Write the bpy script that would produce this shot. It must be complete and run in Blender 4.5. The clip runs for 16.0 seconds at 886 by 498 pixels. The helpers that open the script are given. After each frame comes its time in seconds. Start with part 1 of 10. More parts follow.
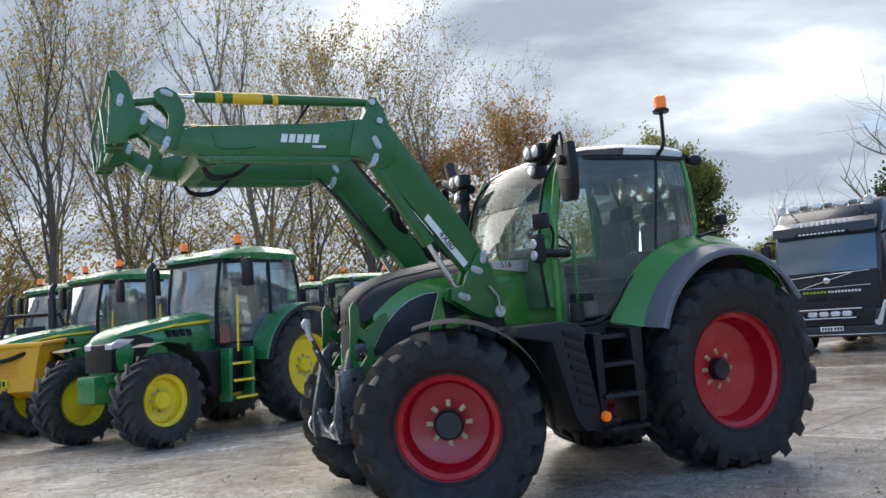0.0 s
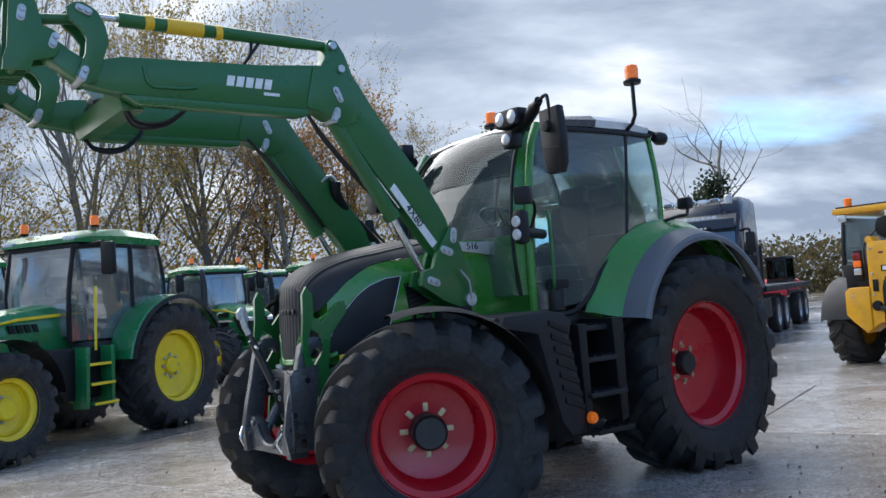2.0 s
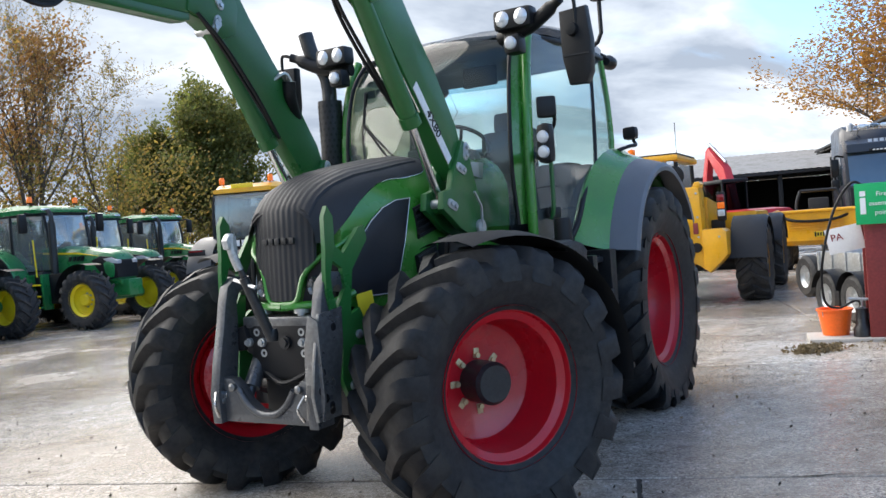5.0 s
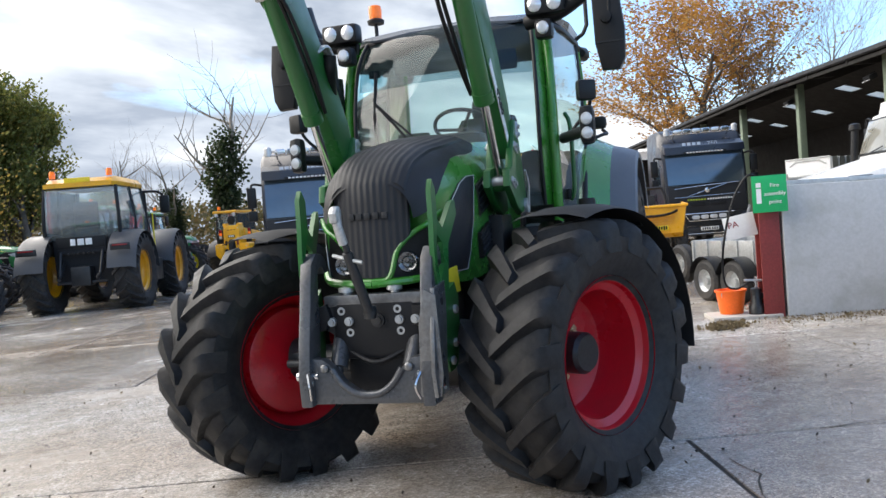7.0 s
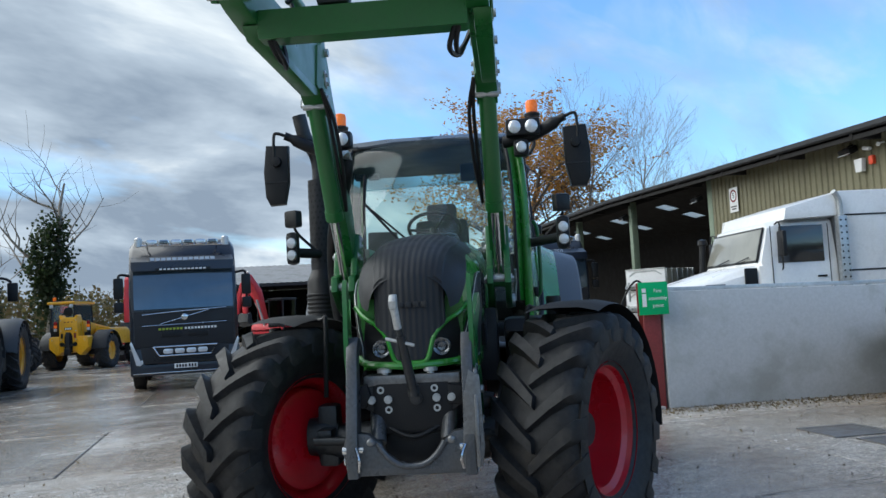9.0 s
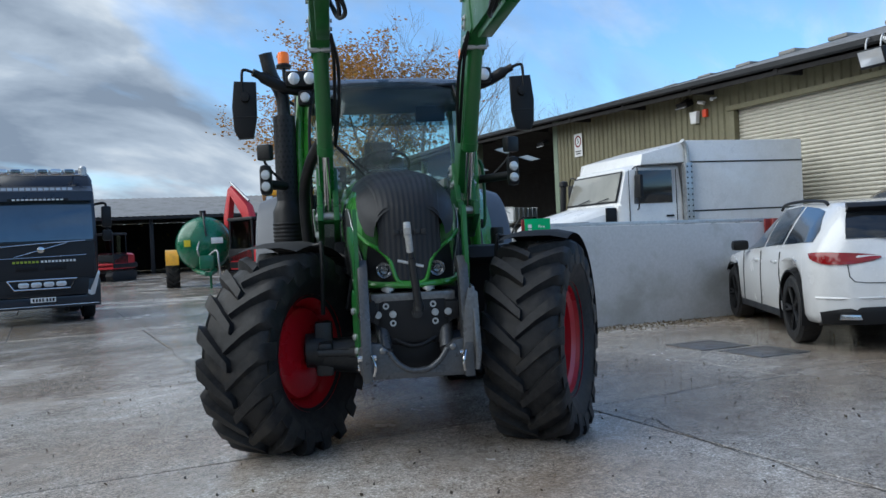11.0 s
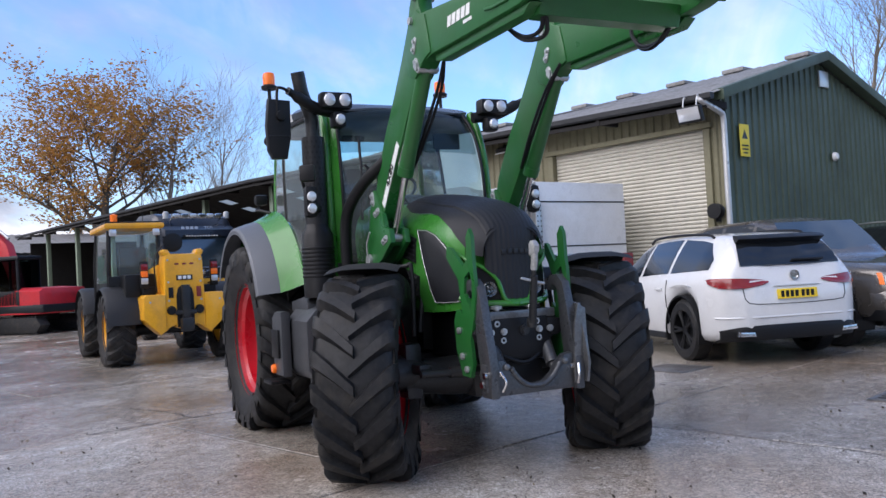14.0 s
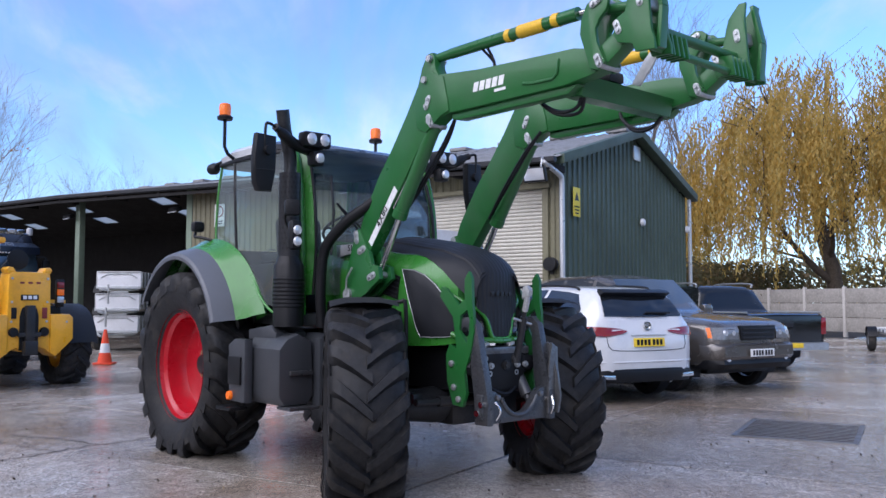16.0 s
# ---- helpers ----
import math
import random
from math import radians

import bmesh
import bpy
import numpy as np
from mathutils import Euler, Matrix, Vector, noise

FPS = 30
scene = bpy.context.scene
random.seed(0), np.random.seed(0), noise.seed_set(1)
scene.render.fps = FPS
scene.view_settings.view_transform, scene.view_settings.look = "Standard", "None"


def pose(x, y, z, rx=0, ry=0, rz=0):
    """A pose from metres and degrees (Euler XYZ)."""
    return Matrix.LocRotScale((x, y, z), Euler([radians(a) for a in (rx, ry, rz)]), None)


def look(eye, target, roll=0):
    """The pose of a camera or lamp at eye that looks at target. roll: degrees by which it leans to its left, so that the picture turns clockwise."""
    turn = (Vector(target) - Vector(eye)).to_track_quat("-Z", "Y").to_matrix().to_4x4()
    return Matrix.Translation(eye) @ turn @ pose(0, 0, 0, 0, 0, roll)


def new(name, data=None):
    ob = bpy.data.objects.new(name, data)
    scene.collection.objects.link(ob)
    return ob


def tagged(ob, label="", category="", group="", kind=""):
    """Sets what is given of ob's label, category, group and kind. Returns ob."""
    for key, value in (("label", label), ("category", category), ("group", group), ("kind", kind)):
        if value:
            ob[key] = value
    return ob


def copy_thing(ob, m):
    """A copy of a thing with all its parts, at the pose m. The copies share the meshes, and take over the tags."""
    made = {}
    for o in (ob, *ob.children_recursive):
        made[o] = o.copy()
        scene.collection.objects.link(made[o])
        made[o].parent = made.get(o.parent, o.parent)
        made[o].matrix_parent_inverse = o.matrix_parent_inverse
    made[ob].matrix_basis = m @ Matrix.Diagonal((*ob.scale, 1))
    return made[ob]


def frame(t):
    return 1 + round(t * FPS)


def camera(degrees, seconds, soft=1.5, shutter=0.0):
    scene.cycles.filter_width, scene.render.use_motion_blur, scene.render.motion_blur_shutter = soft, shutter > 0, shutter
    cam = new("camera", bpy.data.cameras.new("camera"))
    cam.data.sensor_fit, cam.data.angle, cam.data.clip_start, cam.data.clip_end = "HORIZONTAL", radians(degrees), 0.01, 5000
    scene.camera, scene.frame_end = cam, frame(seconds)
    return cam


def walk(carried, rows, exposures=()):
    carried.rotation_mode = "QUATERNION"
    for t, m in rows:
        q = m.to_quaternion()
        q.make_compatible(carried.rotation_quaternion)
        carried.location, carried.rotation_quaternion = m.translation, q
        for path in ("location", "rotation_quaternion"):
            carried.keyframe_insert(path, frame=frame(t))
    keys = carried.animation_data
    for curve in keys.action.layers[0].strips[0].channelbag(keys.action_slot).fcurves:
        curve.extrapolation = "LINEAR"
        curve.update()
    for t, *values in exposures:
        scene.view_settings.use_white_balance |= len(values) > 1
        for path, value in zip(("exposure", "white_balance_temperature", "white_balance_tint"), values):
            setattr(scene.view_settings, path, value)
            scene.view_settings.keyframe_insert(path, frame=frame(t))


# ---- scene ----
cam = camera(55.0, 16.0)
PATH = [
    (0, (0.576, 1.312, 1.404), (0.243, 3.278, 1.558), -4.30),
    (0.5, (0.298, 1.521, 1.455), (0.015, 3.492, 1.641), -4.51),
    (1, (0.013, 1.712, 1.440), (-0.152, 3.697, 1.617), -4.54),
    (1.5, (-0.236, 1.950, 1.410), (-0.273, 3.944, 1.564), -4.36),
    (2, (-0.527, 2.193, 1.402), (-0.446, 4.188, 1.523), -4.20),
    (2.5, (-0.862, 2.394, 1.418), (-0.670, 4.383, 1.498), -4.08),
    (3, (-1.079, 2.716, 1.406), (-0.773, 4.692, 1.447), -4.03),
    (3.5, (-1.314, 2.961, 1.393), (-0.883, 4.914, 1.402), -4.02),
    (4, (-1.675, 3.149, 1.398), (-1.107, 5.067, 1.392), -4.12),
    (6.5, (-3.236, 4.128, 1.335), (-2.114, 5.782, 1.269), -4.52),
    (7, (-3.582, 4.295, 1.350), (-2.357, 5.875, 1.284), -4.59),
    (7.5, (-3.813, 4.532, 1.363), (-2.484, 6.026, 1.311), -4.45),
    (8, (-4.180, 4.683, 1.340), (-2.762, 6.093, 1.333), -4.19),
    (8.5, (-4.470, 4.678, 1.356), (-2.986, 6.017, 1.407), -3.68),
    (9, (-4.748, 4.635, 1.363), (-3.218, 5.916, 1.505), -3.14),
    (9.5, (-5.042, 4.765, 1.347), (-3.451, 5.967, 1.510), -2.96),
    (10, (-5.302, 4.822, 1.345), (-3.649, 5.946, 1.417), -2.38),
    (12.5, (-6.421, 6.084, 1.326), (-4.535, 6.750, 1.298), -3.85),
    (13, (-6.447, 6.481, 1.301), (-4.528, 7.044, 1.288), -3.63),
    (13.5, (-6.566, 6.860, 1.305), (-4.619, 7.315, 1.328), -3.38),
    (14, (-6.734, 7.287, 1.308), (-4.764, 7.626, 1.356), -3.12),
    (14.5, (-6.787, 7.704, 1.312), (-4.799, 7.904, 1.387), -3.03),
    (15, (-7.041, 8.076, 1.312), (-5.044, 8.139, 1.397), -3.00),
    (15.5, (-7.257, 8.392, 1.329), (-5.259, 8.361, 1.419), -0.96),
    (16, (-7.321, 8.721, 1.340), (-5.334, 8.537, 1.465), 0.03),
]
STOPS = [(0, 0.97, 6550, 11), (1, 0.77, 6150, 12), (2, 0.72, 6050, 11), (3, 0.77, 6250, 9), (4, 1.05, 6500, 11), (6.5, 1.2, 6600, 11),
         (7.5, 1.1, 6700, 12), (8.5, 0.93, 6600, 12), (9, 0.48, 6000, 5), (9.5, 0.2, 5800, 2), (10, 0.15, 5800, 2), (12.5, 0.42, 5950, 17), (14, 0.48, 6000, 19), (16, 0.42, 5650, 22)]
walk(cam, [(t, look(eye, target, roll)) for t, eye, target, roll in PATH], STOPS)

# ---- world, sun ----
SUN_EL, SUN_AZ = radians(32), radians(-38)   # azimuth from +y towards +x
world = bpy.data.worlds.new("sky")
scene.world = world
world.use_nodes = True
wn, wl = world.node_tree.nodes, world.node_tree.links
wn.clear()


def wnode(kind, **props):
    n = wn.new(kind)
    for k, v in props.items():
        n.inputs[k].default_value = v
    return n


def wmath(op, a, b=None):
    n = wn.new("ShaderNodeMath")
    n.operation = op
    for i, v in enumerate((a, b)):
        if v is None:
            continue
        if isinstance(v, (int, float)):
            n.inputs[i].default_value = v
        else:
            wl.new(v, n.inputs[i])
    return n.outputs[0]


def wramp(src, stops):
    n = wn.new("ShaderNodeValToRGB")
    while len(n.color_ramp.elements) < len(stops):
        n.color_ramp.elements.new(0.5)
    for e, (p, c) in zip(n.color_ramp.elements, stops):
        e.position, e.color = p, (*c, 1)
    wl.new(src, n.inputs[0])
    return n.outputs[0]


sky = wn.new("ShaderNodeTexSky")
sky.sky_type, sky.sun_disc = "NISHITA", False
sky.sun_elevation, sky.sun_rotation = SUN_EL, SUN_AZ
sky.air_density, sky.dust_density, sky.ozone_density = 1.0, 0.6, 2.0
way = wn.new("ShaderNodeTexCoord").outputs["Generated"]
sep = wn.new("ShaderNodeSeparateXYZ")
wl.new(way, sep.inputs[0])
high = wmath("ADD", wmath("MAXIMUM", sep.outputs[2], 0.0), 0.34)
flat = wn.new("ShaderNodeCombineXYZ")
wl.new(wmath("DIVIDE", sep.outputs[0], high), flat.inputs[0])
wl.new(wmath("DIVIDE", sep.outputs[1], high), flat.inputs[1])
noises = []
for sc, det, rough, off in ((1.25, 7, 0.52, 3.1), (2.1, 6, 0.55, 8.4)):
    mp = wn.new("ShaderNodeMapping")
    mp.inputs["Location"].default_value = (off, off * 0.7, 0)
    mp.inputs["Rotation"].default_value = (0, 0, 0.5)
    mp.inputs["Scale"].default_value = (0.75, 1.25, 1)
    wl.new(flat.outputs[0], mp.inputs[0])
    nz = wnode("ShaderNodeTexNoise", Scale=sc, Detail=det, Roughness=rough, Distortion=0.25)
    wl.new(mp.outputs[0], nz.inputs["Vector"])
    noises.append(nz.outputs[0])
# cloud is thick on the woodland side and thins out towards the sheds
side = wmath("SUBTRACT", wmath("MULTIPLY", sep.outputs[1], 0.24), wmath("MULTIPLY", sep.outputs[0], 0.17))
cover = wramp(wmath("ADD", noises[0], side), [(0.44, (0, 0, 0)), (0.56, (1, 1, 1))])
# thin drawn-out streaks over the open blue
thin = wnode("ShaderNodeTexNoise", Scale=1.5, Detail=6, Roughness=0.58, Distortion=0.5)
streak = wn.new("ShaderNodeMapping")
streak.inputs["Location"].default_value = (1.3, 4.2, 0)
streak.inputs["Rotation"].default_value = (0, 0, -0.35)
streak.inputs["Scale"].default_value = (0.8, 2.6, 1)
wl.new(flat.outputs[0], streak.inputs[0])
wl.new(streak.outputs[0], thin.inputs["Vector"])
cover = wmath("MAXIMUM", cover, wramp(thin.outputs[0], [(0.42, (0, 0, 0)), (0.66, (0.5, 0.5, 0.5))]))
toned = wramp(wmath("ADD", noises[1], wmath("MULTIPLY", side, -0.38)), [(0.36, (0.28, 0.33, 0.405)), (0.51, (0.52, 0.575, 0.645)), (0.67, (1.0, 1.0, 0.98))])
skyback = wn.new("ShaderNodeBackground")
skyback.inputs[1].default_value = 0.175
tint = wn.new("ShaderNodeMix")
tint.data_type, tint.blend_type = "RGBA", "MULTIPLY"
tint.inputs[0].default_value = 1.0
tint.inputs[7].default_value = (0.76, 0.93, 1.08, 1)
wl.new(sky.outputs[0], tint.inputs[6])
wl.new(tint.outputs[2], skyback.inputs[0])
cloudback = wn.new("ShaderNodeBackground")
cloudback.inputs[1].default_value = 0.80
wl.new(toned, cloudback.inputs[0])
mixed = wn.new("ShaderNodeMixShader")
wl.new(cover, mixed.inputs[0])
wl.new(skyback.outputs[0], mixed.inputs[1])
wl.new(cloudback.outputs[0], mixed.inputs[2])
wout = wn.new("ShaderNodeOutputWorld")
wl.new(mixed.outputs[0], wout.inputs[0])

sun = bpy.data.lights.new("sun", "SUN")
sun.energy, sun.angle, sun.color = 3.6, radians(85), (1.0, 0.95, 0.87)
sun_ob = new("sun", sun)
sun_ob.matrix_world = look((math.sin(SUN_AZ) * math.cos(SUN_EL) * 60, math.cos(SUN_AZ) * math.cos(SUN_EL) * 60, math.sin(SUN_EL) * 60), (0, 0, 0))


# ---- materials ----
def material(name, colour, rough=0.5, metal=0.0, vary=0.12, grain=40.0, bump=0.0, coat=0.0, second=None, patch=3.0, amount=0.5, rough_vary=0.12, emit=0.0):
    """Object-space grain at two scales; second: a colour that comes through in patches."""
    m = bpy.data.materials.new(name)
    m.use_nodes = True
    n, l = m.node_tree.nodes, m.node_tree.links
    b = n["Principled BSDF"]
    b.inputs["Metallic"].default_value = metal
    b.inputs["Coat Weight"].default_value = coat
    b.inputs["Coat Roughness"].default_value = 0.08
    tc = n.new("ShaderNodeTexCoord")
    fine, broad = n.new("ShaderNodeTexNoise"), n.new("ShaderNodeTexNoise")
    for t, s, d in ((fine, grain, 4), (broad, patch, 5)):
        t.inputs["Scale"].default_value, t.inputs["Detail"].default_value = s, d
        t.inputs["Roughness"].default_value = 0.6
        l.new(tc.outputs["Object"], t.inputs["Vector"])
    ramp = n.new("ShaderNodeValToRGB")
    lo, hi = [max(0.0, c * (1 - vary)) for c in colour], [min(1.0, c * (1 + vary)) for c in colour]
    ramp.color_ramp.elements[0].position, ramp.color_ramp.elements[0].color = 0.3, (*lo, 1)
    ramp.color_ramp.elements[1].position, ramp.color_ramp.elements[1].color = 0.7, (*hi, 1)
    l.new(fine.outputs[0], ramp.inputs[0])
    col = ramp.outputs[0]
    mask = n.new("ShaderNodeValToRGB")
    mask.color_ramp.elements[0].position, mask.color_ramp.elements[1].position = 0.5, 0.68
    l.new(broad.outputs[0], mask.inputs[0])
    mix = n.new("ShaderNodeMix")
    mix.data_type = "RGBA"
    gain = n.new("ShaderNodeMath")
    gain.operation = "MULTIPLY"
    gain.inputs[1].default_value = amount if second else 0.25
    l.new(mask.outputs[0], gain.inputs[0])
    l.new(gain.outputs[0], mix.inputs[0])
    l.new(col, mix.inputs[6])
    mix.inputs[7].default_value = (*(second or [c * 0.7 + 0.012 for c in colour]), 1)
    l.new(mix.outputs[2], b.inputs["Base Color"])
    rr = n.new("ShaderNodeMapRange")
    rr.inputs["To Min"].default_value, rr.inputs["To Max"].default_value = max(0.02, rough - rough_vary), min(1, rough + rough_vary)
    rr.inputs["From Min"].default_value, rr.inputs["From Max"].default_value = 0.3, 0.7
    l.new(broad.outputs[0], rr.inputs[0])
    l.new(rr.outputs[0], b.inputs["Roughness"])
    if bump:
        bp = n.new("ShaderNodeBump")
        bp.inputs["Strength"].default_value, bp.inputs["Distance"].default_value = 1.0, bump
        l.new(fine.outputs[0], bp.inputs["Height"])
        l.new(bp.outputs[0], b.inputs["Normal"])
    if emit:
        b.inputs["Emission Color"].default_value = (*colour, 1)
        b.inputs["Emission Strength"].default_value = emit
    return m


def glass(name, tint=(0.84, 0.92, 0.90), gloss=1.28, haze=0.0):
    """Thin pane: tinted see-through with a Fresnel gloss and a pale dusty film that paints in bright haze."""
    m = bpy.data.materials.new(name)
    m.use_nodes = True
    n, l = m.node_tree.nodes, m.node_tree.links
    n.clear()
    out, mix, tr, gl, fr = (n.new("ShaderNode" + k) for k in ("OutputMaterial", "MixShader", "BsdfTransparent", "BsdfGlossy", "Fresnel"))
    tr.inputs[0].default_value = (*tint, 1)
    gl.inputs["Roughness"].default_value = 0.02
    fr.inputs[0].default_value = gloss
    l.new(fr.outputs[0], mix.inputs[0])
    l.new(tr.outputs[0], mix.inputs[1])
    l.new(gl.outputs[0], mix.inputs[2])
    # diffuse share that brightens the pane, sky haze mixed into its colour
    if haze:
        film_, coat_ = n.new("ShaderNodeBsdfDiffuse"), n.new("ShaderNodeMixShader")
        film_.inputs[0].default_value = (0.68, 0.76, 0.75, 1)
        coat_.inputs[0].default_value = haze
        l.new(mix.outputs[0], coat_.inputs[1])
        l.new(film_.outputs[0], coat_.inputs[2])
        l.new(coat_.outputs[0], out.inputs[0])
    else:
        l.new(mix.outputs[0], out.inputs[0])
    return m


M = {}
M["fgreen"] = material("leaf_green_paint", (0.036, 0.20, 0.024), 0.28, 0, 0.06, 60, coat=0.3, second=(0.035, 0.12, 0.03), amount=0.3)
M["lgreen"] = material("loader_green_paint", (0.015, 0.112, 0.024), 0.36, 0, 0.06, 60, coat=0.1, second=(0.03, 0.10, 0.035), amount=0.4)
M["fgrey"] = material("graphite_plastic", (0.018, 0.0195, 0.023), 0.5, 0, 0.15, 300, 0.0006)
M["battery"] = material("dusty_graphite_plastic", (0.045, 0.049, 0.056), 0.42, 0, 0.2, 200, 0.0006)
M["fender"] = material("slate_grey_fender", (0.11, 0.12, 0.14), 0.45, 0, 0.1, 300, 0.0004)
M["black"] = material("black_plastic", (0.008, 0.0085, 0.010), 0.45, 0, 0.3, 120, 0.0004)
M["mudguard"] = material("matt_black_plastic", (0.007, 0.0075, 0.009), 0.75, 0, 0.2, 90, 0.0006)
M["dark"] = material("dark_steel", (0.02, 0.022, 0.025), 0.4, 0.3, 0.3, 50, 0.0008, second=(0.06, 0.055, 0.05))
M["baresteel"] = material("bare_worn_steel", (0.17, 0.175, 0.18), 0.34, 0.7, 0.25, 40, 0.0006, second=(0.14, 0.13, 0.12), patch=9)
M["hooksteel"] = material("worn_white_steel", (0.42, 0.43, 0.43), 0.4, 0.5, 0.2, 60)
M["tab"] = material("yellow_passivated_steel", (0.50, 0.42, 0.25), 0.4, 0.5, 0.2, 80)
M["roofpane"] = material("slate_tinted_roof_pane", (0.05, 0.06, 0.075), 0.28, 0, 0.05, 30, coat=0.2)
M["headlens"] = material("dark_headlamp_lens", (0.10, 0.11, 0.12), 0.08, 0.6, 0.3, 60, coat=1.0)
M["arm"] = material("grey_cast_iron", (0.075, 0.08, 0.088), 0.34, 0.45, 0.25, 60, 0.0008, second=(0.085, 0.08, 0.075), patch=8)
M["tyre"] = material("tyre_rubber", (0.015, 0.0155, 0.017), 0.55, 0, 0.4, 30, 0.0018, second=(0.046, 0.042, 0.037), patch=9, amount=0.6)
M["oldtyre"] = material("worn_tyre_rubber", (0.03, 0.03, 0.031), 0.7, 0, 0.35, 25, 0.0015, second=(0.08, 0.07, 0.06), patch=5, amount=0.6)
M["red"] = material("red_rim_paint", (0.44, 0.005, 0.015), 0.32, 0, 0.06, 40, coat=0.2, second=(0.30, 0.01, 0.015), amount=0.4)
M["chrome"] = material("bright_steel", (0.62, 0.62, 0.62), 0.18, 1.0, 0.05, 80)
M["zinc"] = material("galvanised_steel", (0.46, 0.48, 0.49), 0.42, 0.7, 0.15, 25, second=(0.34, 0.36, 0.37), patch=6)
M["silver"] = material("silver_paint", (0.52, 0.53, 0.54), 0.35, 0.5, 0.05, 60)
M["white"] = material("white_paint", (0.74, 0.75, 0.76), 0.35, 0, 0.04, 30, coat=0.3, second=(0.6, 0.6, 0.58), amount=0.35)
M["roofwhite"] = material("pale_roof_shell", (0.62, 0.64, 0.66), 0.4, 0, 0.04, 30)
M["orange"] = material("amber_lens", (0.85, 0.17, 0.01), 0.25, 0, 0.1, 60, emit=0.12)
M["yellowband"] = material("yellow_band", (0.72, 0.44, 0.02), 0.45, 0, 0.1, 60)
M["glass"] = glass("cab_glass", (0.82, 0.95, 0.92), 1.58, 0.075)
M["darkglass"] = glass("dark_glass", (0.18, 0.24, 0.26))
M["skyglass"] = glass("sky_lit_cab_glass", (0.86, 0.93, 0.94), 2.7, 0.12)
M["sunstrip"] = glass("blue_grey_tinted_glass", (0.52, 0.62, 0.66), 1.3)
M["dirtline"] = material("dirt_in_cracks", (0.035, 0.03, 0.024), 0.9)
M["lens"] = material("lamp_lens", (0.62, 0.64, 0.67), 0.08, 0.4, 0.1, 120)
M["decal"] = material("white_lettering", (0.72, 0.73, 0.73), 0.5)
M["seat"] = material("seat_cloth", (0.03, 0.032, 0.036), 0.85, 0, 0.3, 200, 0.001)
M["inside"] = material("cab_trim", (0.05, 0.052, 0.055), 0.7, 0, 0.2, 100)
M["jgreen"] = material("tractor_green_paint", (0.014, 0.17, 0.05), 0.3, 0, 0.07, 50, coat=0.4, second=(0.02, 0.10, 0.04), amount=0.4)
M["jyellow"] = material("wheel_yellow_paint", (0.80, 0.62, 0.015), 0.38, 0, 0.06, 30, second=(0.6, 0.42, 0.05), amount=0.4)
M["dyellow"] = material("digger_yellow_paint", (0.78, 0.38, 0.010), 0.36, 0, 0.06, 30, coat=0.3, second=(0.5, 0.25, 0.03), amount=0.5)
M["navy"] = material("dark_blue_paint", (0.007, 0.011, 0.021), 0.34, 0.1, 0.1, 50, coat=0.35)
M["vwwhite"] = material("white_car_paint", (0.68, 0.69, 0.70), 0.2, 0, 0.02, 40, coat=0.8)
M["rrgrey"] = material("bronze_grey_paint", (0.12, 0.11, 0.10), 0.25, 0.5, 0.05, 300, coat=0.8)
M["pkblack"] = material("black_car_paint", (0.008, 0.009, 0.010), 0.2, 0.1, 0.1, 60, coat=0.5)
M["tanker"] = material("tanker_green_paint", (0.006, 0.14, 0.065), 0.3, 0, 0.08, 20, coat=0.4, second=(0.02, 0.10, 0.05))
M["exred"] = material("digger_red_paint", (0.55, 0.025, 0.035), 0.4, 0, 0.08, 30, second=(0.35, 0.03, 0.04))
M["rust"] = material("red_oxide_paint", (0.20, 0.026, 0.024), 0.6, 0, 0.2, 40, 0.0008, second=(0.13, 0.04, 0.03))
M["cement"] = material("rendered_cement", (0.43, 0.45, 0.47), 0.7, 0, 0.07, 30, 0.001, second=(0.29, 0.30, 0.285), patch=1.1, amount=0.8)
M["clad_olive"] = material("olive_sheet_cladding", (0.155, 0.145, 0.085), 0.6, 0, 0.1, 12, second=(0.11, 0.10, 0.065), patch=0.9)
M["clad_green"] = material("dark_green_sheet_cladding", (0.050, 0.075, 0.048), 0.55, 0, 0.1, 12, second=(0.04, 0.055, 0.04), patch=0.7)
M["shutter"] = material("roller_shutter_slats", (0.52, 0.50, 0.43), 0.5, 0.1, 0.06, 20, second=(0.42, 0.40, 0.35))
M["roof"] = material("fibre_cement_roof", (0.23, 0.23, 0.23), 0.85, 0, 0.2, 15, 0.004, second=(0.15, 0.15, 0.14), patch=1.5, amount=0.7)
M["postgreen"] = material("pale_green_steel", (0.17, 0.22, 0.16), 0.6, 0, 0.12, 20)
# near-black: the deep shade of the open bays is put into this colour
M["bayshade"] = material("shade_dark_bay_surface", (0.022, 0.021, 0.021), 0.9, 0, 0.25, 20, 0.004)
M["rooflight"] = glass("rooflight_sheet", (0.80, 0.84, 0.86))
rn, rl = M["rooflight"].node_tree.nodes, M["rooflight"].node_tree.links
milky = rn.new("ShaderNodeBsdfTranslucent")
milky.inputs[0].default_value = (0.6, 0.63, 0.62, 1)
half = rn.new("ShaderNodeMixShader")
half.inputs[0].default_value = 0.6
rl.new(rn["Mix Shader"].outputs[0], half.inputs[1])
rl.new(milky.outputs[0], half.inputs[2])
rl.new(half.outputs[0], rn["Material Output"].inputs[0])
M["timber"] = material("weathered_fence_board", (0.27, 0.255, 0.23), 0.8, 0, 0.2, 12, 0.002, second=(0.16, 0.15, 0.14), patch=2)
M["concpost"] = material("concrete_fence_post", (0.42, 0.40, 0.37), 0.85, 0, 0.12, 40, 0.002)
M["signgreen"] = material("safety_green", (0.0, 0.36, 0.11), 0.45, 0, 0.05, 40)
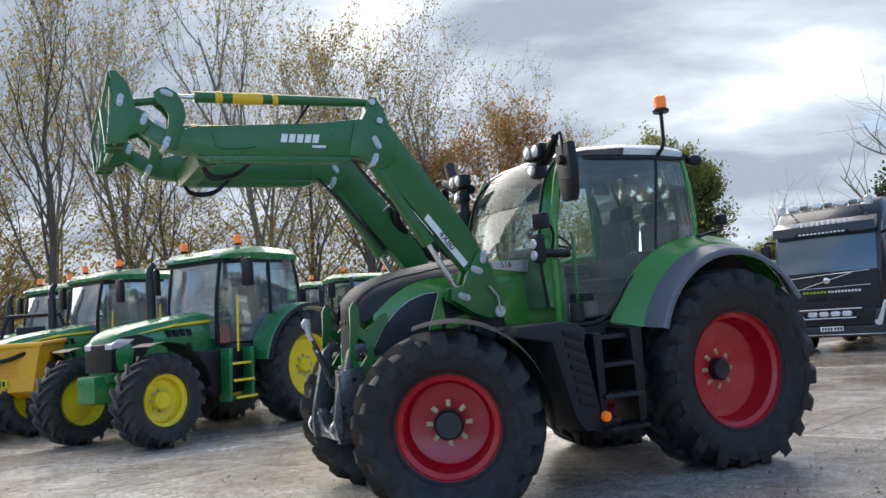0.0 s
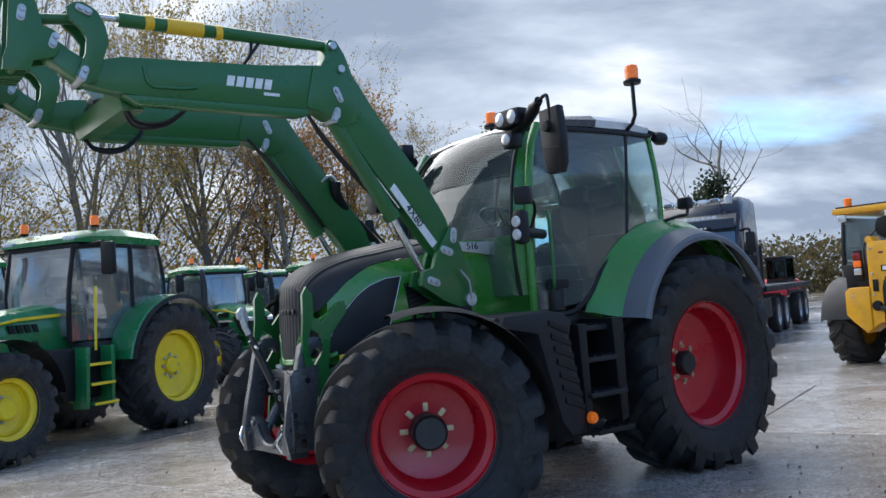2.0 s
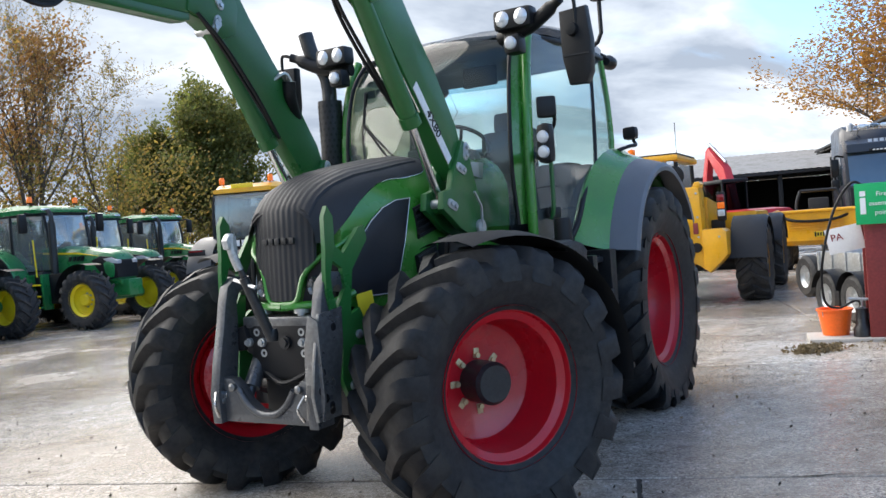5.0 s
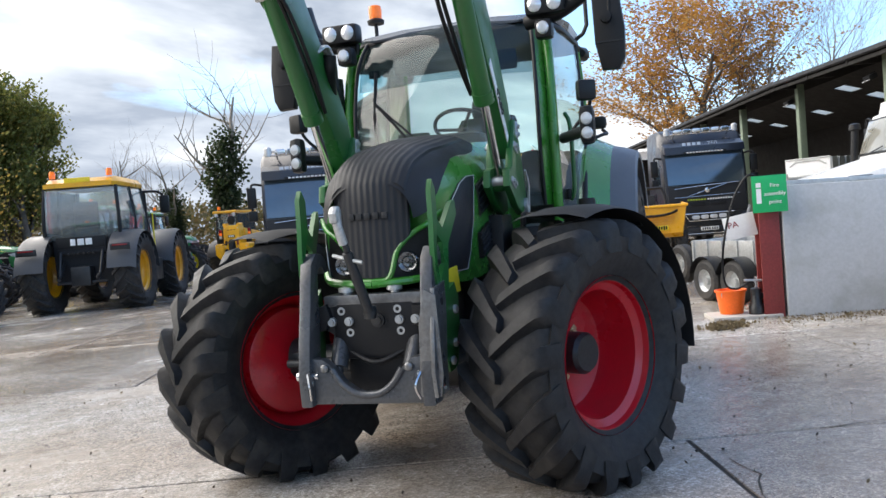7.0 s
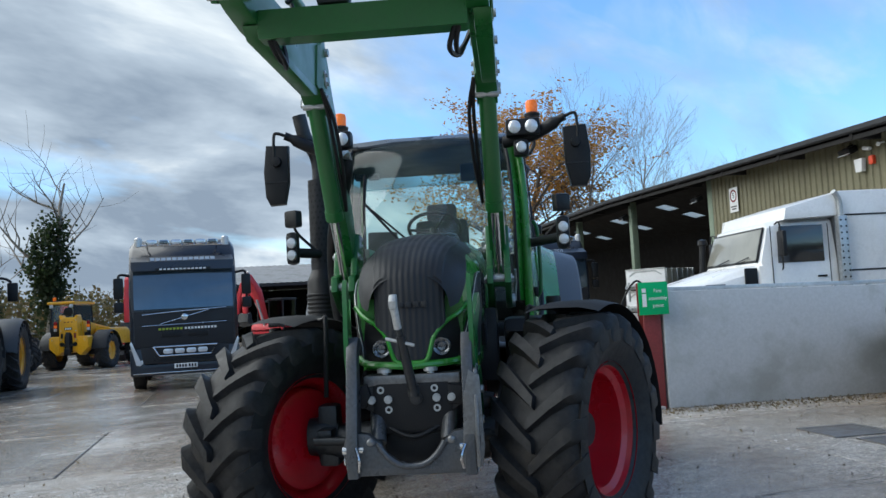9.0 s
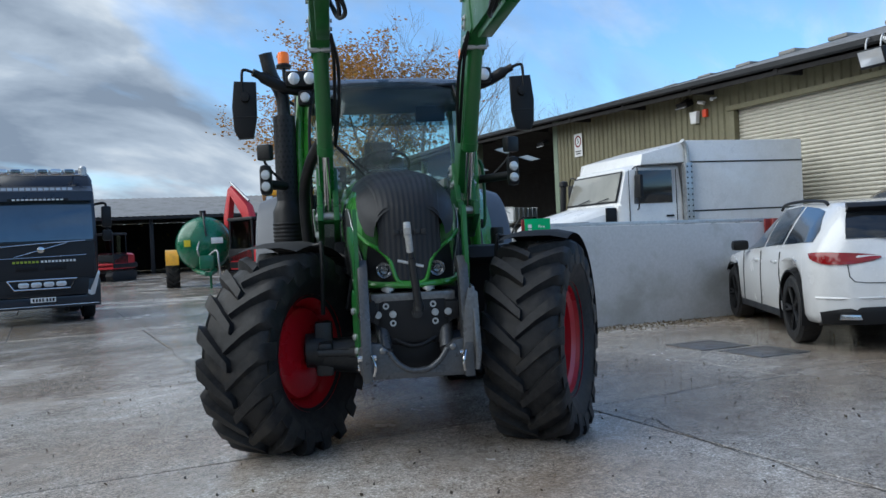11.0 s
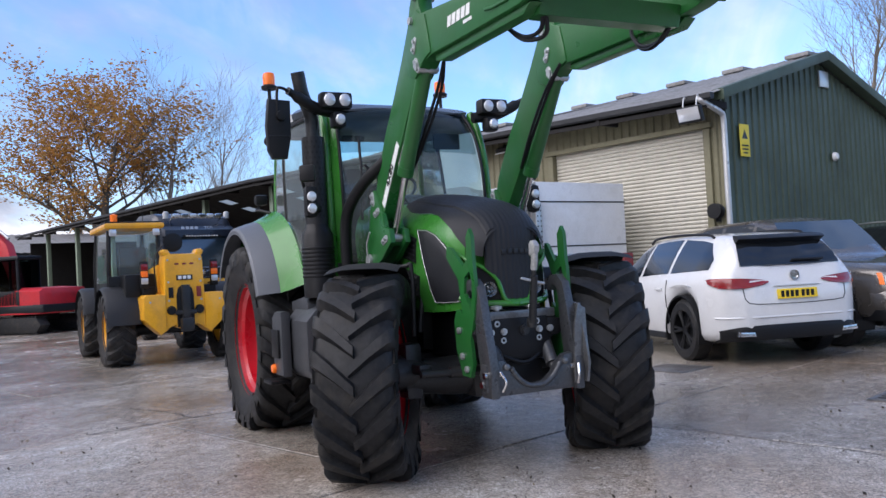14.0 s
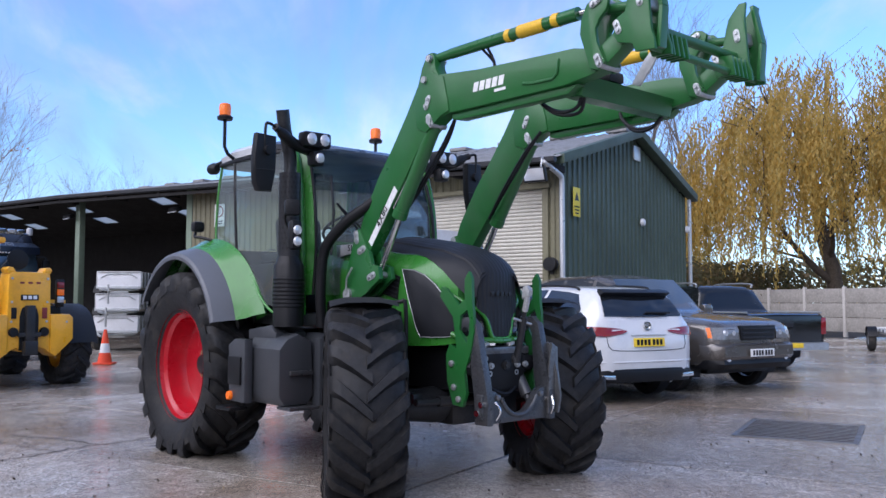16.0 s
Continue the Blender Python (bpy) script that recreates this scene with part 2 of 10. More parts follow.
M["signyellow"] = material("safety_yellow", (0.80, 0.62, 0.02), 0.5, 0, 0.05, 40)
M["bucket"] = material("orange_plastic", (0.90, 0.14, 0.01), 0.45, 0, 0.08, 40)
M["coneorange"] = material("cone_orange", (0.75, 0.07, 0.02), 0.55, 0, 0.1, 40)
M["bark"] = material("grey_brown_bark", (0.085, 0.068, 0.052), 0.9, 0, 0.35, 14, 0.012, second=(0.12, 0.11, 0.08), patch=4)
M["palebark"] = material("pale_dry_bark", (0.20, 0.175, 0.145), 0.9, 0, 0.3, 14, 0.01, second=(0.13, 0.11, 0.09), patch=3)
M["plate"] = material("yellow_number_plate", (0.82, 0.58, 0.02), 0.4)
M["wplate"] = material("white_number_plate", (0.8, 0.8, 0.78), 0.4)
M["redlens"] = material("red_tail_lens", (0.22, 0.005, 0.008), 0.15, 0, 0.1, 60, coat=0.6)
M["blue"] = material("blue_paint", (0.03, 0.10, 0.36), 0.4)


def leafmat(name, colours, rough=0.6):
    """Leaf sheet lit from both sides, each leaf clump of its own tone."""
    m = bpy.data.materials.new(name)
    m.use_nodes = True
    n, l = m.node_tree.nodes, m.node_tree.links
    b = n["Principled BSDF"]
    geo, ramp = n.new("ShaderNodeNewGeometry"), n.new("ShaderNodeValToRGB")
    while len(ramp.color_ramp.elements) < len(colours):
        ramp.color_ramp.elements.new(0.5)
    for i, (e, c) in enumerate(zip(ramp.color_ramp.elements, colours)):
        e.position, e.color = i / max(1, len(colours) - 1), (*c, 1)
    l.new(geo.outputs["Random Per Island"], ramp.inputs[0])
    l.new(ramp.outputs[0], b.inputs["Base Color"])
    b.inputs["Roughness"].default_value = rough
    tl, mix = n.new("ShaderNodeBsdfTranslucent"), n.new("ShaderNodeMixShader")
    l.new(ramp.outputs[0], tl.inputs[0])
    mix.inputs[0].default_value = 0.58
    l.new(b.outputs[0], mix.inputs[1])
    l.new(tl.outputs[0], mix.inputs[2])
    l.new(mix.outputs[0], n["Material Output"].inputs[0])
    return m


M["leaf_olive"] = leafmat("olive_autumn_leaves", [(0.15, 0.15, 0.04), (0.30, 0.23, 0.05), (0.33, 0.21, 0.05), (0.11, 0.115, 0.035)])
M["leaf_orange"] = leafmat("orange_oak_leaves", [(0.36, 0.15, 0.03), (0.45, 0.23, 0.04), (0.28, 0.12, 0.03), (0.42, 0.28, 0.08)])
M["leaf_brown"] = leafmat("brown_beech_leaves", [(0.38, 0.19, 0.05), (0.26, 0.14, 0.05), (0.44, 0.27, 0.08)])
M["leaf_green"] = leafmat("dark_green_leaves", [(0.13, 0.16, 0.035), (0.20, 0.21, 0.05), (0.09, 0.11, 0.03), (0.26, 0.23, 0.06)])
M["leaf_willow"] = leafmat("yellow_willow_leaves", [(0.52, 0.33, 0.06), (0.42, 0.29, 0.06), (0.58, 0.42, 0.12), (0.30, 0.25, 0.08)])
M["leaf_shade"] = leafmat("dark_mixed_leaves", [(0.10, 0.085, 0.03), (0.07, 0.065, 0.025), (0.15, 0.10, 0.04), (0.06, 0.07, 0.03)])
M["leaf_ivy"] = leafmat("dark_ivy_leaves", [(0.02, 0.035, 0.012), (0.035, 0.05, 0.015)])


# ---- mesh helpers ----
def box(bm, c, s, bev=0.0, m=None, seg=2):
    """A box with centre c and sizes s, its edges rounded by bev, turned by m about its centre."""
    r = bmesh.ops.create_cube(bm, size=1.0)
    vs = r["verts"]
    for v in vs:
        v.co = Vector((v.co.x * s[0], v.co.y * s[1], v.co.z * s[2]))
    if bev:
        es = list({e for v in vs for e in v.link_edges})
        o = bmesh.ops.bevel(bm, geom=es, offset=min(bev, min(s) * 0.45), segments=seg, profile=0.6, affect="EDGES")
        vs = list({v for f in o["faces"] for v in f.verts} | {v for v in vs if v.is_valid})
    t = Matrix.Translation(c) @ (m or Matrix())
    bmesh.ops.transform(bm, matrix=t, verts=vs)
    return bm


def ring_loft(bm, rings, closed=True, caps=True):
    """Joins rings of equal count with quads."""
    rows = [[bm.verts.new(p) for p in r] for r in rings]
    k = len(rows[0])
    for a, b in zip(rows, rows[1:]):
        for i in range(k if closed else k - 1):
            j = (i + 1) % k
            bm.faces.new((a[i], a[j], b[j], b[i]))
    if caps and closed:
        bm.faces.new(list(reversed(rows[0])))
        bm.faces.new(rows[-1])
    return rows


def tube(bm, pts, r, seg=10, taper=None, caps=True):
    """A round bar along pts; r one radius or one for each point."""
    pts = [Vector(p) for p in pts]
    rs = r if isinstance(r, (list, tuple)) else [r] * len(pts)
    rings, up = [], None
    for i, p in enumerate(pts):
        d = (pts[min(i + 1, len(pts) - 1)] - pts[max(i - 1, 0)]).normalized()
        if up is None:
            up = d.orthogonal().normalized()
        up = (up - d * up.dot(d))
        up = up.normalized() if up.length > 1e-6 else d.orthogonal().normalized()
        side = d.cross(up)
        rings.append([p + (up * math.cos(a) + side * math.sin(a)) * rs[i] for a in (2 * math.pi * k / seg for k in range(seg))])
    ring_loft(bm, rings, True, caps)
    return bm


def smooth_path(pts, n=6):
    """Catmull-Rom points through pts."""
    p = [Vector(q) for q in pts]
    p = [p[0] * 2 - p[1]] + p + [p[-1] * 2 - p[-2]]
    out = []
    for i in range(1, len(p) - 2):
        for k in range(n):
            t = k / n
            out.append(0.5 * ((2 * p[i]) + (p[i + 1] - p[i - 1]) * t + (2 * p[i - 1] - 5 * p[i] + 4 * p[i + 1] - p[i + 2]) * t * t + (3 * p[i] - p[i - 1] - 3 * p[i + 1] + p[i + 2]) * t ** 3))
    return out + [p[-2]]


def slab(bm, pts, axis, lo, hi, bev=0.0):
    """A plate: the outline pts (two coordinates) pushed along axis from lo to hi, its rims rounded."""
    def put(a, b, h):
        return {"x": (h, a, b), "y": (a, h, b), "z": (a, b, h)}[axis]
    r0 = [bm.verts.new(put(a, b, lo)) for a, b in pts]
    r1 = [bm.verts.new(put(a, b, hi)) for a, b in pts]
    k = len(pts)
    fs = [bm.faces.new(r0), bm.faces.new(r1)]
    for i in range(k):
        fs.append(bm.faces.new((r0[i], r0[(i + 1) % k], r1[(i + 1) % k], r1[i])))
    bmesh.ops.recalc_face_normals(bm, faces=fs)
    if bev:
        rim = [e for e in {e for f in fs[:2] for e in f.edges}]
        bmesh.ops.bevel(bm, geom=rim, offset=bev, segments=2, profile=0.6, affect="EDGES", clamp_overlap=True)
    return bm


def lathe(bm, prof, seg=40, centre=(0, 0, 0), axis="y", closed=False):
    """Turns the profile of (radius, along) round an axis through centre."""
    c = Vector(centre)
    rings = []
    for k in range(seg):
        a = 2 * math.pi * k / seg
        ca, sa = math.cos(a), math.sin(a)
        if axis == "y":
            rings.append([c + Vector((r * ca, h, r * sa)) for r, h in prof])
        elif axis == "x":
            rings.append([c + Vector((h, r * ca, r * sa)) for r, h in prof])
        else:
            rings.append([c + Vector((r * ca, r * sa, h)) for r, h in prof])
    rows = [[bm.verts.new(p) for p in r] for r in rings]
    n = len(prof)
    for k in range(seg):
        a, b = rows[k], rows[(k + 1) % seg]
        for i in range(n if closed else n - 1):
            j = (i + 1) % n
            bm.faces.new((a[i], a[j], b[j], b[i]))
    return bm


def finish(name, bm, mat, angle=38):
    bmesh.ops.remove_doubles(bm, verts=bm.verts, dist=1e-5)
    bmesh.ops.recalc_face_normals(bm, faces=bm.faces)
    me = bpy.data.meshes.new(name)
    bm.to_mesh(me)
    bm.free()
    me.materials.append(mat)
    me.polygons.foreach_set("use_smooth", [True] * len(me.polygons))
    me.set_sharp_from_angle(angle=radians(angle))
    return me


def part(name, bm, mat, parent, label="", angle=38):
    """Links a bmesh (or a mesh) as one mesh object under a thing or a part."""
    me = bm if isinstance(bm, bpy.types.Mesh) else finish(name, bm, M[mat] if isinstance(mat, str) else mat, angle)
    ob = new(name, me)
    ob.parent = parent
    return tagged(ob, label)


def thing(name, m, label, category, group="", kind=""):
    ob = new(name)
    ob.empty_display_size = 0.2
    ob.matrix_basis = m
    return tagged(ob, label, category, group, kind)


def solid(name, bm, mat, label="", category="", group="", kind="", m=None, angle=38):
    """A thing of one mesh."""
    ob = new(name, finish(name, bm, M[mat] if isinstance(mat, str) else mat, angle))
    if m is not None:
        ob.matrix_basis = m
    return tagged(ob, label, category, group, kind)


def B():
    return bmesh.new()


def turned(x, y, z, deg):
    return pose(x, y, z, 0, 0, deg)


def letters(name, text, size, mat, parent, m, label="", thick=0.002):
    """Raised lettering in the built-in font, in the x-y plane of m, centred."""
    cu = bpy.data.curves.new(name, "FONT")
    cu.body, cu.size, cu.extrude = text, size, thick
    cu.align_x, cu.align_y = "CENTER", "CENTER"
    tmp = bpy.data.objects.new(name, cu)
    me = bpy.data.meshes.new_from_object(tmp)
    bpy.data.objects.remove(tmp)
    bpy.data.curves.remove(cu)
    me.transform(m)
    me.materials.clear()
    me.materials.append(M[mat])
    ob = new(name, me)
    ob.parent = parent
    return tagged(ob, label)


def facing(x, y, z, deg, lean=0.0):
    """The place of a sign or lettering whose face looks along deg."""
    return pose(x, y, z, 90 - lean, 0, deg + 90)
for nm_ in ("tyre", "oldtyre", "black", "fgrey", "seat", "inside", "bayshade"):
    M[nm_].node_tree.nodes["Principled BSDF"].inputs["Specular IOR Level"].default_value = 0.28

# ---- the yard ----
def ground_material(name, base, dirt, dry=0.0):
    """Rain-wet concrete: aggregate speckle, brown silt in patches, and wet film that makes it shine unevenly."""
    m = bpy.data.materials.new(name)
    m.use_nodes = True
    n, l = m.node_tree.nodes, m.node_tree.links
    b = n["Principled BSDF"]
    geo = n.new("ShaderNodeNewGeometry")
    info = n.new("ShaderNodeObjectInfo")

    def noise_at(scale, detail, rough=0.6):
        t = n.new("ShaderNodeTexNoise")
        t.inputs["Scale"].default_value, t.inputs["Detail"].default_value, t.inputs["Roughness"].default_value = scale, detail, rough
        l.new(geo.outputs["Position"], t.inputs["Vector"])
        return t.outputs[0]

    def ramp(src, stops):
        r = n.new("ShaderNodeValToRGB")
        while len(r.color_ramp.elements) < len(stops):
            r.color_ramp.elements.new(0.5)
        for e, (p, c) in zip(r.color_ramp.elements, stops):
            e.position, e.color = p, (*c, 1)
        l.new(src, r.inputs[0])
        return r.outputs[0]

    def mixed_of(fac, a, c, mode="MIX"):
        x = n.new("ShaderNodeMix")
        x.data_type, x.blend_type = "RGBA", mode
        if isinstance(fac, float):
            x.inputs[0].default_value = fac
        else:
            l.new(fac, x.inputs[0])
        for i, v in ((6, a), (7, c)):
            if isinstance(v, tuple):
                x.inputs[i].default_value = (*v, 1)
            else:
                l.new(v, x.inputs[i])
        return x.outputs[2]

    grit = ramp(noise_at(38, 5, 0.8), [(0.33, tuple(c * 0.32 for c in base)), (0.45, tuple(c * 0.8 for c in base)), (0.56, tuple(c * 1.1 for c in base)), (0.66, tuple(min(1, c * 1.9) for c in base))])
    stone = n.new("ShaderNodeTexVoronoi")
    stone.inputs["Scale"].default_value = 75
    l.new(geo.outputs["Position"], stone.inputs["Vector"])
    chips = ramp(stone.outputs["Distance"], [(0.10, (1.5, 1.45, 1.35)), (0.32, (1, 1, 1)), (0.62, (0.62, 0.61, 0.6))])
    grit = mixed_of(0.75, grit, chips, "MULTIPLY")
    blot = ramp(noise_at(1.3, 7, 0.65), [(0.42, (0, 0, 0)), (0.60, (1, 1, 1))])
    col = mixed_of(blot, grit, mixed_of(0.6, grit, dirt))
    wash = ramp(noise_at(0.33, 5, 0.6), [(0.38, (0.66, 0.55, 0.45)), (0.58, (1.12, 1.11, 1.10))])
    col = mixed_of(0.9, col, wash, "MULTIPLY")
    fine = ramp(noise_at(9, 6, 0.75), [(0.35, (0.60, 0.59, 0.57)), (0.62, (1.08, 1.08, 1.08))])
    col = mixed_of(0.85, col, fine, "MULTIPLY")
    own = n.new("ShaderNodeMapRange")
    own.inputs["To Min"].default_value, own.inputs["To Max"].default_value = 0.82, 1.15
    l.new(info.outputs["Random"], own.inputs[0])
    tint = n.new("ShaderNodeCombineColor")
    for i in range(3):
        l.new(own.outputs[0], tint.inputs[i])
    col = mixed_of(1.0, col, tint.outputs[0], "MULTIPLY")
    l.new(col, b.inputs["Base Color"])
    wet = ramp(noise_at(0.55, 7, 0.62), [(0.38, (0.04, 0.04, 0.04)), (0.48, (0.11, 0.11, 0.11)), (0.64, (0.32 + dry, 0.32 + dry, 0.32 + dry))])
    l.new(wet, b.inputs["Roughness"])
    b.inputs["IOR"].default_value = 1.5
    bp = n.new("ShaderNodeBump")
    bp.inputs["Distance"].default_value, bp.inputs["Strength"].default_value = 0.006, 0.6
    l.new(noise_at(40, 5, 0.75), bp.inputs["Height"])
    l.new(bp.outputs[0], b.inputs["Normal"])
    return m


M["slab"] = ground_material("wet_concrete_slab", (0.60, 0.58, 0.545), (0.30, 0.25, 0.20))
M["earth"] = ground_material("wet_yard_hardstanding", (0.42, 0.395, 0.35), (0.20, 0.16, 0.12), 0.06)

bm = B()
bmesh.ops.create_grid(bm, x_segments=8, y_segments=8, size=900)
solid("ground", bm, "earth", "wet brown-grey hardstanding that reaches far", "ground", kind="structure", m=pose(0, 0, -0.035))

# ---- the long shed ----
SHED = turned(9.831, 4.728, 0, 50.2)      # x along the front, -y into the shed
DEEP, LONG, EAVE, RIDGE = 7.85, 47.0, 4.24, 5.36


def corrugated(bm, u0, u1, z0, z1, y, pitch=0.2, depth=0.028, top=None):
    """Box-profile sheet in the plane y, from u0 to u1; top(u) gives an upper edge that slopes."""
    us, d, k = [], 0.0, 0
    u = u0
    while u < u1:
        for f, h in ((0.0, 0), (0.38, 0), (0.5, 1), (0.88, 1)):
            if u + f * pitch <= u1:
                us.append((u + f * pitch, h * depth))
        u += pitch
    us.append((u1, 0.0))
    prev = None
    for a, h in us:
        lo, hi = bm.verts.new((a, y + h, z0)), bm.verts.new((a, y + h, top(a) if top else z1))
        if prev:
            bm.faces.new((prev[0], lo, hi, prev[1]))
        prev = (lo, hi)
    return bm


shed = thing("shed", SHED, "long olive-clad farm shed with a green gable end and open bays", "shed", kind="structure")


def lift(u):
    """The eaves climb towards the open bays."""
    return min(0.45, 0.026 * max(0.0, u))


LIGHTS = [13.4 + 5.4 * k for k in range(6)]      # where the rooflights start along the roof
bm = B()
for y0, y1 in ((0.62, -DEEP / 2), (-DEEP / 2, -DEEP - 0.3)):
    slope = (RIDGE - EAVE) / (DEEP / 2)
    za = EAVE + 0.05 + (0 - 0.62) * slope if y0 > 0 else RIDGE + 0.05
    zb = RIDGE + 0.05 if y0 > 0 else EAVE + 0.05 - 0.3 * slope
    n_w = int(LONG / 0.29)
    prev = None
    for i in range(n_w * 4 + 1):
        u = -0.25 + i * (LONG + 0.25) / (n_w * 4)
        h = 0.03 * math.sin(i * math.pi / 2)
        cuts = (y0, y1) if y0 > 0 else (y0, -4.55, -5.25, -5.75, -6.45, y1)
        row = [bm.verts.new((u, y, za + (zb - za) * (y - y0) / (y1 - y0) + h + 0.12 + (lift(u) * (y + DEEP / 2) / (0.62 + DEEP / 2) if y0 > 0 else 0))) for y in cuts]
        if prev:
            for k in range(len(cuts) - 1):
                if not (k in (1, 3) and any(a < u <= a + 1.0 for a in LIGHTS)):
                    bm.faces.new((prev[k], row[k], row[k + 1], prev[k + 1]))
        prev = row
r = bmesh.ops.solidify(bm, geom=bm.faces[:], thickness=0.05)
part("roof_sheeting", bm, "roof", shed, "grey corrugated fibre-cement roof")
# added sheet below the roof, its colour holding the shade up there
bm = B()
sl = (RIDGE - EAVE) / (DEEP / 2)


def under(y):
    return EAVE + 0.095 + sl * min(-y, DEEP + y)


edges = [0.1] + [q for a in LIGHTS for q in (a - 0.02, a + 1.0)] + [LONG - 0.1]
for a, b in ((0.1, 17.3), (17.3, LONG - 0.1)):
    rim = [[(a, y, z + up) for y, z, up in ((0.55, under(0.55) + lift(a), 0), (-DEEP / 2, under(-DEEP / 2), 0), (-DEEP / 2, under(-DEEP / 2), 0.015), (0.55, under(0.55) + lift(a), 0.015))] for a in (a, b)]
    ring_loft(bm, rim)
for y0, y1, holed in ((-DEEP / 2, -4.55, False), (-4.55, -5.25, True), (-5.25, -5.75, False), (-5.75, -6.45, True), (-6.45, -DEEP, False)):
    for a, b in zip(edges[::2], edges[1::2]) if holed else ((0.1, LONG - 0.1),):
        slab(bm, [(y0, under(y0)), (y1, under(y1)), (y1, under(y1) + 0.015), (y0, under(y0) + 0.015)], "x", a, b)
part("roof_shade_sheet", bm, "bayshade", shed, "dirty roof underside, darkened further by shade put into its colour")
bm = B()
for wide, y, z, tall in ((0.065, 0.66, EAVE - 0.06, 0.06),):
    ring_loft(bm, [[(u, y + a * wide, z + b * tall + lift(u)) for a, b in ((-1, 1), (-1, -0.5), (-0.5, -1), (0.5, -1), (1, -0.5), (1, 1))] for u in (-0.25, 0.0, 17.3, LONG)])
part("gutter", bm, "fgrey", shed)
bm = B()
ring_loft(bm, [[(u, 0.60 + a * 0.025, EAVE - 0.20 + b * 0.04 + lift(u)) for a, b in ((-1, 1), (-1, -1), (1, -1), (1, 1))] for u in (0.0, 17.3, LONG)])
part("eaves_beam", bm, "bayshade", shed)
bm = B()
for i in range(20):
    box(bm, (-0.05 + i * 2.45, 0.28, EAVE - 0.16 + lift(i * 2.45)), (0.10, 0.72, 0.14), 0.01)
part("rafter_ends", bm, "bayshade", shed, "dark rafter ends under the eaves")
bm = B()
for i, u in enumerate(np.arange(0.3, LONG, 1.55)):
    box(bm, (u, -DEEP / 2, RIDGE + 0.20), (0.55, 0.5, 0.10), 0.03)
part("ridge_cap", bm, "roof", shed)
# gable
corr = B()
us = 0.0
prev = None
while us < DEEP:
    for f, h in ((0.0, 0), (0.4, 0), (0.5, 1), (0.9, 1)):
        y = us + f * 0.25
        if y > DEEP:
            break
        z1 = EAVE + (RIDGE - EAVE) * (1 - abs(y / (DEEP / 2) - 1))
        row = (corr.verts.new((-h * 0.03, -y, 0)), corr.verts.new((-h * 0.03, -y, z1)))
        if prev:
            corr.faces.new((prev[0], row[0], row[1], prev[1]))
        prev = row
    us += 0.25
bmesh.ops.solidify(corr, geom=corr.faces[:], thickness=0.04)
part("gable_wall", corr, "clad_green", shed, "dark green profiled sheet gable wall")
bm = B()
for s in (0, 1):
    y0, y1 = (0.35, -DEEP / 2) if s == 0 else (-DEEP / 2, -DEEP - 0.2)
    sl = (RIDGE - EAVE) / (DEEP / 2)
    z0 = EAVE + 0.1 - 0.35 * sl if s == 0 else RIDGE + 0.1
    z1 = RIDGE + 0.1 if s == 0 else EAVE + 0.1 - 0.2 * sl
    slab(bm, [(y0, z0 - 0.10), (y1, z1 - 0.10), (y1, z1 + 0.10), (y0, z0 + 0.10)], "x", -0.30, -0.06, 0.01)
part("verge_trim", bm, "clad_green", shed, "dark green verge flashing")
# front wall with the roller door
bm = B()
corrugated(bm, 4.25, 11.5, 0, EAVE - 0.1, 0.0, 0.2, top=lambda u: EAVE - 0.1 + lift(u))
corrugated(bm, 0.0, 4.25, 3.72, EAVE - 0.1, 0.0, 0.2, top=lambda u: EAVE - 0.1 + lift(u))
corrugated(bm, 0.0, 0.34, 0, 3.72, 0.0, 0.2)
bmesh.ops.solidify(bm, geom=bm.faces[:], thickness=0.04)
part("front_wall", bm, "clad_olive", shed, "olive box-profile front wall")
bm = B()
for i in range(48):
    z = 0.04 + i * 0.078
    slab(bm, [(-0.10, z), (-0.075, z + 0.012), (-0.065, z + 0.04), (-0.075, z + 0.066), (-0.10, z + 0.078)], "x", 0.36, 4.22)
part("roller_door", bm, "shutter", shed, "pale cream roller shutter door, closed")
bm = B()
box(bm, (0.30, -0.02, 1.85), (0.14, 0.16, 3.7), 0.01)
box(bm, (4.27, -0.02, 1.85), (0.14, 0.16, 3.7), 0.01)
box(bm, (2.28, 0.03, 3.76), (4.2, 0.14, 0.10), 0.01)
part("door_frame", bm, "clad_olive", shed)
# inner walls, painted as dark as the shade they stand in
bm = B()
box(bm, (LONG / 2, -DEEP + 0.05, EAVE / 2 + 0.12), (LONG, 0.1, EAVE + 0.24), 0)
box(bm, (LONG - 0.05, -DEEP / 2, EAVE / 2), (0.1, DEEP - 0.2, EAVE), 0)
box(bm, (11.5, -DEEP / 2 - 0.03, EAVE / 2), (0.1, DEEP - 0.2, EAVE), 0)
part("back_wall", bm, "bayshade", shed, "block walls inside the bays, their shade put into the colour")
for u in (11.65, 17.1, 22.4, 27.6, 32.8, 38.0, 43.2):
    bm = B()
    box(bm, (u, -0.10, EAVE / 2 + 0.16), (0.24, 0.20, EAVE + 0.32), 0.012)
    box(bm, (u, -0.10, 0.05), (0.36, 0.32, 0.10), 0.01)
    part("stanchion", bm, "postgreen", shed)
for u in LIGHTS:
    for y in (-4.90, -6.10):
        bm = B()
        sl = (RIDGE - EAVE) / (DEEP / 2)
        z = EAVE + 0.13 + (y + DEEP) * sl
        slab(bm, [(y + 0.37, z + 0.37 * sl), (y - 0.37, z - 0.37 * sl), (y - 0.37, z - 0.37 * sl + 0.01), (y + 0.37, z + 0.37 * sl + 0.01)], "x", u - 0.05, u + 1.1)
        part("rooflight", bm, "rooflight", shed, "milky daylight sheet in the roof")
bm = B()
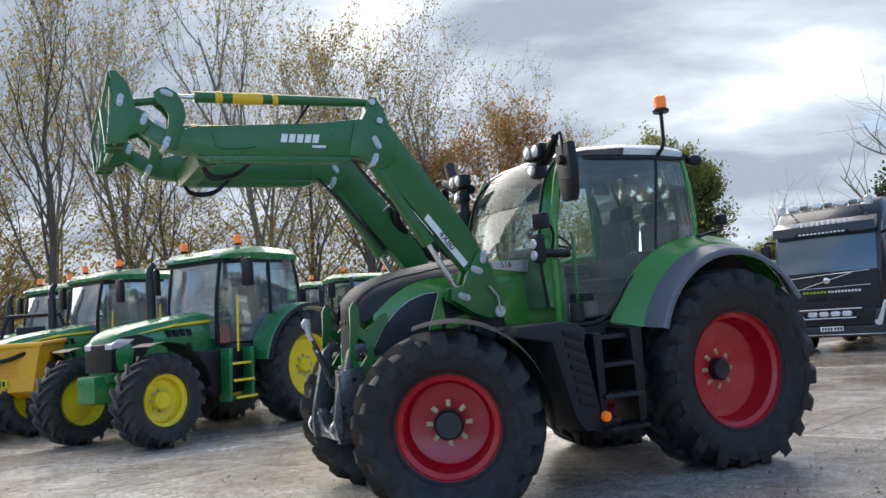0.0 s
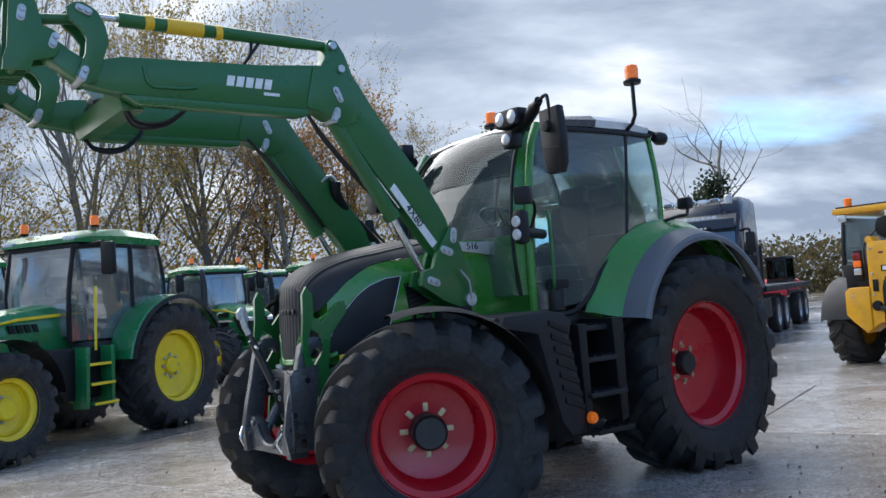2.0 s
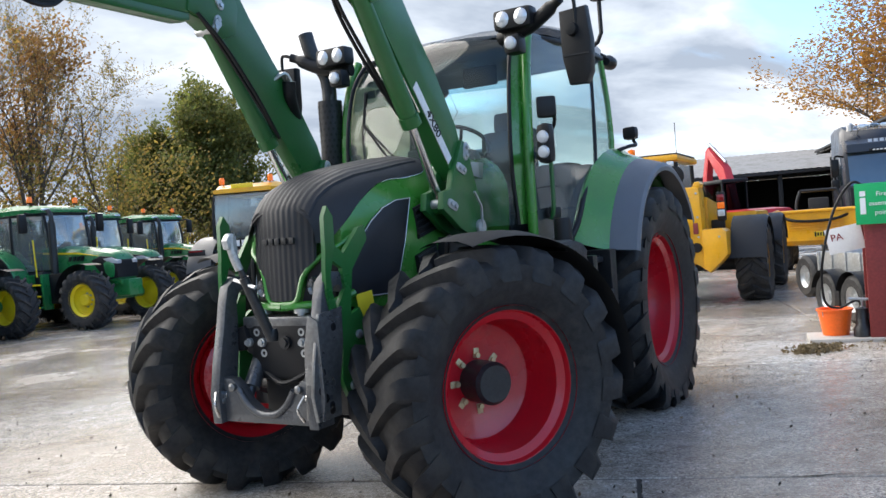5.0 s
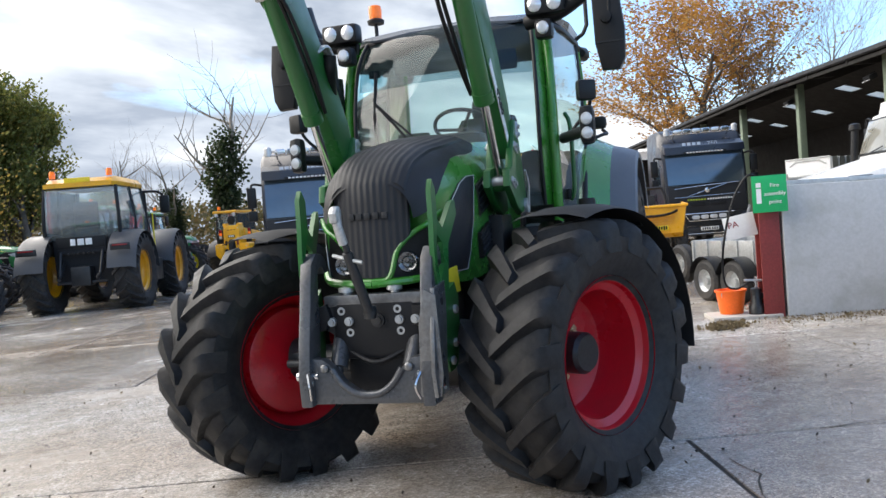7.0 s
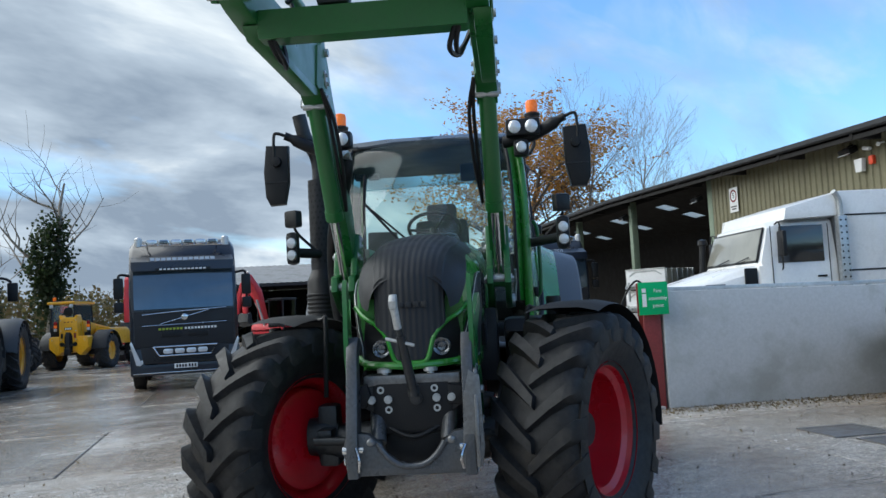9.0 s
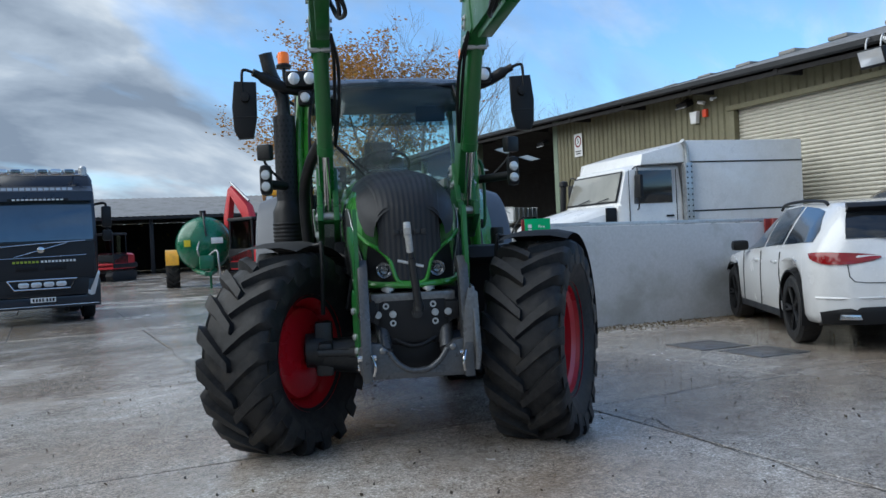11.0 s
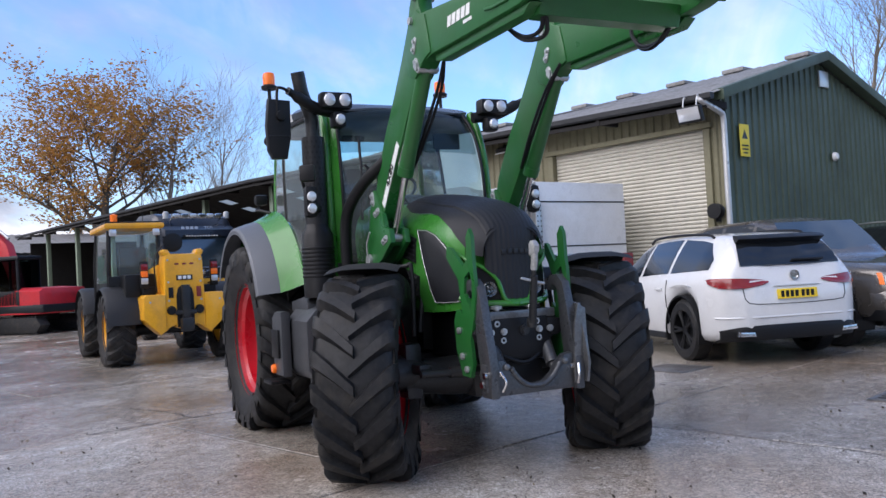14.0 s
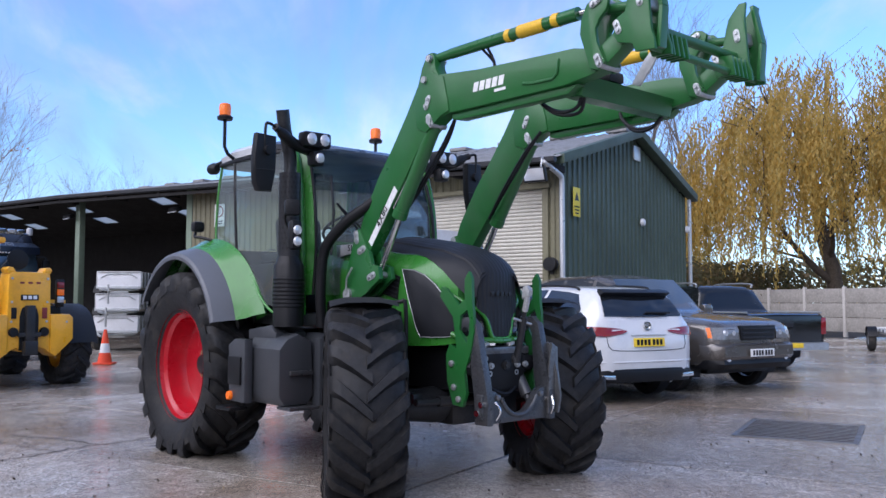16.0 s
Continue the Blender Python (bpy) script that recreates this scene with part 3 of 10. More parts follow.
tube(bm, smooth_path([(0.02, 0.68, EAVE - 0.06), (-0.06, 0.66, EAVE - 0.14), (-0.11, 0.20, EAVE - 0.30), (-0.11, 0.10, EAVE - 0.40), (-0.11, 0.09, EAVE - 0.7)], 5) + [Vector((-0.11, 0.09, 0.15))], 0.055, 10)
part("downpipe", bm, "silver", shed, "pale grey rainwater downpipe")
bm = B()
tube(bm, [(-0.10, -DEEP - 0.05, 0), (-0.10, -DEEP - 0.05, EAVE)], 0.05)
part("downpipe", bm, "silver", shed)
bm = B()
box(bm, (-0.06, -DEEP / 2 - 0.18, 5.0), (0.05, 0.42, 0.36), 0.02)
part("gable_vent", bm, "silver", shed, "pale louvred vent high on the gable")


def floodlight(u, y, z, k=1.0):
    t = thing("floodlight", SHED @ pose(u, y, z) @ Matrix.Diagonal((k, k, k, 1)), "dark rectangular floodlight under the eaves", "floodlight", "eaves floodlights")
    b1 = B()
    box(b1, (0, 0.12, -0.10), (0.36, 0.20, 0.13), 0.02, pose(0, 0, 0, -25))
    part("housing", b1, "black", t)
    b1 = B()
    box(b1, (0, 0.20, -0.17), (0.31, 0.12, 0.02), 0.004, pose(0, 0, 0, -25))
    part("lamp_glass", b1, "lens", t)
    b1 = B()
    tube(b1, [(0, 0.0, 0.02), (0, 0.12, -0.02)], 0.02)
    part("bracket", b1, "black", t)


for u, z in ((5.65, 4.16), (12.1, 4.08), (17.35, 4.18)):
    floodlight(u, 0.02, z)
t = thing("floodlight", SHED @ pose(0.12, 0.66, 3.92), "large pale-faced floodlight hung at the shed's corner", "floodlight", "eaves floodlights")
bm = B()
box(bm, (0, 0.16, -0.04), (0.50, 0.10, 0.30), 0.02, pose(0, 0, 0, -18))
part("housing", bm, "black", t)
bm = B()
box(bm, (0, 0.216, -0.04), (0.44, 0.012, 0.24), 0.004, pose(0, 0, 0, -18))
part("lamp_glass", bm, "lens", t)
for x in (-0.14, 0.14):
    bm = B()
    tube(bm, smooth_path([(x, 0.0, 0.24), (x, 0.10, 0.30), (x, 0.15, 0.20), (x, 0.16, 0.08)], 4), 0.014, 8)
    part("bracket", bm, "silver", t)
for u, z, turn in ((5.15, 4.02, 25), (4.72, 4.04, -20)):
    t = thing("security_camera", SHED @ pose(u, 0.04, z, 0, 0, turn), "small white security camera under the eaves", "security camera", "security cameras")
    bm = B()
    tube(bm, [(0, 0, 0.02), (0, 0.09, 0.0)], 0.018, 8)
    part("bracket", bm, "white", t)
    bm = B()
    tube(bm, [(0.07, 0.08, 0.01), (-0.09, 0.14, -0.03)], 0.038, 12)
    part("camera_body", bm, "white", t)
t = thing("sounder_box", SHED @ pose(5.06, 0.03, 3.78), "small orange alarm sounder box", "alarm")
bm = B()
box(bm, (0, 0.04, 0), (0.12, 0.08, 0.17), 0.02)
part("case", bm, "coneorange", t)
t = thing("alarm_siren", SHED @ pose(5.40, 0.03, 3.74), "white wedge-shaped alarm box on the olive wall", "alarm")
bm = B()
slab(bm, [(-0.12, 0.12), (0.12, 0.12), (0.09, -0.14), (-0.09, -0.14)], "y", 0, 0.10, 0.015)
part("case", bm, "white", t)
t = thing("hose_reel", SHED @ pose(0.13, 0.08, 2.12) @ Matrix.Diagonal((0.72, 0.72, 0.72, 1)), "black wall-mounted reel by the roller door", "reel")
bm = B()
lathe(bm, [(0.0, 0.0), (0.2, 0.0), (0.2, 0.03), (0.14, 0.04), (0.14, 0.16), (0.2, 0.17), (0.2, 0.2), (0.0, 0.2)], 24)
part("drum", bm, "black", t)
bm = B()
box(bm, (0, 0.0, -0.12), (0.12, 0.10, 0.32), 0.02)
part("bracket", bm, "black", t)


def wall_sign(name, m, w, h, mat, label, marks=()):
    t = thing(name, m, label, "sign")
    b1 = B()
    box(b1, (0, 0, 0), (w, h, 0.008), 0.002)
    part("panel", b1, mat, t)
    for kind, x, y, mw, mh, mm in marks:
        b1 = B()
        if kind == "bar":
            box(b1, (x, y, 0.006), (mw, mh, 0.004))
        elif kind == "tri":
            slab(b1, [(x - mw / 2, y - mh / 2), (x + mw / 2, y - mh / 2), (x, y + mh / 2)], "z", 0.004, 0.008)
        elif kind == "ring":
            lathe(b1, [(mw / 2, 0.004), (mw / 2, 0.008), (mw / 2 * 0.75, 0.008), (mw / 2 * 0.75, 0.004)], 24, (x, y, 0), "z", True)
        part("mark", b1, mm, t)
    return t


gs = SHED @ pose(-0.07, -0.68, 3.466, 90, 0, -90)
wall_sign("warning_sign", gs, 0.34, 0.62, "signyellow", "yellow warning notice on the green gable", [("tri", 0, 0.12, 0.2, 0.18, "black"), ("bar", 0, -0.10, 0.24, 0.03, "black"), ("bar", 0, -0.17, 0.22, 0.03, "black"), ("bar", 0, -0.24, 0.16, 0.03, "black")])
sp = wall_sign("speed_sign", SHED @ pose(10.3, 0.06, 3.72, 90, 0, 180), 0.40, 0.62, "white", "white speed limit notice with a red ring", [("ring", 0, 0.10, 0.32, 0, "redlens"), ("bar", 0, -0.17, 0.28, 0.03, "black"), ("bar", 0, -0.23, 0.22, 0.03, "black")])
letters("numeral", "5", 0.2, "black", sp, pose(0, 0.10, 0.006))
for y, z in ((-4.39, 3.32), (-7.72, 3.38)):
    t = thing("bulkhead_lamp", SHED @ pose(-0.06, y, z), "small white round lamp on the green gable", "lamp", "gable lamps")
    bm = B()
    lathe(bm, [(0.0, -0.10), (0.07, -0.08), (0.10, -0.03), (0.10, 0.0), (0.0, 0.0)], 20, axis="x")
    part("lamp_body", bm, "white", t)

# ---- the low grey wall, its post and signs ----
WALL = turned(4.95, 9.50, 0, -42)
bm = B()
slab(bm, [(0.18, 0.0), (4.25, 0.0), (4.25, 1.36), (0.18, 1.44)], "y", -0.02, 0.20, 0.015)
solid("wall_low", bm, "cement", "pale grey rendered low wall with damp stains", "wall", kind="structure", m=WALL)
bm = B()
slab(bm, [(0.2, 1.44), (4.1, 1.38), (4.1, 1.43), (0.2, 1.49)], "y", 0.06, 0.12, 0.006)
for i in range(9):
    box(bm, (0.4 + i * 0.44, 0.09, 1.43 - i * 0.006), (0.05, 0.05, 0.07))
solid("wall_rail", bm, "zinc", "galvanised channel along the top of the low wall", "rail", m=WALL)
t = thing("steel_post", WALL, "dark red steel I-beam post at the wall's end", "post")
bm = B()
box(bm, (0.04, 0.10, 0.78), (0.03, 0.16, 1.56), 0.003)
for y in (0.01, 0.19):
    box(bm, (0.04, y, 0.78), (0.22, 0.022, 1.56), 0.003)
part("beam", bm, "rust", t)
t = thing("steel_post", WALL @ pose(3.98, -0.14, 0), "dark red steel I-beam post beside the wall's far end", "post")
bm = B()
box(bm, (0.0, 0.0, 0.71), (0.03, 0.16, 1.42), 0.003)
for y in (-0.09, 0.09):
    box(bm, (0.0, y, 0.71), (0.24, 0.022, 1.42), 0.003)
part("beam", bm, "rust", t)
fs = wall_sign("fire_sign", pose(4.90, 9.40, 1.36, 90, 0, -52) @ pose(0, 0, 0.0), 0.36, 0.40, "signgreen", "green and white fire assembly point sign on the red post", [("bar", -0.11, -0.02, 0.05, 0.16, "white"), ("bar", -0.11, 0.10, 0.05, 0.05, "white")])
for i, w in enumerate(("Fire", "assembly", "point")):
    letters("lettering", w, 0.062, "white", fs, pose(0.055, 0.09 - i * 0.09, 0.006))
ps = wall_sign("parking_sign", pose(4.92, 9.80, 1.02, 90, -10, -52), 0.34, 0.26, "white", "white tilted sign board behind the red post", [])
letters("lettering", "PA", 0.10, "redlens", ps, pose(-0.07, 0.03, 0.006))
t = thing("bucket", pose(4.88, 9.95, 0.04), "orange plastic bucket on a concrete pad", "bucket")
bm = B()
lathe(bm, [(0.0, 0.0), (0.125, 0.0), (0.165, 0.25), (0.178, 0.25), (0.178, 0.27), (0.155, 0.27), (0.118, 0.02), (0.0, 0.02)], 28, axis="z")
part("pail", bm, "bucket", t)
bm = B()
tube(bm, [(0.17 * math.cos(a), 0.03 * math.sin(a) , 0.25 - 0.13 * math.sin(a)) for a in np.linspace(0, math.pi, 12)], 0.004, 6)
part("handle", bm, "zinc", t)
bm = B()
box(bm, (4.92, 9.84, 0.012), (0.75, 0.55, 0.05), 0.012, pose(0, 0, 0, 0, 0, -44))
solid("concrete_pad", bm, "concpost", "small flat concrete paving pad", "paving slab")
bm = B()
tube(bm, smooth_path([(4.94, 9.49, 1.48), (4.82, 9.59, 1.58), (4.70, 9.73, 1.30), (4.62, 9.83, 0.8), (4.66, 9.87, 0.42), (4.78, 9.81, 0.33), (4.90, 9.69, 0.40), (4.94, 9.65, 0.3)], 6), 0.013, 8)
solid("hose", bm, "black", "black rubber hose looped from the post", "hose")
t = thing("water_pump", pose(4.93, 9.66, 0.02, 0, 0, -44), "rusty old tap and pump fitting at the post's foot", "pump")
bm = B()
lathe(bm, [(0.0, 0.0), (0.09, 0.0), (0.09, 0.1), (0.06, 0.14), (0.06, 0.3), (0.0, 0.32)], 14, axis="z")
box(bm, (0.08, 0, 0.22), (0.2, 0.07, 0.06), 0.01)
part("casting", bm, "dark", t)
bm = B()
tube(bm, [(-0.12, 0, 0.40), (0.16, 0, 0.38)], 0.015)
tube(bm, [(0, 0, 0.3), (0, 0, 0.4)], 0.015)
part("lever", bm, "zinc", t)

# ---- the barn at the far end ----
BARN = turned(28.5, 51.7, 0, -39)     # x along its open front, y into it
barn = thing("barn", BARN, "wide open-fronted grey-roofed barn at the yard's far end", "barn", kind="structure")
bm = B()
n_w = 220
for y0, z0, y1, z1 in ((-0.6, 3.70, 7.0, 5.30), (7.0, 5.30, 14.6, 3.7)):
    prev = None
    for i in range(n_w + 1):
        u, h = i * 46 / n_w, 0.04 * (i % 2)
        row = (bm.verts.new((u, y0, z0 + h)), bm.verts.new((u, y1, z1 + h)))
        if prev:
            bm.faces.new((prev[0], row[0], row[1], prev[1]))
        prev = row
bmesh.ops.solidify(bm, geom=bm.faces[:], thickness=0.06)
part("roof_sheeting", bm, "roof", barn, "grey corrugated barn roof")
bm = B()
box(bm, (23, -0.55, 3.58), (46, 0.12, 0.16), 0.02)
part("eaves_beam", bm, "fgrey", barn)
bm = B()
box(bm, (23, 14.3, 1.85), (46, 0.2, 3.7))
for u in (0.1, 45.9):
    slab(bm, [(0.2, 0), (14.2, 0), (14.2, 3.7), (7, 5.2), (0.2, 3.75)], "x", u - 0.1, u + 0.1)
part("back_wall", bm, "bayshade", barn)
for i in range(8):
    bm = B()
    box(bm, (0.3 + i * 6.4, 0.1, 1.85), (0.25, 0.25, 3.7), 0.01)
    part("stanchion", bm, "fgrey", barn)
bm = B()
corrugated(bm, 19.0, 31.0, 0, 3.7, 0.3, 0.25)
bmesh.ops.solidify(bm, geom=bm.faces[:], thickness=0.04)
part("infill_wall", bm, "clad_olive", barn)

# ---- the fence past the cars ----
FENCE = turned(33.0, -6.6, 0, 199.5)
fence = thing("fence", FENCE, "weathered timber panel fence between concrete posts", "fence", kind="structure")
for i in range(16):
    bm = B()
    slab(bm, [(i * 1.9 - 0.06, -0.06), (i * 1.9 + 0.06, -0.06), (i * 1.9 + 0.06, 0.06), (i * 1.9 - 0.06, 0.06)], "z", 0, 1.95, 0.01)
    part("post", bm, "concpost", fence)
    if i < 15:
        for k in range(3):
            bm = B()
            box(bm, (i * 1.9 + 0.95, 0, 0.18 + 0.30 + k * 0.56), (1.78, 0.025, 0.54), 0.004)
            for q in range(5):
                box(bm, (i * 1.9 + 0.95, 0.016, 0.18 + 0.10 + k * 0.56 + q * 0.105), (1.76, 0.012, 0.098), 0.003)
            part("board", bm, "timber", fence)
        bm = B()
        box(bm, (i * 1.9 + 0.95, 0.02, 1.86), (1.78, 0.06, 0.05), 0.005)
        part("rail", bm, "timber", fence)

# ---- wheels ----
def tyre_mesh(bm, R, W, rim, n, h=0.045, sweep=0.33, seg=56, lugw=0.05, c=(0, 0, 0), load=0.0):
    """Lugged tractor tyre round the y axis: carcass and chevron bars whose middles lead; load: the axle's height, at which the tread lies flat on the ground."""
    cx, cy, cz = c
    rc = R - h
    half = W / 2

    def crown(y):
        u = min(1.0, abs(y) / half)
        return rc - 0.055 * u ** 2.6 * (R / 0.8)
    prof = [(rim - 0.01, -half * 0.70), (rim + 0.03, -half * 0.80), (rim + (rc - rim) * 0.45, -half * 1.0), (rim + (rc - rim) * 0.78, -half * 0.985), (crown(half) - 0.02, -half * 0.93)]
    prof += [(crown(y), y) for y in (-half * 0.8, -half * 0.4, 0, half * 0.4, half * 0.8)]
    prof += [(r, -y) for r, y in reversed(prof[:5])]
    lathe(bm, prof, seg, c)
    for side in (-1, 1):
        for k in range(n):
            t0 = 2 * math.pi * (k + (0.5 if side > 0 else 0.0)) / n
            rows = []
            for u in (-0.06, 0.2, 0.45, 0.7, 0.88, 1.0, 1.04):
                y = side * half * u * 0.985
                t = t0 + sweep * (max(u, 0) ** 0.85)
                w = lugw * (0.85 + 0.55 * max(u, 0)) / R
                top = R - 0.012 * max(u, 0) ** 2
                base = crown(y) - 0.012
                if u >= 1.0:
                    top, base = (R - 0.035, rc - 0.10) if u < 1.02 else (rc - 0.03, rc - 0.13)
                rows.append([Vector((cx + r * math.cos(a), cy + y, cz + r * math.sin(a))) for r, a in ((base, t - w * 0.72), (top, t - w * 0.45), (top, t + w * 0.45), (base, t + w * 0.72))])
            ring_loft(bm, rows, True, True)
    if load:
        for v in bm.verts:
            low = -load - (v.co.z - cz)
            if low > -0.16:      # the walls bulge over the flattened tread
                v.co.y += math.copysign(0.022 * max(0.0, 1 - abs(low + 0.05) / 0.12), v.co.y) if abs(v.co.y) > half * 0.7 else 0.0
            if low > 0:
                v.co.z = cz - load + 0.002
    return bm


def dish(bm, rim, half, disc, hub, c=(0, 0, 0), s=1, seg=44):
    """Dished wheel rim: rim radius, half its width, how far the disc lies out (disc) and the hub's radius; s the outer side."""
    prof = [(rim + 0.012, half * 0.98), (rim + 0.016, half * 0.90), (rim - 0.012, half * 0.86), (rim - 0.02, half * 0.72), (rim - 0.055, half * 0.60), (rim - 0.06, half * 0.3), (rim - 0.072, disc + 0.05), (rim - 0.09, disc + 0.012), (rim - 0.12, disc + 0.0), (hub + 0.06, disc - 0.012), (hub + 0.02, disc - 0.02), (0.0, disc - 0.02)]
    back = [(0.0, disc - 0.05), (rim - 0.13, disc - 0.05), (rim - 0.08, disc - 0.03), (rim - 0.065, -half * 0.3), (rim - 0.03, -half * 0.7), (rim + 0.016, -half * 0.9), (rim + 0.012, -half * 0.98)]
    lathe(bm, [(r, y * s) for r, y in prof + back], seg, c)
    return bm


def bolts(bm, n, r, y, c, s, size=0.029, length=0.035, turn=0.0):
    for k in range(n):
        a = 2 * math.pi * k / n + turn
        p = Vector(c) + Vector((r * math.cos(a), y, r * math.sin(a)))
        tube(bm, [p, p + Vector((0, s * length, 0))], size * 0.75, 6)
        d = Vector((math.cos(a), 0, math.sin(a)))
        box(bm, p + d * 0.012, (size * 2.6, 0.012, size * 1.7), 0.003, pose(0, 0, 0, 0, -math.degrees(a), 0))
    return bm


def tractor_wheel(name, parent, m, R, W, rim, n, disc, hub, side, rimmat, hubcap=0.0, nb=8, cap_r=0.12, lug=0.05, tyremat="tyre", h=0.045, load=0.0):
    w = new(name)
    w.parent, w.matrix_basis = parent, m
    part("tyre", tyre_mesh(B(), R, W, rim, n, h, lugw=lug, load=load), tyremat, w, angle=50)
    part("rim", dish(B(), rim, W * 0.40, disc, hub, s=side), rimmat, w)
    if nb:
        for k in range(nb):
            if rimmat == "red":
                part("wheel_bolt", bolts(B(), 1, hub + 0.022, side * (disc - 0.015), (0, 0, 0), side, 0.019, 0.02, 2 * math.pi * k / nb), "tab", w)
            else:
                part("wheel_bolt", bolts(B(), 1, hub + 0.035, side * (disc - 0.02), (0, 0, 0), side, turn=2 * math.pi * k / nb), "zinc", w)
    if hubcap:
        b1 = B()
        lathe(b1, [(0.0, side * (disc + hubcap)), (cap_r * 0.85, side * (disc + hubcap)), (cap_r, side * (disc + hubcap - 0.02)), (cap_r, side * (disc - 0.03))], 28)
        part("hub", b1, "dark" if rimmat == "red" else rimmat, w)
    return w


# ---- the green loader tractor ----
T = turned(1.079, 9.487, 0, -144.4)
ft = thing("loader_tractor", T, "green tractor with red wheels, grey fenders and a raised front loader", "tractor")
STEER, KING, AX, RX = {1: -28.0, -1: -31.0}, {1: 0.78, -1: -0.675}, 2.50, -0.06
for s in (1, -1):
    tractor_wheel("rear_wheel", ft, pose(RX, s * 0.83, 0.775), 0.84, 0.54, 0.485, 20, -0.05, 0.11, s, "red", 0.05, 8, 0.095, 0.082, h=0.045, load=0.775)
    tractor_wheel("front_wheel", ft, pose(AX, KING[s], 0.638, 0, 0, STEER[s]) @ pose(0, s * 0.15, 0), 0.672, 0.50, 0.372, 18, -0.09, 0.105, s, "red", 0.14, 8, 0.105, 0.074, h=0.042, load=0.638)

# bonnet: a rounded section at every x; the green flanks end at the arch, above it lies the dark cover
HOOD = [(1.15, 0.40, 1.20, 1.90), (1.6, 0.40, 1.10, 1.88), (2.1, 0.385, 1.04, 1.835), (2.34, 0.375, 1.02, 1.80), (2.63, 0.345, 1.03, 1.745), (2.80, 0.305, 1.05, 1.685), (2.90, 0.262, 1.07, 1.625), (2.96, 0.22, 1.08, 1.55)]
ARCH = [(1.15, 1.86), (1.9, 1.80), (2.05, 1.735), (2.25, 1.70), (2.46, 1.685), (2.66, 1.60), (2.80, 1.48), (2.90, 1.385), (3.0, 1.36)]


def along(rows, x, k=1):
    return float(np.interp(x, [r[0] for r in rows], [r[k] for r in rows]))


def hood_y(x, z):
    """Half the bonnet's width at a height."""
    w, z0, z1 = (along(HOOD, x, k) for k in (1, 2, 3))
    zm = z0 + 0.52 * (z1 - z0)
    if z <= zm:
        return w * (0.93 + 0.07 * (z - z0) / (zm - z0))
    return w * max(0.0, 1 - ((z - zm) / (z1 - zm)) ** 2.7) ** (1 / 2.7)


def hood_z(x, y):
    """The bonnet's upper skin over a point."""
    w, z0, z1 = (along(HOOD, x, k) for k in (1, 2, 3))
    zm = z0 + 0.52 * (z1 - z0)
    return zm + (z1 - zm) * max(0.0, 1 - min(1.0, abs(y) / w) ** 2.7) ** (1 / 2.7)


HX = [1.15, 1.5, 1.8, 1.95, 2.1, 2.25, 2.4, 2.5, 2.6, 2.7, 2.78, 2.84, 2.89, 2.93, 2.96]
bm = B()
rings = []
for x in HX[:12]:
    z0, za = along(HOOD, x, 2), along(ARCH, x)
    half_ring = [(x, hood_y(x, z0 + (za - z0) * f), z0 + (za - z0) * f) for f in np.linspace(0, 1, 12)]
    rings.append(half_ring + [(x, -y, z) for _, y, z in reversed(half_ring)])
ring_loft(bm, rings)
part("bonnet", bm, "fgreen", ft, "leaf green bonnet")
bm = B()
rings = []
for x in HX[3:]:
    za, z1 = along(ARCH, x), along(HOOD, x, 3)
    ya = hood_y(x, za)
    half_ring = [(x, ya * q + 0.004, hood_z(x, ya * q) + 0.005) for q in (1.0, 0.96, 0.9, 0.8, 0.66, 0.5, 0.3)]
    rings.append(half_ring + [(x, 0, z1 + 0.005)] + [(x, -y, z) for _, y, z in reversed(half_ring)])
ring_loft(bm, rings, closed=False, caps=False)
bmesh.ops.solidify(bm, geom=bm.faces[:], thickness=0.010)
part("bonnet_cover", bm, "fgrey", ft, "dark grey bonnet top")


def nose_low(y):
    """The V under which the lamps sit."""
    return float(np.interp(abs(y), (0.0, 0.075, 0.125, 0.22), (1.10, 1.105, 1.235, 1.32)))


bm = B()      # one ribbed skin from the bonnet's top down over the nose
cols = []
for i in range(-30, 31):
    u = i / 30
    rib = 0.0035 * (0.5 + 0.5 * math.cos(i * 2 * math.pi / 5)) - (0.012 if abs(i) == 30 else 0.0)
    col = []
    for x in (2.02, 2.2, 2.4, 2.6, 2.72, 2.81, 2.875, 2.92, 2.948):
        y = u * (0.25 - 0.06 * max(0.0, (x - 2.4) / 0.55))
        col.append((x + 0.006, y, hood_z(x, y) + 0.013 + rib))
    y = u * 0.195
    ztop = col[-1][2] - 0.03
    for f in (0.0, 0.2, 0.4, 0.6, 0.8, 1.0):
        z = ztop + (nose_low(y) - ztop) * f
        col.append((2.972 + 0.014 * f + rib - 1.25 * y * y, y, z))
    cols.append(col)
ring_loft(bm, cols, False, False)
part("nose_grille", bm, "fgrey", ft, "dark grey ribbed nose")
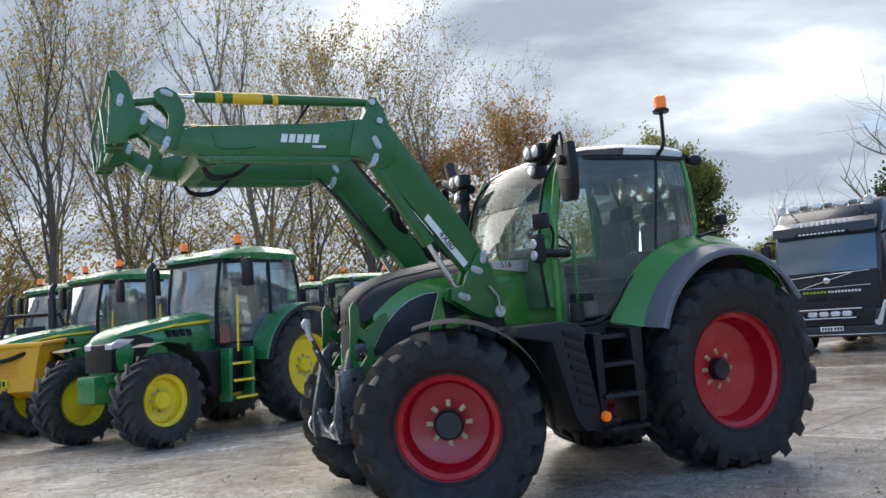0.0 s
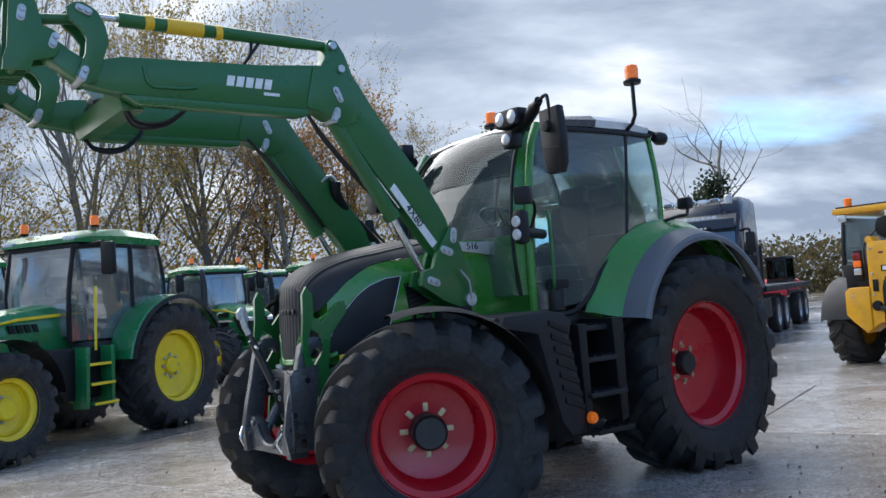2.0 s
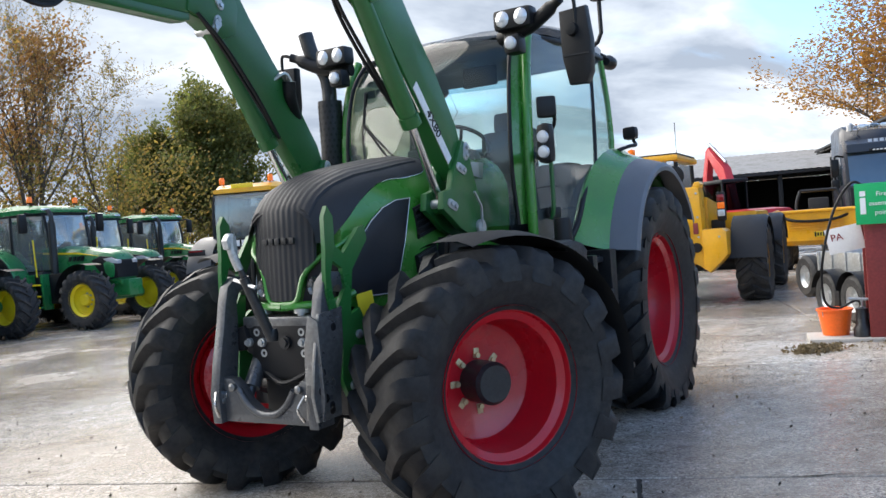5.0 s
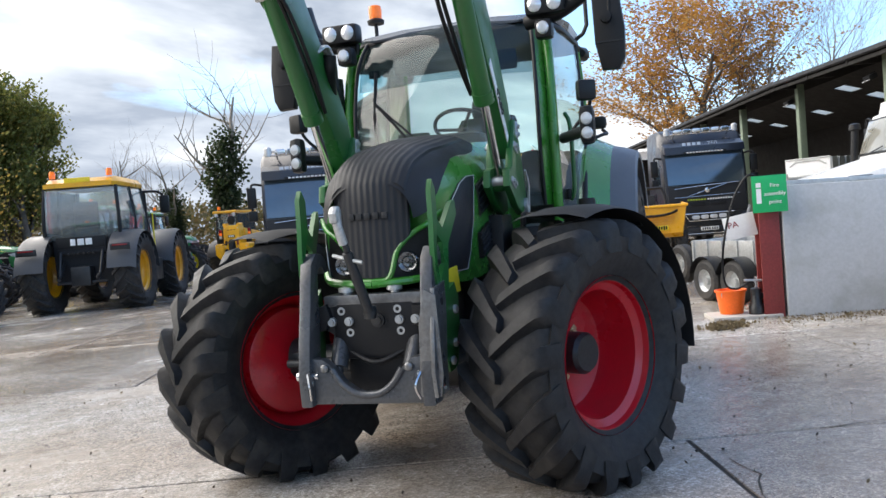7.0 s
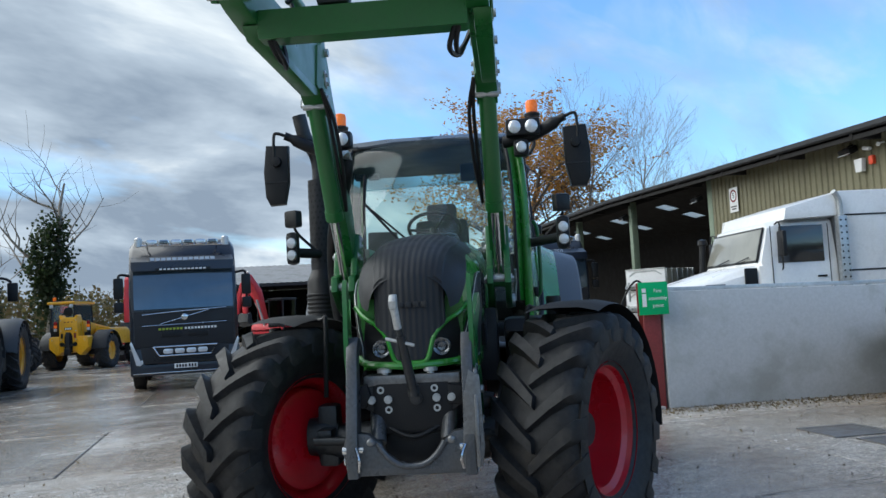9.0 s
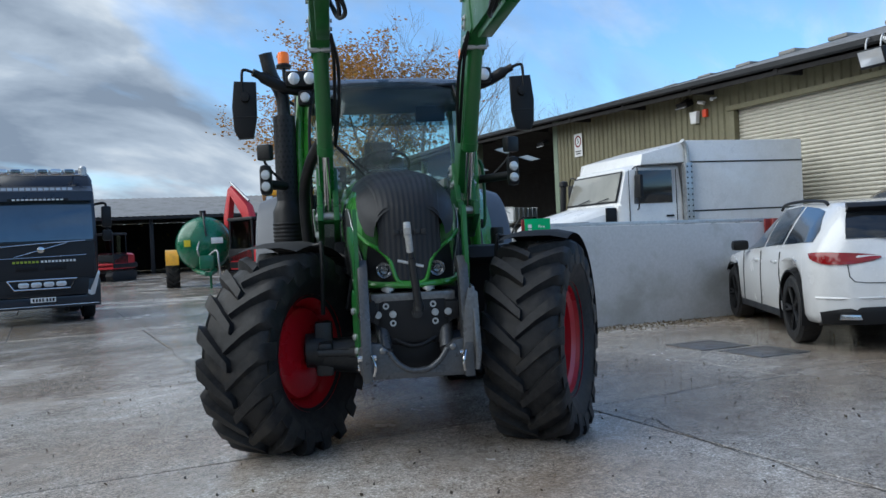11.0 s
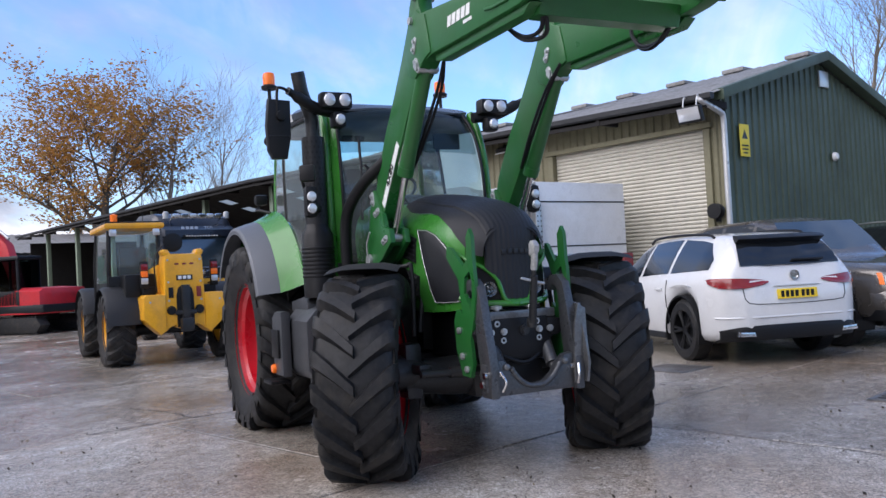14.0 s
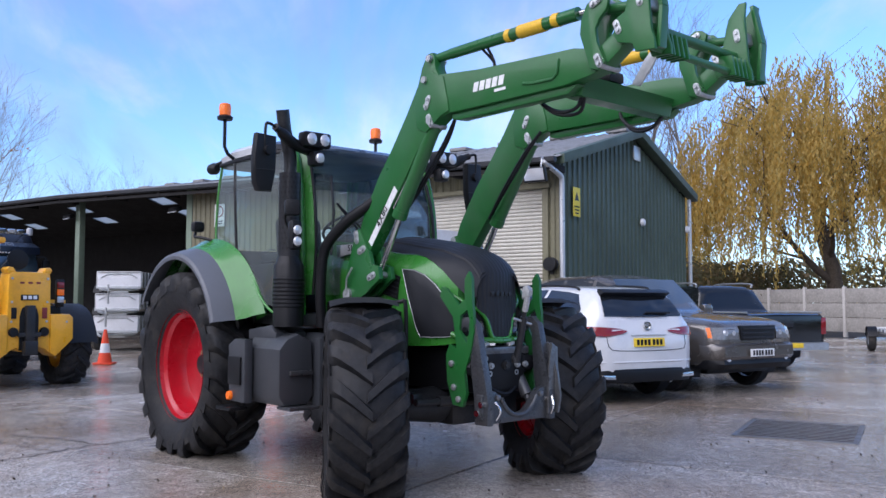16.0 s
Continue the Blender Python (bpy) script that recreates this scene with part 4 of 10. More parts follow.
for s in (1, -1):
    bm = B()   # dark lamp field under the V
    rim_ = [(0.09, 1.095), (0.13, 1.225), (0.20, 1.30), (0.255, 1.33), (0.27, 1.22), (0.25, 1.10)]
    front = [(2.945 - 1.15 * y * y, s * y, z) for y, z in rim_]
    ring_loft(bm, [[(x - 0.05, y, z) for x, y, z in front], front])
    part("lamp_panel", bm, "black", ft)
    bm = B()
    lathe(bm, [(0.0, 2.925), (0.022, 2.930), (0.030, 2.922), (0.040, 2.928), (0.047, 2.930), (0.052, 2.922), (0.052, 2.86)], 24, (0, s * 0.165, 1.167), "x")
    part("headlamp", bm, "headlens", ft, "round clear headlamp")
    bm = B()   # green lines round the lamp field
    tube(bm, smooth_path([(2.80, s * 0.32, 1.40), (2.875, s * 0.265, 1.345), (2.92, s * 0.195, 1.30), (2.958, s * 0.128, 1.225), (2.975, s * 0.085, 1.10), (2.982, s * 0.0, 1.085)], 5), 0.014, 8)
    tube(bm, smooth_path([(2.80, s * 0.315, 1.12), (2.88, s * 0.268, 1.09), (2.93, s * 0.20, 1.08), (2.972, s * 0.10, 1.075), (2.984, 0.0, 1.07)], 5), 0.020, 8)
    part("lamp_brow", bm, "fgreen", ft)
    bm = B()   # dark mesh side panel that follows the flank
    rim_ = [(2.32, 1.585), (2.44, 1.575), (2.56, 1.535), (2.66, 1.47), (2.75, 1.375), (2.81, 1.28), (2.855, 1.18), (2.85, 1.11), (2.74, 1.095), (2.62, 1.09), (2.50, 1.09), (2.46, 1.16), (2.40, 1.36)]
    outer = [(x, s * (hood_y(x, z) + 0.010), z) for x, z in rim_]
    mid = Vector((2.60, s * (hood_y(2.60, 1.33) + 0.016), 1.33))
    inner = [tuple(Vector(p).lerp(mid, 0.08) + Vector((0, s * 0.006, 0))) for p in outer]
    half_in = [tuple(Vector((q.x, s * (hood_y(q.x, q.z) + 0.017), q.z))) for q in (Vector(p).lerp(mid, 0.5) for p in outer)]
    rows_ = ring_loft(bm, [[(x, y - s * 0.03, z) for x, y, z in outer], outer, inner, half_in], True, False)
    c_ = bm.verts.new(mid)
    for a_, b_ in zip(rows_[-1], rows_[-1][1:] + rows_[-1][:1]):
        bm.faces.new((a_, b_, c_))
    part("side_grille", bm, "fgrey", ft, "dark mesh side panel")
    bm = B()   # light edge of that panel
    tube(bm, [Vector(p) + Vector((0, s * 0.002, 0)) for p in outer + outer[:1]], 0.0026, 6)
    part("grille_edge", bm, "silver", ft)
    for k, (z_, h_) in enumerate(((1.36, 0.17), (1.13, 0.14))):      # slotted vents behind it
        bm = B()
        slab(bm, [(2.06, z_ + 0.05), (2.27, z_), (2.30, z_ + h_), (2.10, z_ + h_ + 0.06)], "y", min(s * 0.34, s * 0.386), max(s * 0.34, s * 0.386), 0.006)
        sv = part("side_vent", bm, "black", ft)
        for q in range(5):
            bm = B()
            f = (q + 0.5) / 5
            tube(bm, [(2.065 + 0.035 * f, s * 0.388, z_ + 0.05 + (h_ + 0.01) * f), (2.27 + 0.03 * f, s * 0.388, z_ + h_ * f)], 0.006, 5)
            part("vent_bar", bm, "fgrey", sv)
    bm = B()   # light name plate by the cab
    slab(bm, [(1.52, 1.70), (1.84, 1.74), (1.86, 1.80), (1.50, 1.80)], "y", min(s * 0.38, s * 0.412), max(s * 0.38, s * 0.412), 0.004)
    pl = part("model_plate", bm, "silver", ft, "pale model number plate")
    letters("model_number", "516", 0.07, "navy", pl, pose(1.72, s * 0.414, 1.767, 90, 0, 180 if s > 0 else 0))
bm = B()      # triangular nose badge
slab(bm, [(-0.052, 0.0), (-0.008, 0.012), (0.052, 0.0), (0.004, 0.105)], "x", -0.006, 0.006, 0.003)
bm.transform(pose(2.962, 0, 1.53, 0, -38, 0))
part("badge", bm, "silver", ft, "small triangular silver badge")
for i in range(5):      # raised plain bars in place of the maker's name
    bm = B()
    y = -0.085 + i * 0.0425
    box(bm, (2.986 - 1.25 * y * y, y, 1.40), (0.012, 0.030, 0.030), 0.003)
    part("nose_badge_bar", bm, "dark", ft)

# chassis, engine, axle
bm = B()
box(bm, (2.35, 0, 0.86), (1.3, 0.44, 0.30), 0.03)
part("chassis", bm, "black", ft)
for nm_, at_, size_, r in (("engine_block", (1.6, 0, 0.95), (1.1, 0.60, 0.42), 0.05),
                           ("gearbox", (0.35, 0, 0.85), (1.6, 0.62, 0.48), 0.06),
                           ("hitch_housing", (-0.35, 0, 1.0), (0.5, 0.5, 0.4), 0.05)):
    bm = B()
    box(bm, at_, size_, r)
    part(nm_, bm, "black", ft)
bm = B()
lathe(bm, [(0.0, -0.62), (0.20, -0.60), (0.24, -0.3), (0.26, 0.3), (0.20, 0.6), (0.0, 0.62)], 20, (0, 0, 0.825))
part("rear_axle", bm, "dark", ft)
bm = B()
tube(bm, [(AX, -0.62, 0.62), (AX, -0.25, 0.60), (AX, 0.25, 0.60), (AX, 0.62, 0.62)], [0.10, 0.13, 0.13, 0.10], 14)
axle = part("front_axle", bm, "dark", ft, "dark front axle beam")
bm = B()
box(bm, (AX, 0, 0.58), (0.30, 0.34, 0.26), 0.05)
part("differential", bm, "dark", axle)
for s in (1, -1):
    bm = B()
    lathe(bm, [(0.0, s * 0.50), (0.10, s * 0.50), (0.12, s * 0.58), (0.11, s * 0.68), (0.0, s * 0.70)], 18, (AX, 0, 0.65))
    part("axle_hub", bm, "dark", axle)
    bm = B()
    box(bm, (AX, s * 0.56, 0.66), (0.16, 0.12, 0.36), 0.03)
    part("kingpin_housing", bm, "dark", axle)
    bm = B()
    box(bm, (AX + 0.13, s * 0.55, 0.68), (0.20, 0.09, 0.07), 0.02)
    part("steering_arm", bm, "dark", axle)
    bm = B()
    tube(bm, [(2.76, s * 0.60, 0.66), (2.78, 0, 0.64)], 0.024, 10)
    part("tie_rod", bm, "dark", axle)
    bm = B()
    tube(bm, [(2.76, s * 0.40, 0.655), (2.78, s * 0.1, 0.645)], 0.036, 12)
    part("steering_ram", bm, "dark", axle)
bm = B()
box(bm, (1.55, 0.0, 0.62), (1.1, 0.8, 0.22), 0.05)
part("belly_guard", bm, "black", ft)

# front linkage
lk = new("front_linkage")
lk.parent, lk.matrix_basis = ft, pose(-0.10, 0, 0)
tl = new("top_link_set")
tl.parent = ft
bm = B()
slab(bm, [(-0.27, 0.98), (0.27, 0.98), (0.27, 0.86), (0.20, 0.82), (-0.20, 0.82), (-0.27, 0.86)], "x", 2.97, 3.09, 0.012)
part("headstock", bm, "dark", lk)
bm = B()
box(bm, (3.0, 0, 1.0), (0.20, 0.52, 0.055), 0.01)
part("headstock_bar", bm, "baresteel", lk, "pale worn steel bar")
for y, z in ((-0.17, 0.95), (0.12, 0.95), (-0.13, 0.845), (0.13, 0.845)):
    bm = B()
    lathe(bm, [(0.020, 3.09), (0.020, 3.102), (0.010, 3.102), (0.010, 3.094), (0.0, 3.094)], 14, (0, y, z), "x")
    part("ring_bolt", bm, "zinc", lk)
bm = B()
slab(bm, [(-0.31, 0.97), (-0.24, 0.99), (-0.22, 0.92), (-0.25, 0.86), (-0.32, 0.85), (-0.345, 0.90)], "x", 3.02, 3.12, 0.02)
slab(bm, [(0.19, 0.97), (0.30, 0.96), (0.32, 0.88), (0.26, 0.85), (0.19, 0.87)], "x", 3.02, 3.11, 0.02)
part("valve_block", bm, "black", lk)
for y in (-0.22, -0.13, 0.02, 0.13, 0.21):
    b1 = B()
    tube(b1, [(3.06, y, 0.90), (3.115, y, 0.90)], 0.022 if abs(y) > 0.1 else 0.034, 12)
    tube(b1, [(3.11, y, 0.90), (3.128, y, 0.90)], 0.014 if abs(y) > 0.1 else 0.022, 12)
    part("coupling", b1, "dark" if abs(y) < 0.1 else "zinc", lk)
for y in (-0.15, 0.10):
    b1 = B()
    lathe(b1, [(0.0, 0.0), (0.022, 0.0), (0.022, 0.05), (0.04, 0.05), (0.04, 0.07), (0.0, 0.08)], 12, (3.06, y, 0.99), "z")
    part("bolt_cap", b1, "zinc", lk)
for s in (1, -1):
    bm = B()    # hooked lower arms, folded up
    slab(bm, [(3.16, 0.52), (3.28, 0.52), (3.29, 0.66), (3.26, 0.82), (3.215, 1.0), (3.195, 1.10), (3.17, 1.19), (3.11, 1.24), (3.04, 1.235), (2.99, 1.19), (2.985, 1.14), (3.02, 1.135), (3.05, 1.17), (3.085, 1.165), (3.11, 1.11), (3.115, 1.0), (3.125, 0.86), (3.15, 0.70)], "y", s * 0.305 - 0.03, s * 0.305 + 0.03, 0.01)
    part("lower_arm", bm, "arm", lk, "grey forged lower link arm with a hook end")
    if s > 0:   # bright worn plate on the outside of one arm
        bm = B()
        slab(bm, [(3.13, 0.56), (3.30, 0.56), (3.325, 0.68), (3.30, 0.84), (3.245, 1.05), (3.07, 1.07), (3.08, 0.90), (3.12, 0.72)], "y", 0.338, 0.358, 0.004)
        plate = part("arm_plate", bm, "baresteel", lk, "bare worn steel plate with dark pin holes")
        for x, z in ((3.27, 0.70), (3.25, 0.78), (3.20, 0.62), (3.15, 0.98)):
            bm = B()
            lathe(bm, [(0.0, 0.3595), (0.014, 0.3595), (0.019, 0.3605), (0.019, 0.356)], 14, (x, 0, z), "y")
            part("pin_hole", bm, "black", plate)
        bm = B()
        slab(bm, [(0.265, 0.56), (0.365, 0.56), (0.38, 0.66), (0.37, 1.02), (0.315, 1.05), (0.28, 0.90)], "x", 3.262, 3.278, 0.004)
        part("arm_face", bm, "baresteel", plate)
    bm = B()
    tube(bm, [(3.02, s * 0.20, 0.86), (3.15, s * 0.185, 0.68)], 0.042, 14)
    tube(bm, [(3.13, s * 0.187, 0.71), (3.20, s * 0.18, 0.60)], 0.024, 12)
    part("ram", bm, "arm", lk)
    bm = B()
    for x, z in ((3.20, 0.60), (3.24, 0.66)):
        tube(bm, [(x, s * 0.25, z), (x, s * 0.36, z)], 0.022, 10)
    tube(bm, smooth_path([(3.3, s * 0.28, 0.68), (3.33, s * 0.26, 0.62), (3.30, s * 0.27, 0.56)], 4), 0.008, 6)
    part("link_pin", bm, "chrome", lk)
bm = B()
DIP = [(-0.175, 0.70), (-0.13, 0.635), (-0.07, 0.59), (0.0, 0.578), (0.07, 0.59), (0.13, 0.635), (0.175, 0.70)]
slab(bm, [(-0.30, 0.525), (-0.345, 0.56), (-0.36, 0.66), (-0.345, 0.72), (-0.29, 0.75), (-0.22, 0.74)] + DIP + [(0.22, 0.74), (0.29, 0.75), (0.345, 0.72), (0.36, 0.66), (0.345, 0.56), (0.30, 0.525)], "x", 3.18, 3.25, 0.014)
part("cross_member", bm, "arm", lk, "grey cross member between the lower arms")
bm = B()
tube(bm, smooth_path([(3.25, y, z - 0.008) for y, z in DIP], 4), 0.017, 10)
part("cross_member_rim", bm, "arm", lk)
for s in (1, -1):
    for y, z in ((0.29, 0.63), (0.21, 0.70), (0.30, 0.715)):
        bm = B()
        lathe(bm, [(0.020, 3.25), (0.020, 3.266), (0.012, 3.272), (0.0, 3.272)], 12, (0, s * y, z), "x")
        part("pin_head", bm, "baresteel", lk)
bm = B()
box(bm, (3.02, 0, 0.66), (0.10, 0.34, 0.26), 0.03)
tube(bm, smooth_path([(3.08, -0.16, 0.76), (3.12, 0, 0.70), (3.08, 0.16, 0.76)], 6), 0.014, 8)
part("guard", bm, "black", lk)
bm = B()
tube(bm, [(3.11, 0.02, 0.95), (3.22, -0.02, 1.24)], [0.026, 0.024], 12)
tube(bm, [(3.20, -0.015, 1.20), (3.25, -0.03, 1.33)], 0.016, 10)
lathe(bm, [(0.0, 0.0), (0.028, 0.0), (0.034, 0.03), (0.028, 0.06), (0.0, 0.06)], 12, (3.10, 0.02, 0.92), "z")
part("top_link", bm, "dark", tl)
bm = B()
tube(bm, smooth_path([(3.235, -0.028, 1.28), (3.258, -0.034, 1.34), (3.27, -0.04, 1.40), (3.262, -0.042, 1.45)], 5), 0.021, 10)
slab(bm, [(3.235, 1.36), (3.30, 1.38), (3.31, 1.42), (3.285, 1.45), (3.24, 1.44)], "y", -0.062, -0.022, 0.012)
tube(bm, [(3.22, 0.05, 1.19), (3.20, -0.10, 1.23)], 0.009, 6)
part("hook", bm, "hooksteel", tl, "silver top link hook")
for s in (1, -1):
    bm = B()    # green guard prongs beside the nose, with an open eye and an arm running back to the frame
    for outline in ([(2.99, 1.06), (3.03, 1.00), (3.065, 1.14), (3.06, 1.26), (3.05, 1.34), (3.045, 1.50), (3.015, 1.55), (2.975, 1.50), (2.975, 1.36), (3.0, 1.29), (3.025, 1.22), (3.02, 1.14)],
                    [(2.975, 1.36), (3.0, 1.29), (2.935, 1.25), (2.925, 1.15), (2.99, 1.06), (2.90, 1.02), (2.885, 1.14), (2.87, 1.24), (2.76, 1.38), (2.77, 1.45), (2.81, 1.44), (2.92, 1.32)],
                    [(3.03, 1.00), (2.99, 1.06), (2.90, 1.02), (2.84, 1.05), (2.81, 0.98), (2.82, 0.80), (2.87, 0.64), (2.95, 0.63), (2.99, 0.72), (2.97, 0.86)]):
        slab(bm, outline, "y", s * 0.335 - 0.012, s * 0.335 + 0.012)
    for v in bm.verts:
        v.co.y += s * 0.18 * max(0.0, 2.95 - v.co.x)
    part("guard_prong", bm, "lgreen", ft, "green steel guard prong with an open eye")
    for x, z in ((2.92, 0.68), (2.88, 0.76), (2.86, 0.92)):
        bm = B()
        yy = 0.335 + 0.18 * (2.95 - x)
        lathe(bm, [(0.022, s * (yy + 0.010)), (0.022, s * (yy + 0.024)), (0.012, s * (yy + 0.030)), (0.0, s * (yy + 0.030))], 10, (x, 0, z), "y")
        part("guard_bolt", bm, "zinc", ft)
bm = B()
box(bm, (2.74, 0.335, 1.05), (0.10, 0.006, 0.13), 0.001, pose(0, 0, 0, 0, 8, -16))
part("warning_label", bm, "signyellow", ft, "yellow and white warning label")

# cab
cab = new("cab")
cab.parent = ft


def pillar(pts, r, mat="fgreen", nm="pillar", flat=1.0):
    b1 = B()
    tube(b1, smooth_path(pts, 4), r, 12)
    return part(nm, b1, mat, cab)


WS = [(1.46, 0.60, 1.40), (1.50, 0.60, 1.75), (1.48, 0.60, 2.10), (1.40, 0.585, 2.40), (1.27, 0.56, 2.58), (1.10, 0.54, 2.665)]
BOW = (-1, -0.85, -0.6, -0.3, 0, 0.3, 0.6, 0.85, 1)
APIL = [(1.43, 0.685, 1.24), (1.43, 0.69, 1.75), (1.40, 0.69, 2.15), (1.33, 0.675, 2.45), (1.24, 0.66, 2.62)]
BPIL = [(0.50, 0.775, 1.74), (0.46, 0.77, 2.0), (0.41, 0.755, 2.3), (0.36, 0.735, 2.60)]
RPIL = [(0.03, 0.73, 1.80), (0.01, 0.735, 2.0), (0.02, 0.725, 2.3), (0.06, 0.71, 2.58)]
for s in (1, -1):
    pillar([(x, s * y, z) for x, y, z in APIL], 0.032)
    pillar([(x + 0.015, s * (y + 0.012), z) for x, y, z in WS], 0.013, "black", "screen_seal")
    pillar([(x, s * y, z) for x, y, z in BPIL], 0.014, "black")
    pillar([(x, s * y, z) for x, y, z in RPIL], 0.022 if s > 0 else 0.013)
    pillar([(1.40, s * 0.70, 1.26), (1.15, s * 0.76, 1.25), (0.98, s * 0.79, 1.36), (0.80, s * 0.79, 1.56), (0.50, s * 0.78, 1.77), (0.03, s * 0.74, 1.83)], 0.020 if s > 0 else 0.012, "black" if s > 0 else "fgreen", "door_frame")
    b1 = B()   # door pane
    fr = [(1.40, 0.70, 1.28), (1.405, 0.705, 1.55), (1.395, 0.705, 1.85), (1.36, 0.70, 2.15), (1.29, 0.685, 2.45), (1.23, 0.67, 2.61)]
    dr = [(1.02, 0.785, 1.32), (0.78, 0.785, 1.58), (0.49, 0.775, 1.80), (0.44, 0.765, 2.15), (0.39, 0.75, 2.45), (0.36, 0.735, 2.60)]
    mid_ = [tuple((a + b) / 2 + (0.012 if k == 1 else 0.0) for k, (a, b) in enumerate(zip(p, q))) for p, q in zip(fr, dr)]
    ring_loft(b1, [[(x, s * y, z) for x, y, z in q] for q in (fr, mid_, dr)], False, False)
    part("door_glass", b1, "glass", cab, "curved glass cab door")
    b1 = B()
    rq0 = [(0.49, 0.775, 1.80), (0.45, 0.768, 2.05), (0.41, 0.755, 2.3), (0.36, 0.735, 2.60)]
    rq1 = [(0.03, 0.735, 1.84), (0.01, 0.737, 2.05), (0.02, 0.727, 2.3), (0.06, 0.712, 2.58)]
    ring_loft(b1, [[(x, s * y, z) for x, y, z in rq0], [(x, s * y, z) for x, y, z in rq1]], False, False)
    part("rear_quarter_glass", b1, "glass", cab)
    b1 = B()
    ring_loft(b1, [[(x + 0.015, s * (y + 0.01), z) for x, y, z in WS[:5]], [(x, s * y, z) for x, y, z in [(1.41, 0.665, 1.40), (1.43, 0.67, 1.75), (1.40, 0.67, 2.10), (1.34, 0.655, 2.40), (1.24, 0.64, 2.58)]]], False, False)
    part("screen_edge", b1, "fgreen", cab)
    b1 = B()
    tube(b1, smooth_path([(1.30, s * 0.75, 1.98), (1.31, s * 0.78, 1.88), (1.31, s * 0.78, 1.5), (1.30, s * 0.75, 1.42)], 4), 0.014, 8)
    part("grab_rail", b1, "lgreen", cab)
    b1 = B()
    box(b1, (1.24, s * 0.745, 1.46), (0.20, 0.03, 0.07), 0.012)
    part("door_handle", b1, "black", cab)
b1 = B()      # bowed windscreen that runs up into the roof
ring_loft(b1, [[(x + 0.13 * (1 - f * f), f * y, z) for f in BOW] for x, y, z in WS], False, False)
part("windscreen", b1, "glass", cab, "tall bowed windscreen")
b1 = B()
ring_loft(b1, [[(x + 0.004 + 0.13 * (1 - f * f), f * y * 0.99, z + 0.003) for f in BOW] for x, y, z in ((1.447, 0.594, 2.24), (1.40, 0.585, 2.40), (1.27, 0.56, 2.58), (1.10, 0.54, 2.667))], False, False)
part("sun_strip", b1, "sunstrip", cab, "dark tinted upper windscreen")
b1 = B()
ring_loft(b1, [[(0.02, y, 1.83), (0.0, y, 2.05), (0.01, y, 2.3), (0.05, y, 2.58)] for y in (-0.72, 0.72)], False, False)
part("rear_window", b1, "glass", cab)
# roof
b1 = B()
rows = []
for x, w, z0, z1 in ((1.30, 0.50, 2.600, 2.625), (1.22, 0.63, 2.61, 2.665), (1.05, 0.70, 2.615, 2.70), (0.7, 0.735, 2.62, 2.725), (0.3, 0.735, 2.62, 2.725), (0.06, 0.71, 2.61, 2.70), (-0.04, 0.64, 2.61, 2.65)):
    rows.append([(x, w, z0), (x, w * 1.02, (z0 + z1) / 2), (x, w * 0.95, z1 - 0.012), (x, w * 0.5, z1 + 0.010), (x, -w * 0.5, z1 + 0.010), (x, -w * 0.95, z1 - 0.012), (x, -w * 1.02, (z0 + z1) / 2), (x, -w, z0)])
ring_loft(b1, rows[3:])
part("roof", b1, "roofwhite", cab, "pale grey cab roof")
b1 = B()
ring_loft(b1, rows[:4])
part("roof_window", b1, "roofpane", cab, "dark tinted front of the roof")
b1 = B()
slab(b1, [(1.28, 0.56), (1.20, 0.66), (0.9, 0.73), (0.3, 0.755), (0.04, 0.73), (-0.03, 0.64), (-0.03, -0.64), (0.04, -0.73), (0.3, -0.755), (0.9, -0.73), (1.20, -0.66), (1.28, -0.56)], "z", 2.575, 2.612, 0.012)
part("roof_frame", b1, "black", cab)
# interior
b1 = B()
box(b1, (0.72, 0, 1.20), (1.38, 1.3, 0.10), 0.02)
box(b1, (0.16, 0, 1.45), (0.28, 1.36, 0.5), 0.05)
part("cab_floor", b1, "inside", cab)
b1 = B()
box(b1, (0.50, 0, 1.55), (0.48, 0.50, 0.14), 0.06)
box(b1, (0.26, 0, 1.86), (0.13, 0.46, 0.56), 0.06, pose(0, 0, 0, 0, -8, 0))
box(b1, (0.20, 0, 2.20), (0.10, 0.26, 0.16), 0.04, pose(0, 0, 0, 0, -8, 0))
box(b1, (0.50, 0, 1.38), (0.34, 0.34, 0.24), 0.03)
part("driver_seat", b1, "seat", cab, "dark cloth driver's seat")
b1 = B()
box(b1, (0.55, -0.38, 1.74), (0.50, 0.16, 0.09), 0.04)
box(b1, (0.80, -0.44, 1.92), (0.05, 0.24, 0.18), 0.02, pose(0, 0, 0, 0, 10, 20))
box(b1, (0.52, -0.47, 1.45), (0.72, 0.26, 0.46), 0.05)
part("armrest_console", b1, "inside", cab)
b1 = B()
box(b1, (0.30, 0.42, 1.66), (0.26, 0.30, 0.34), 0.05)
part("passenger_seat", b1, "seat", cab)
b1 = B()
slab(b1, [(0.06, 1.26), (0.40, 1.26), (0.36, 1.80), (0.06, 1.80)], "y", -0.70, 0.70, 0.02)
part("rear_trim", b1, "inside", cab)
b1 = B()
box(b1, (1.24, 0, 1.52), (0.24, 0.34, 0.60), 0.08)
box(b1, (1.20, 0, 1.86), (0.24, 0.40, 0.15), 0.07)
part("dashboard", b1, "black", cab)
b1 = B()
mm = pose(1.02, 0, 1.99, 0, -32, 0)
tube(b1, [mm @ Vector((0.20 * math.cos(a), 0.20 * math.sin(a), 0)) for a in np.linspace(0, 2 * math.pi, 29)], 0.014, 8)
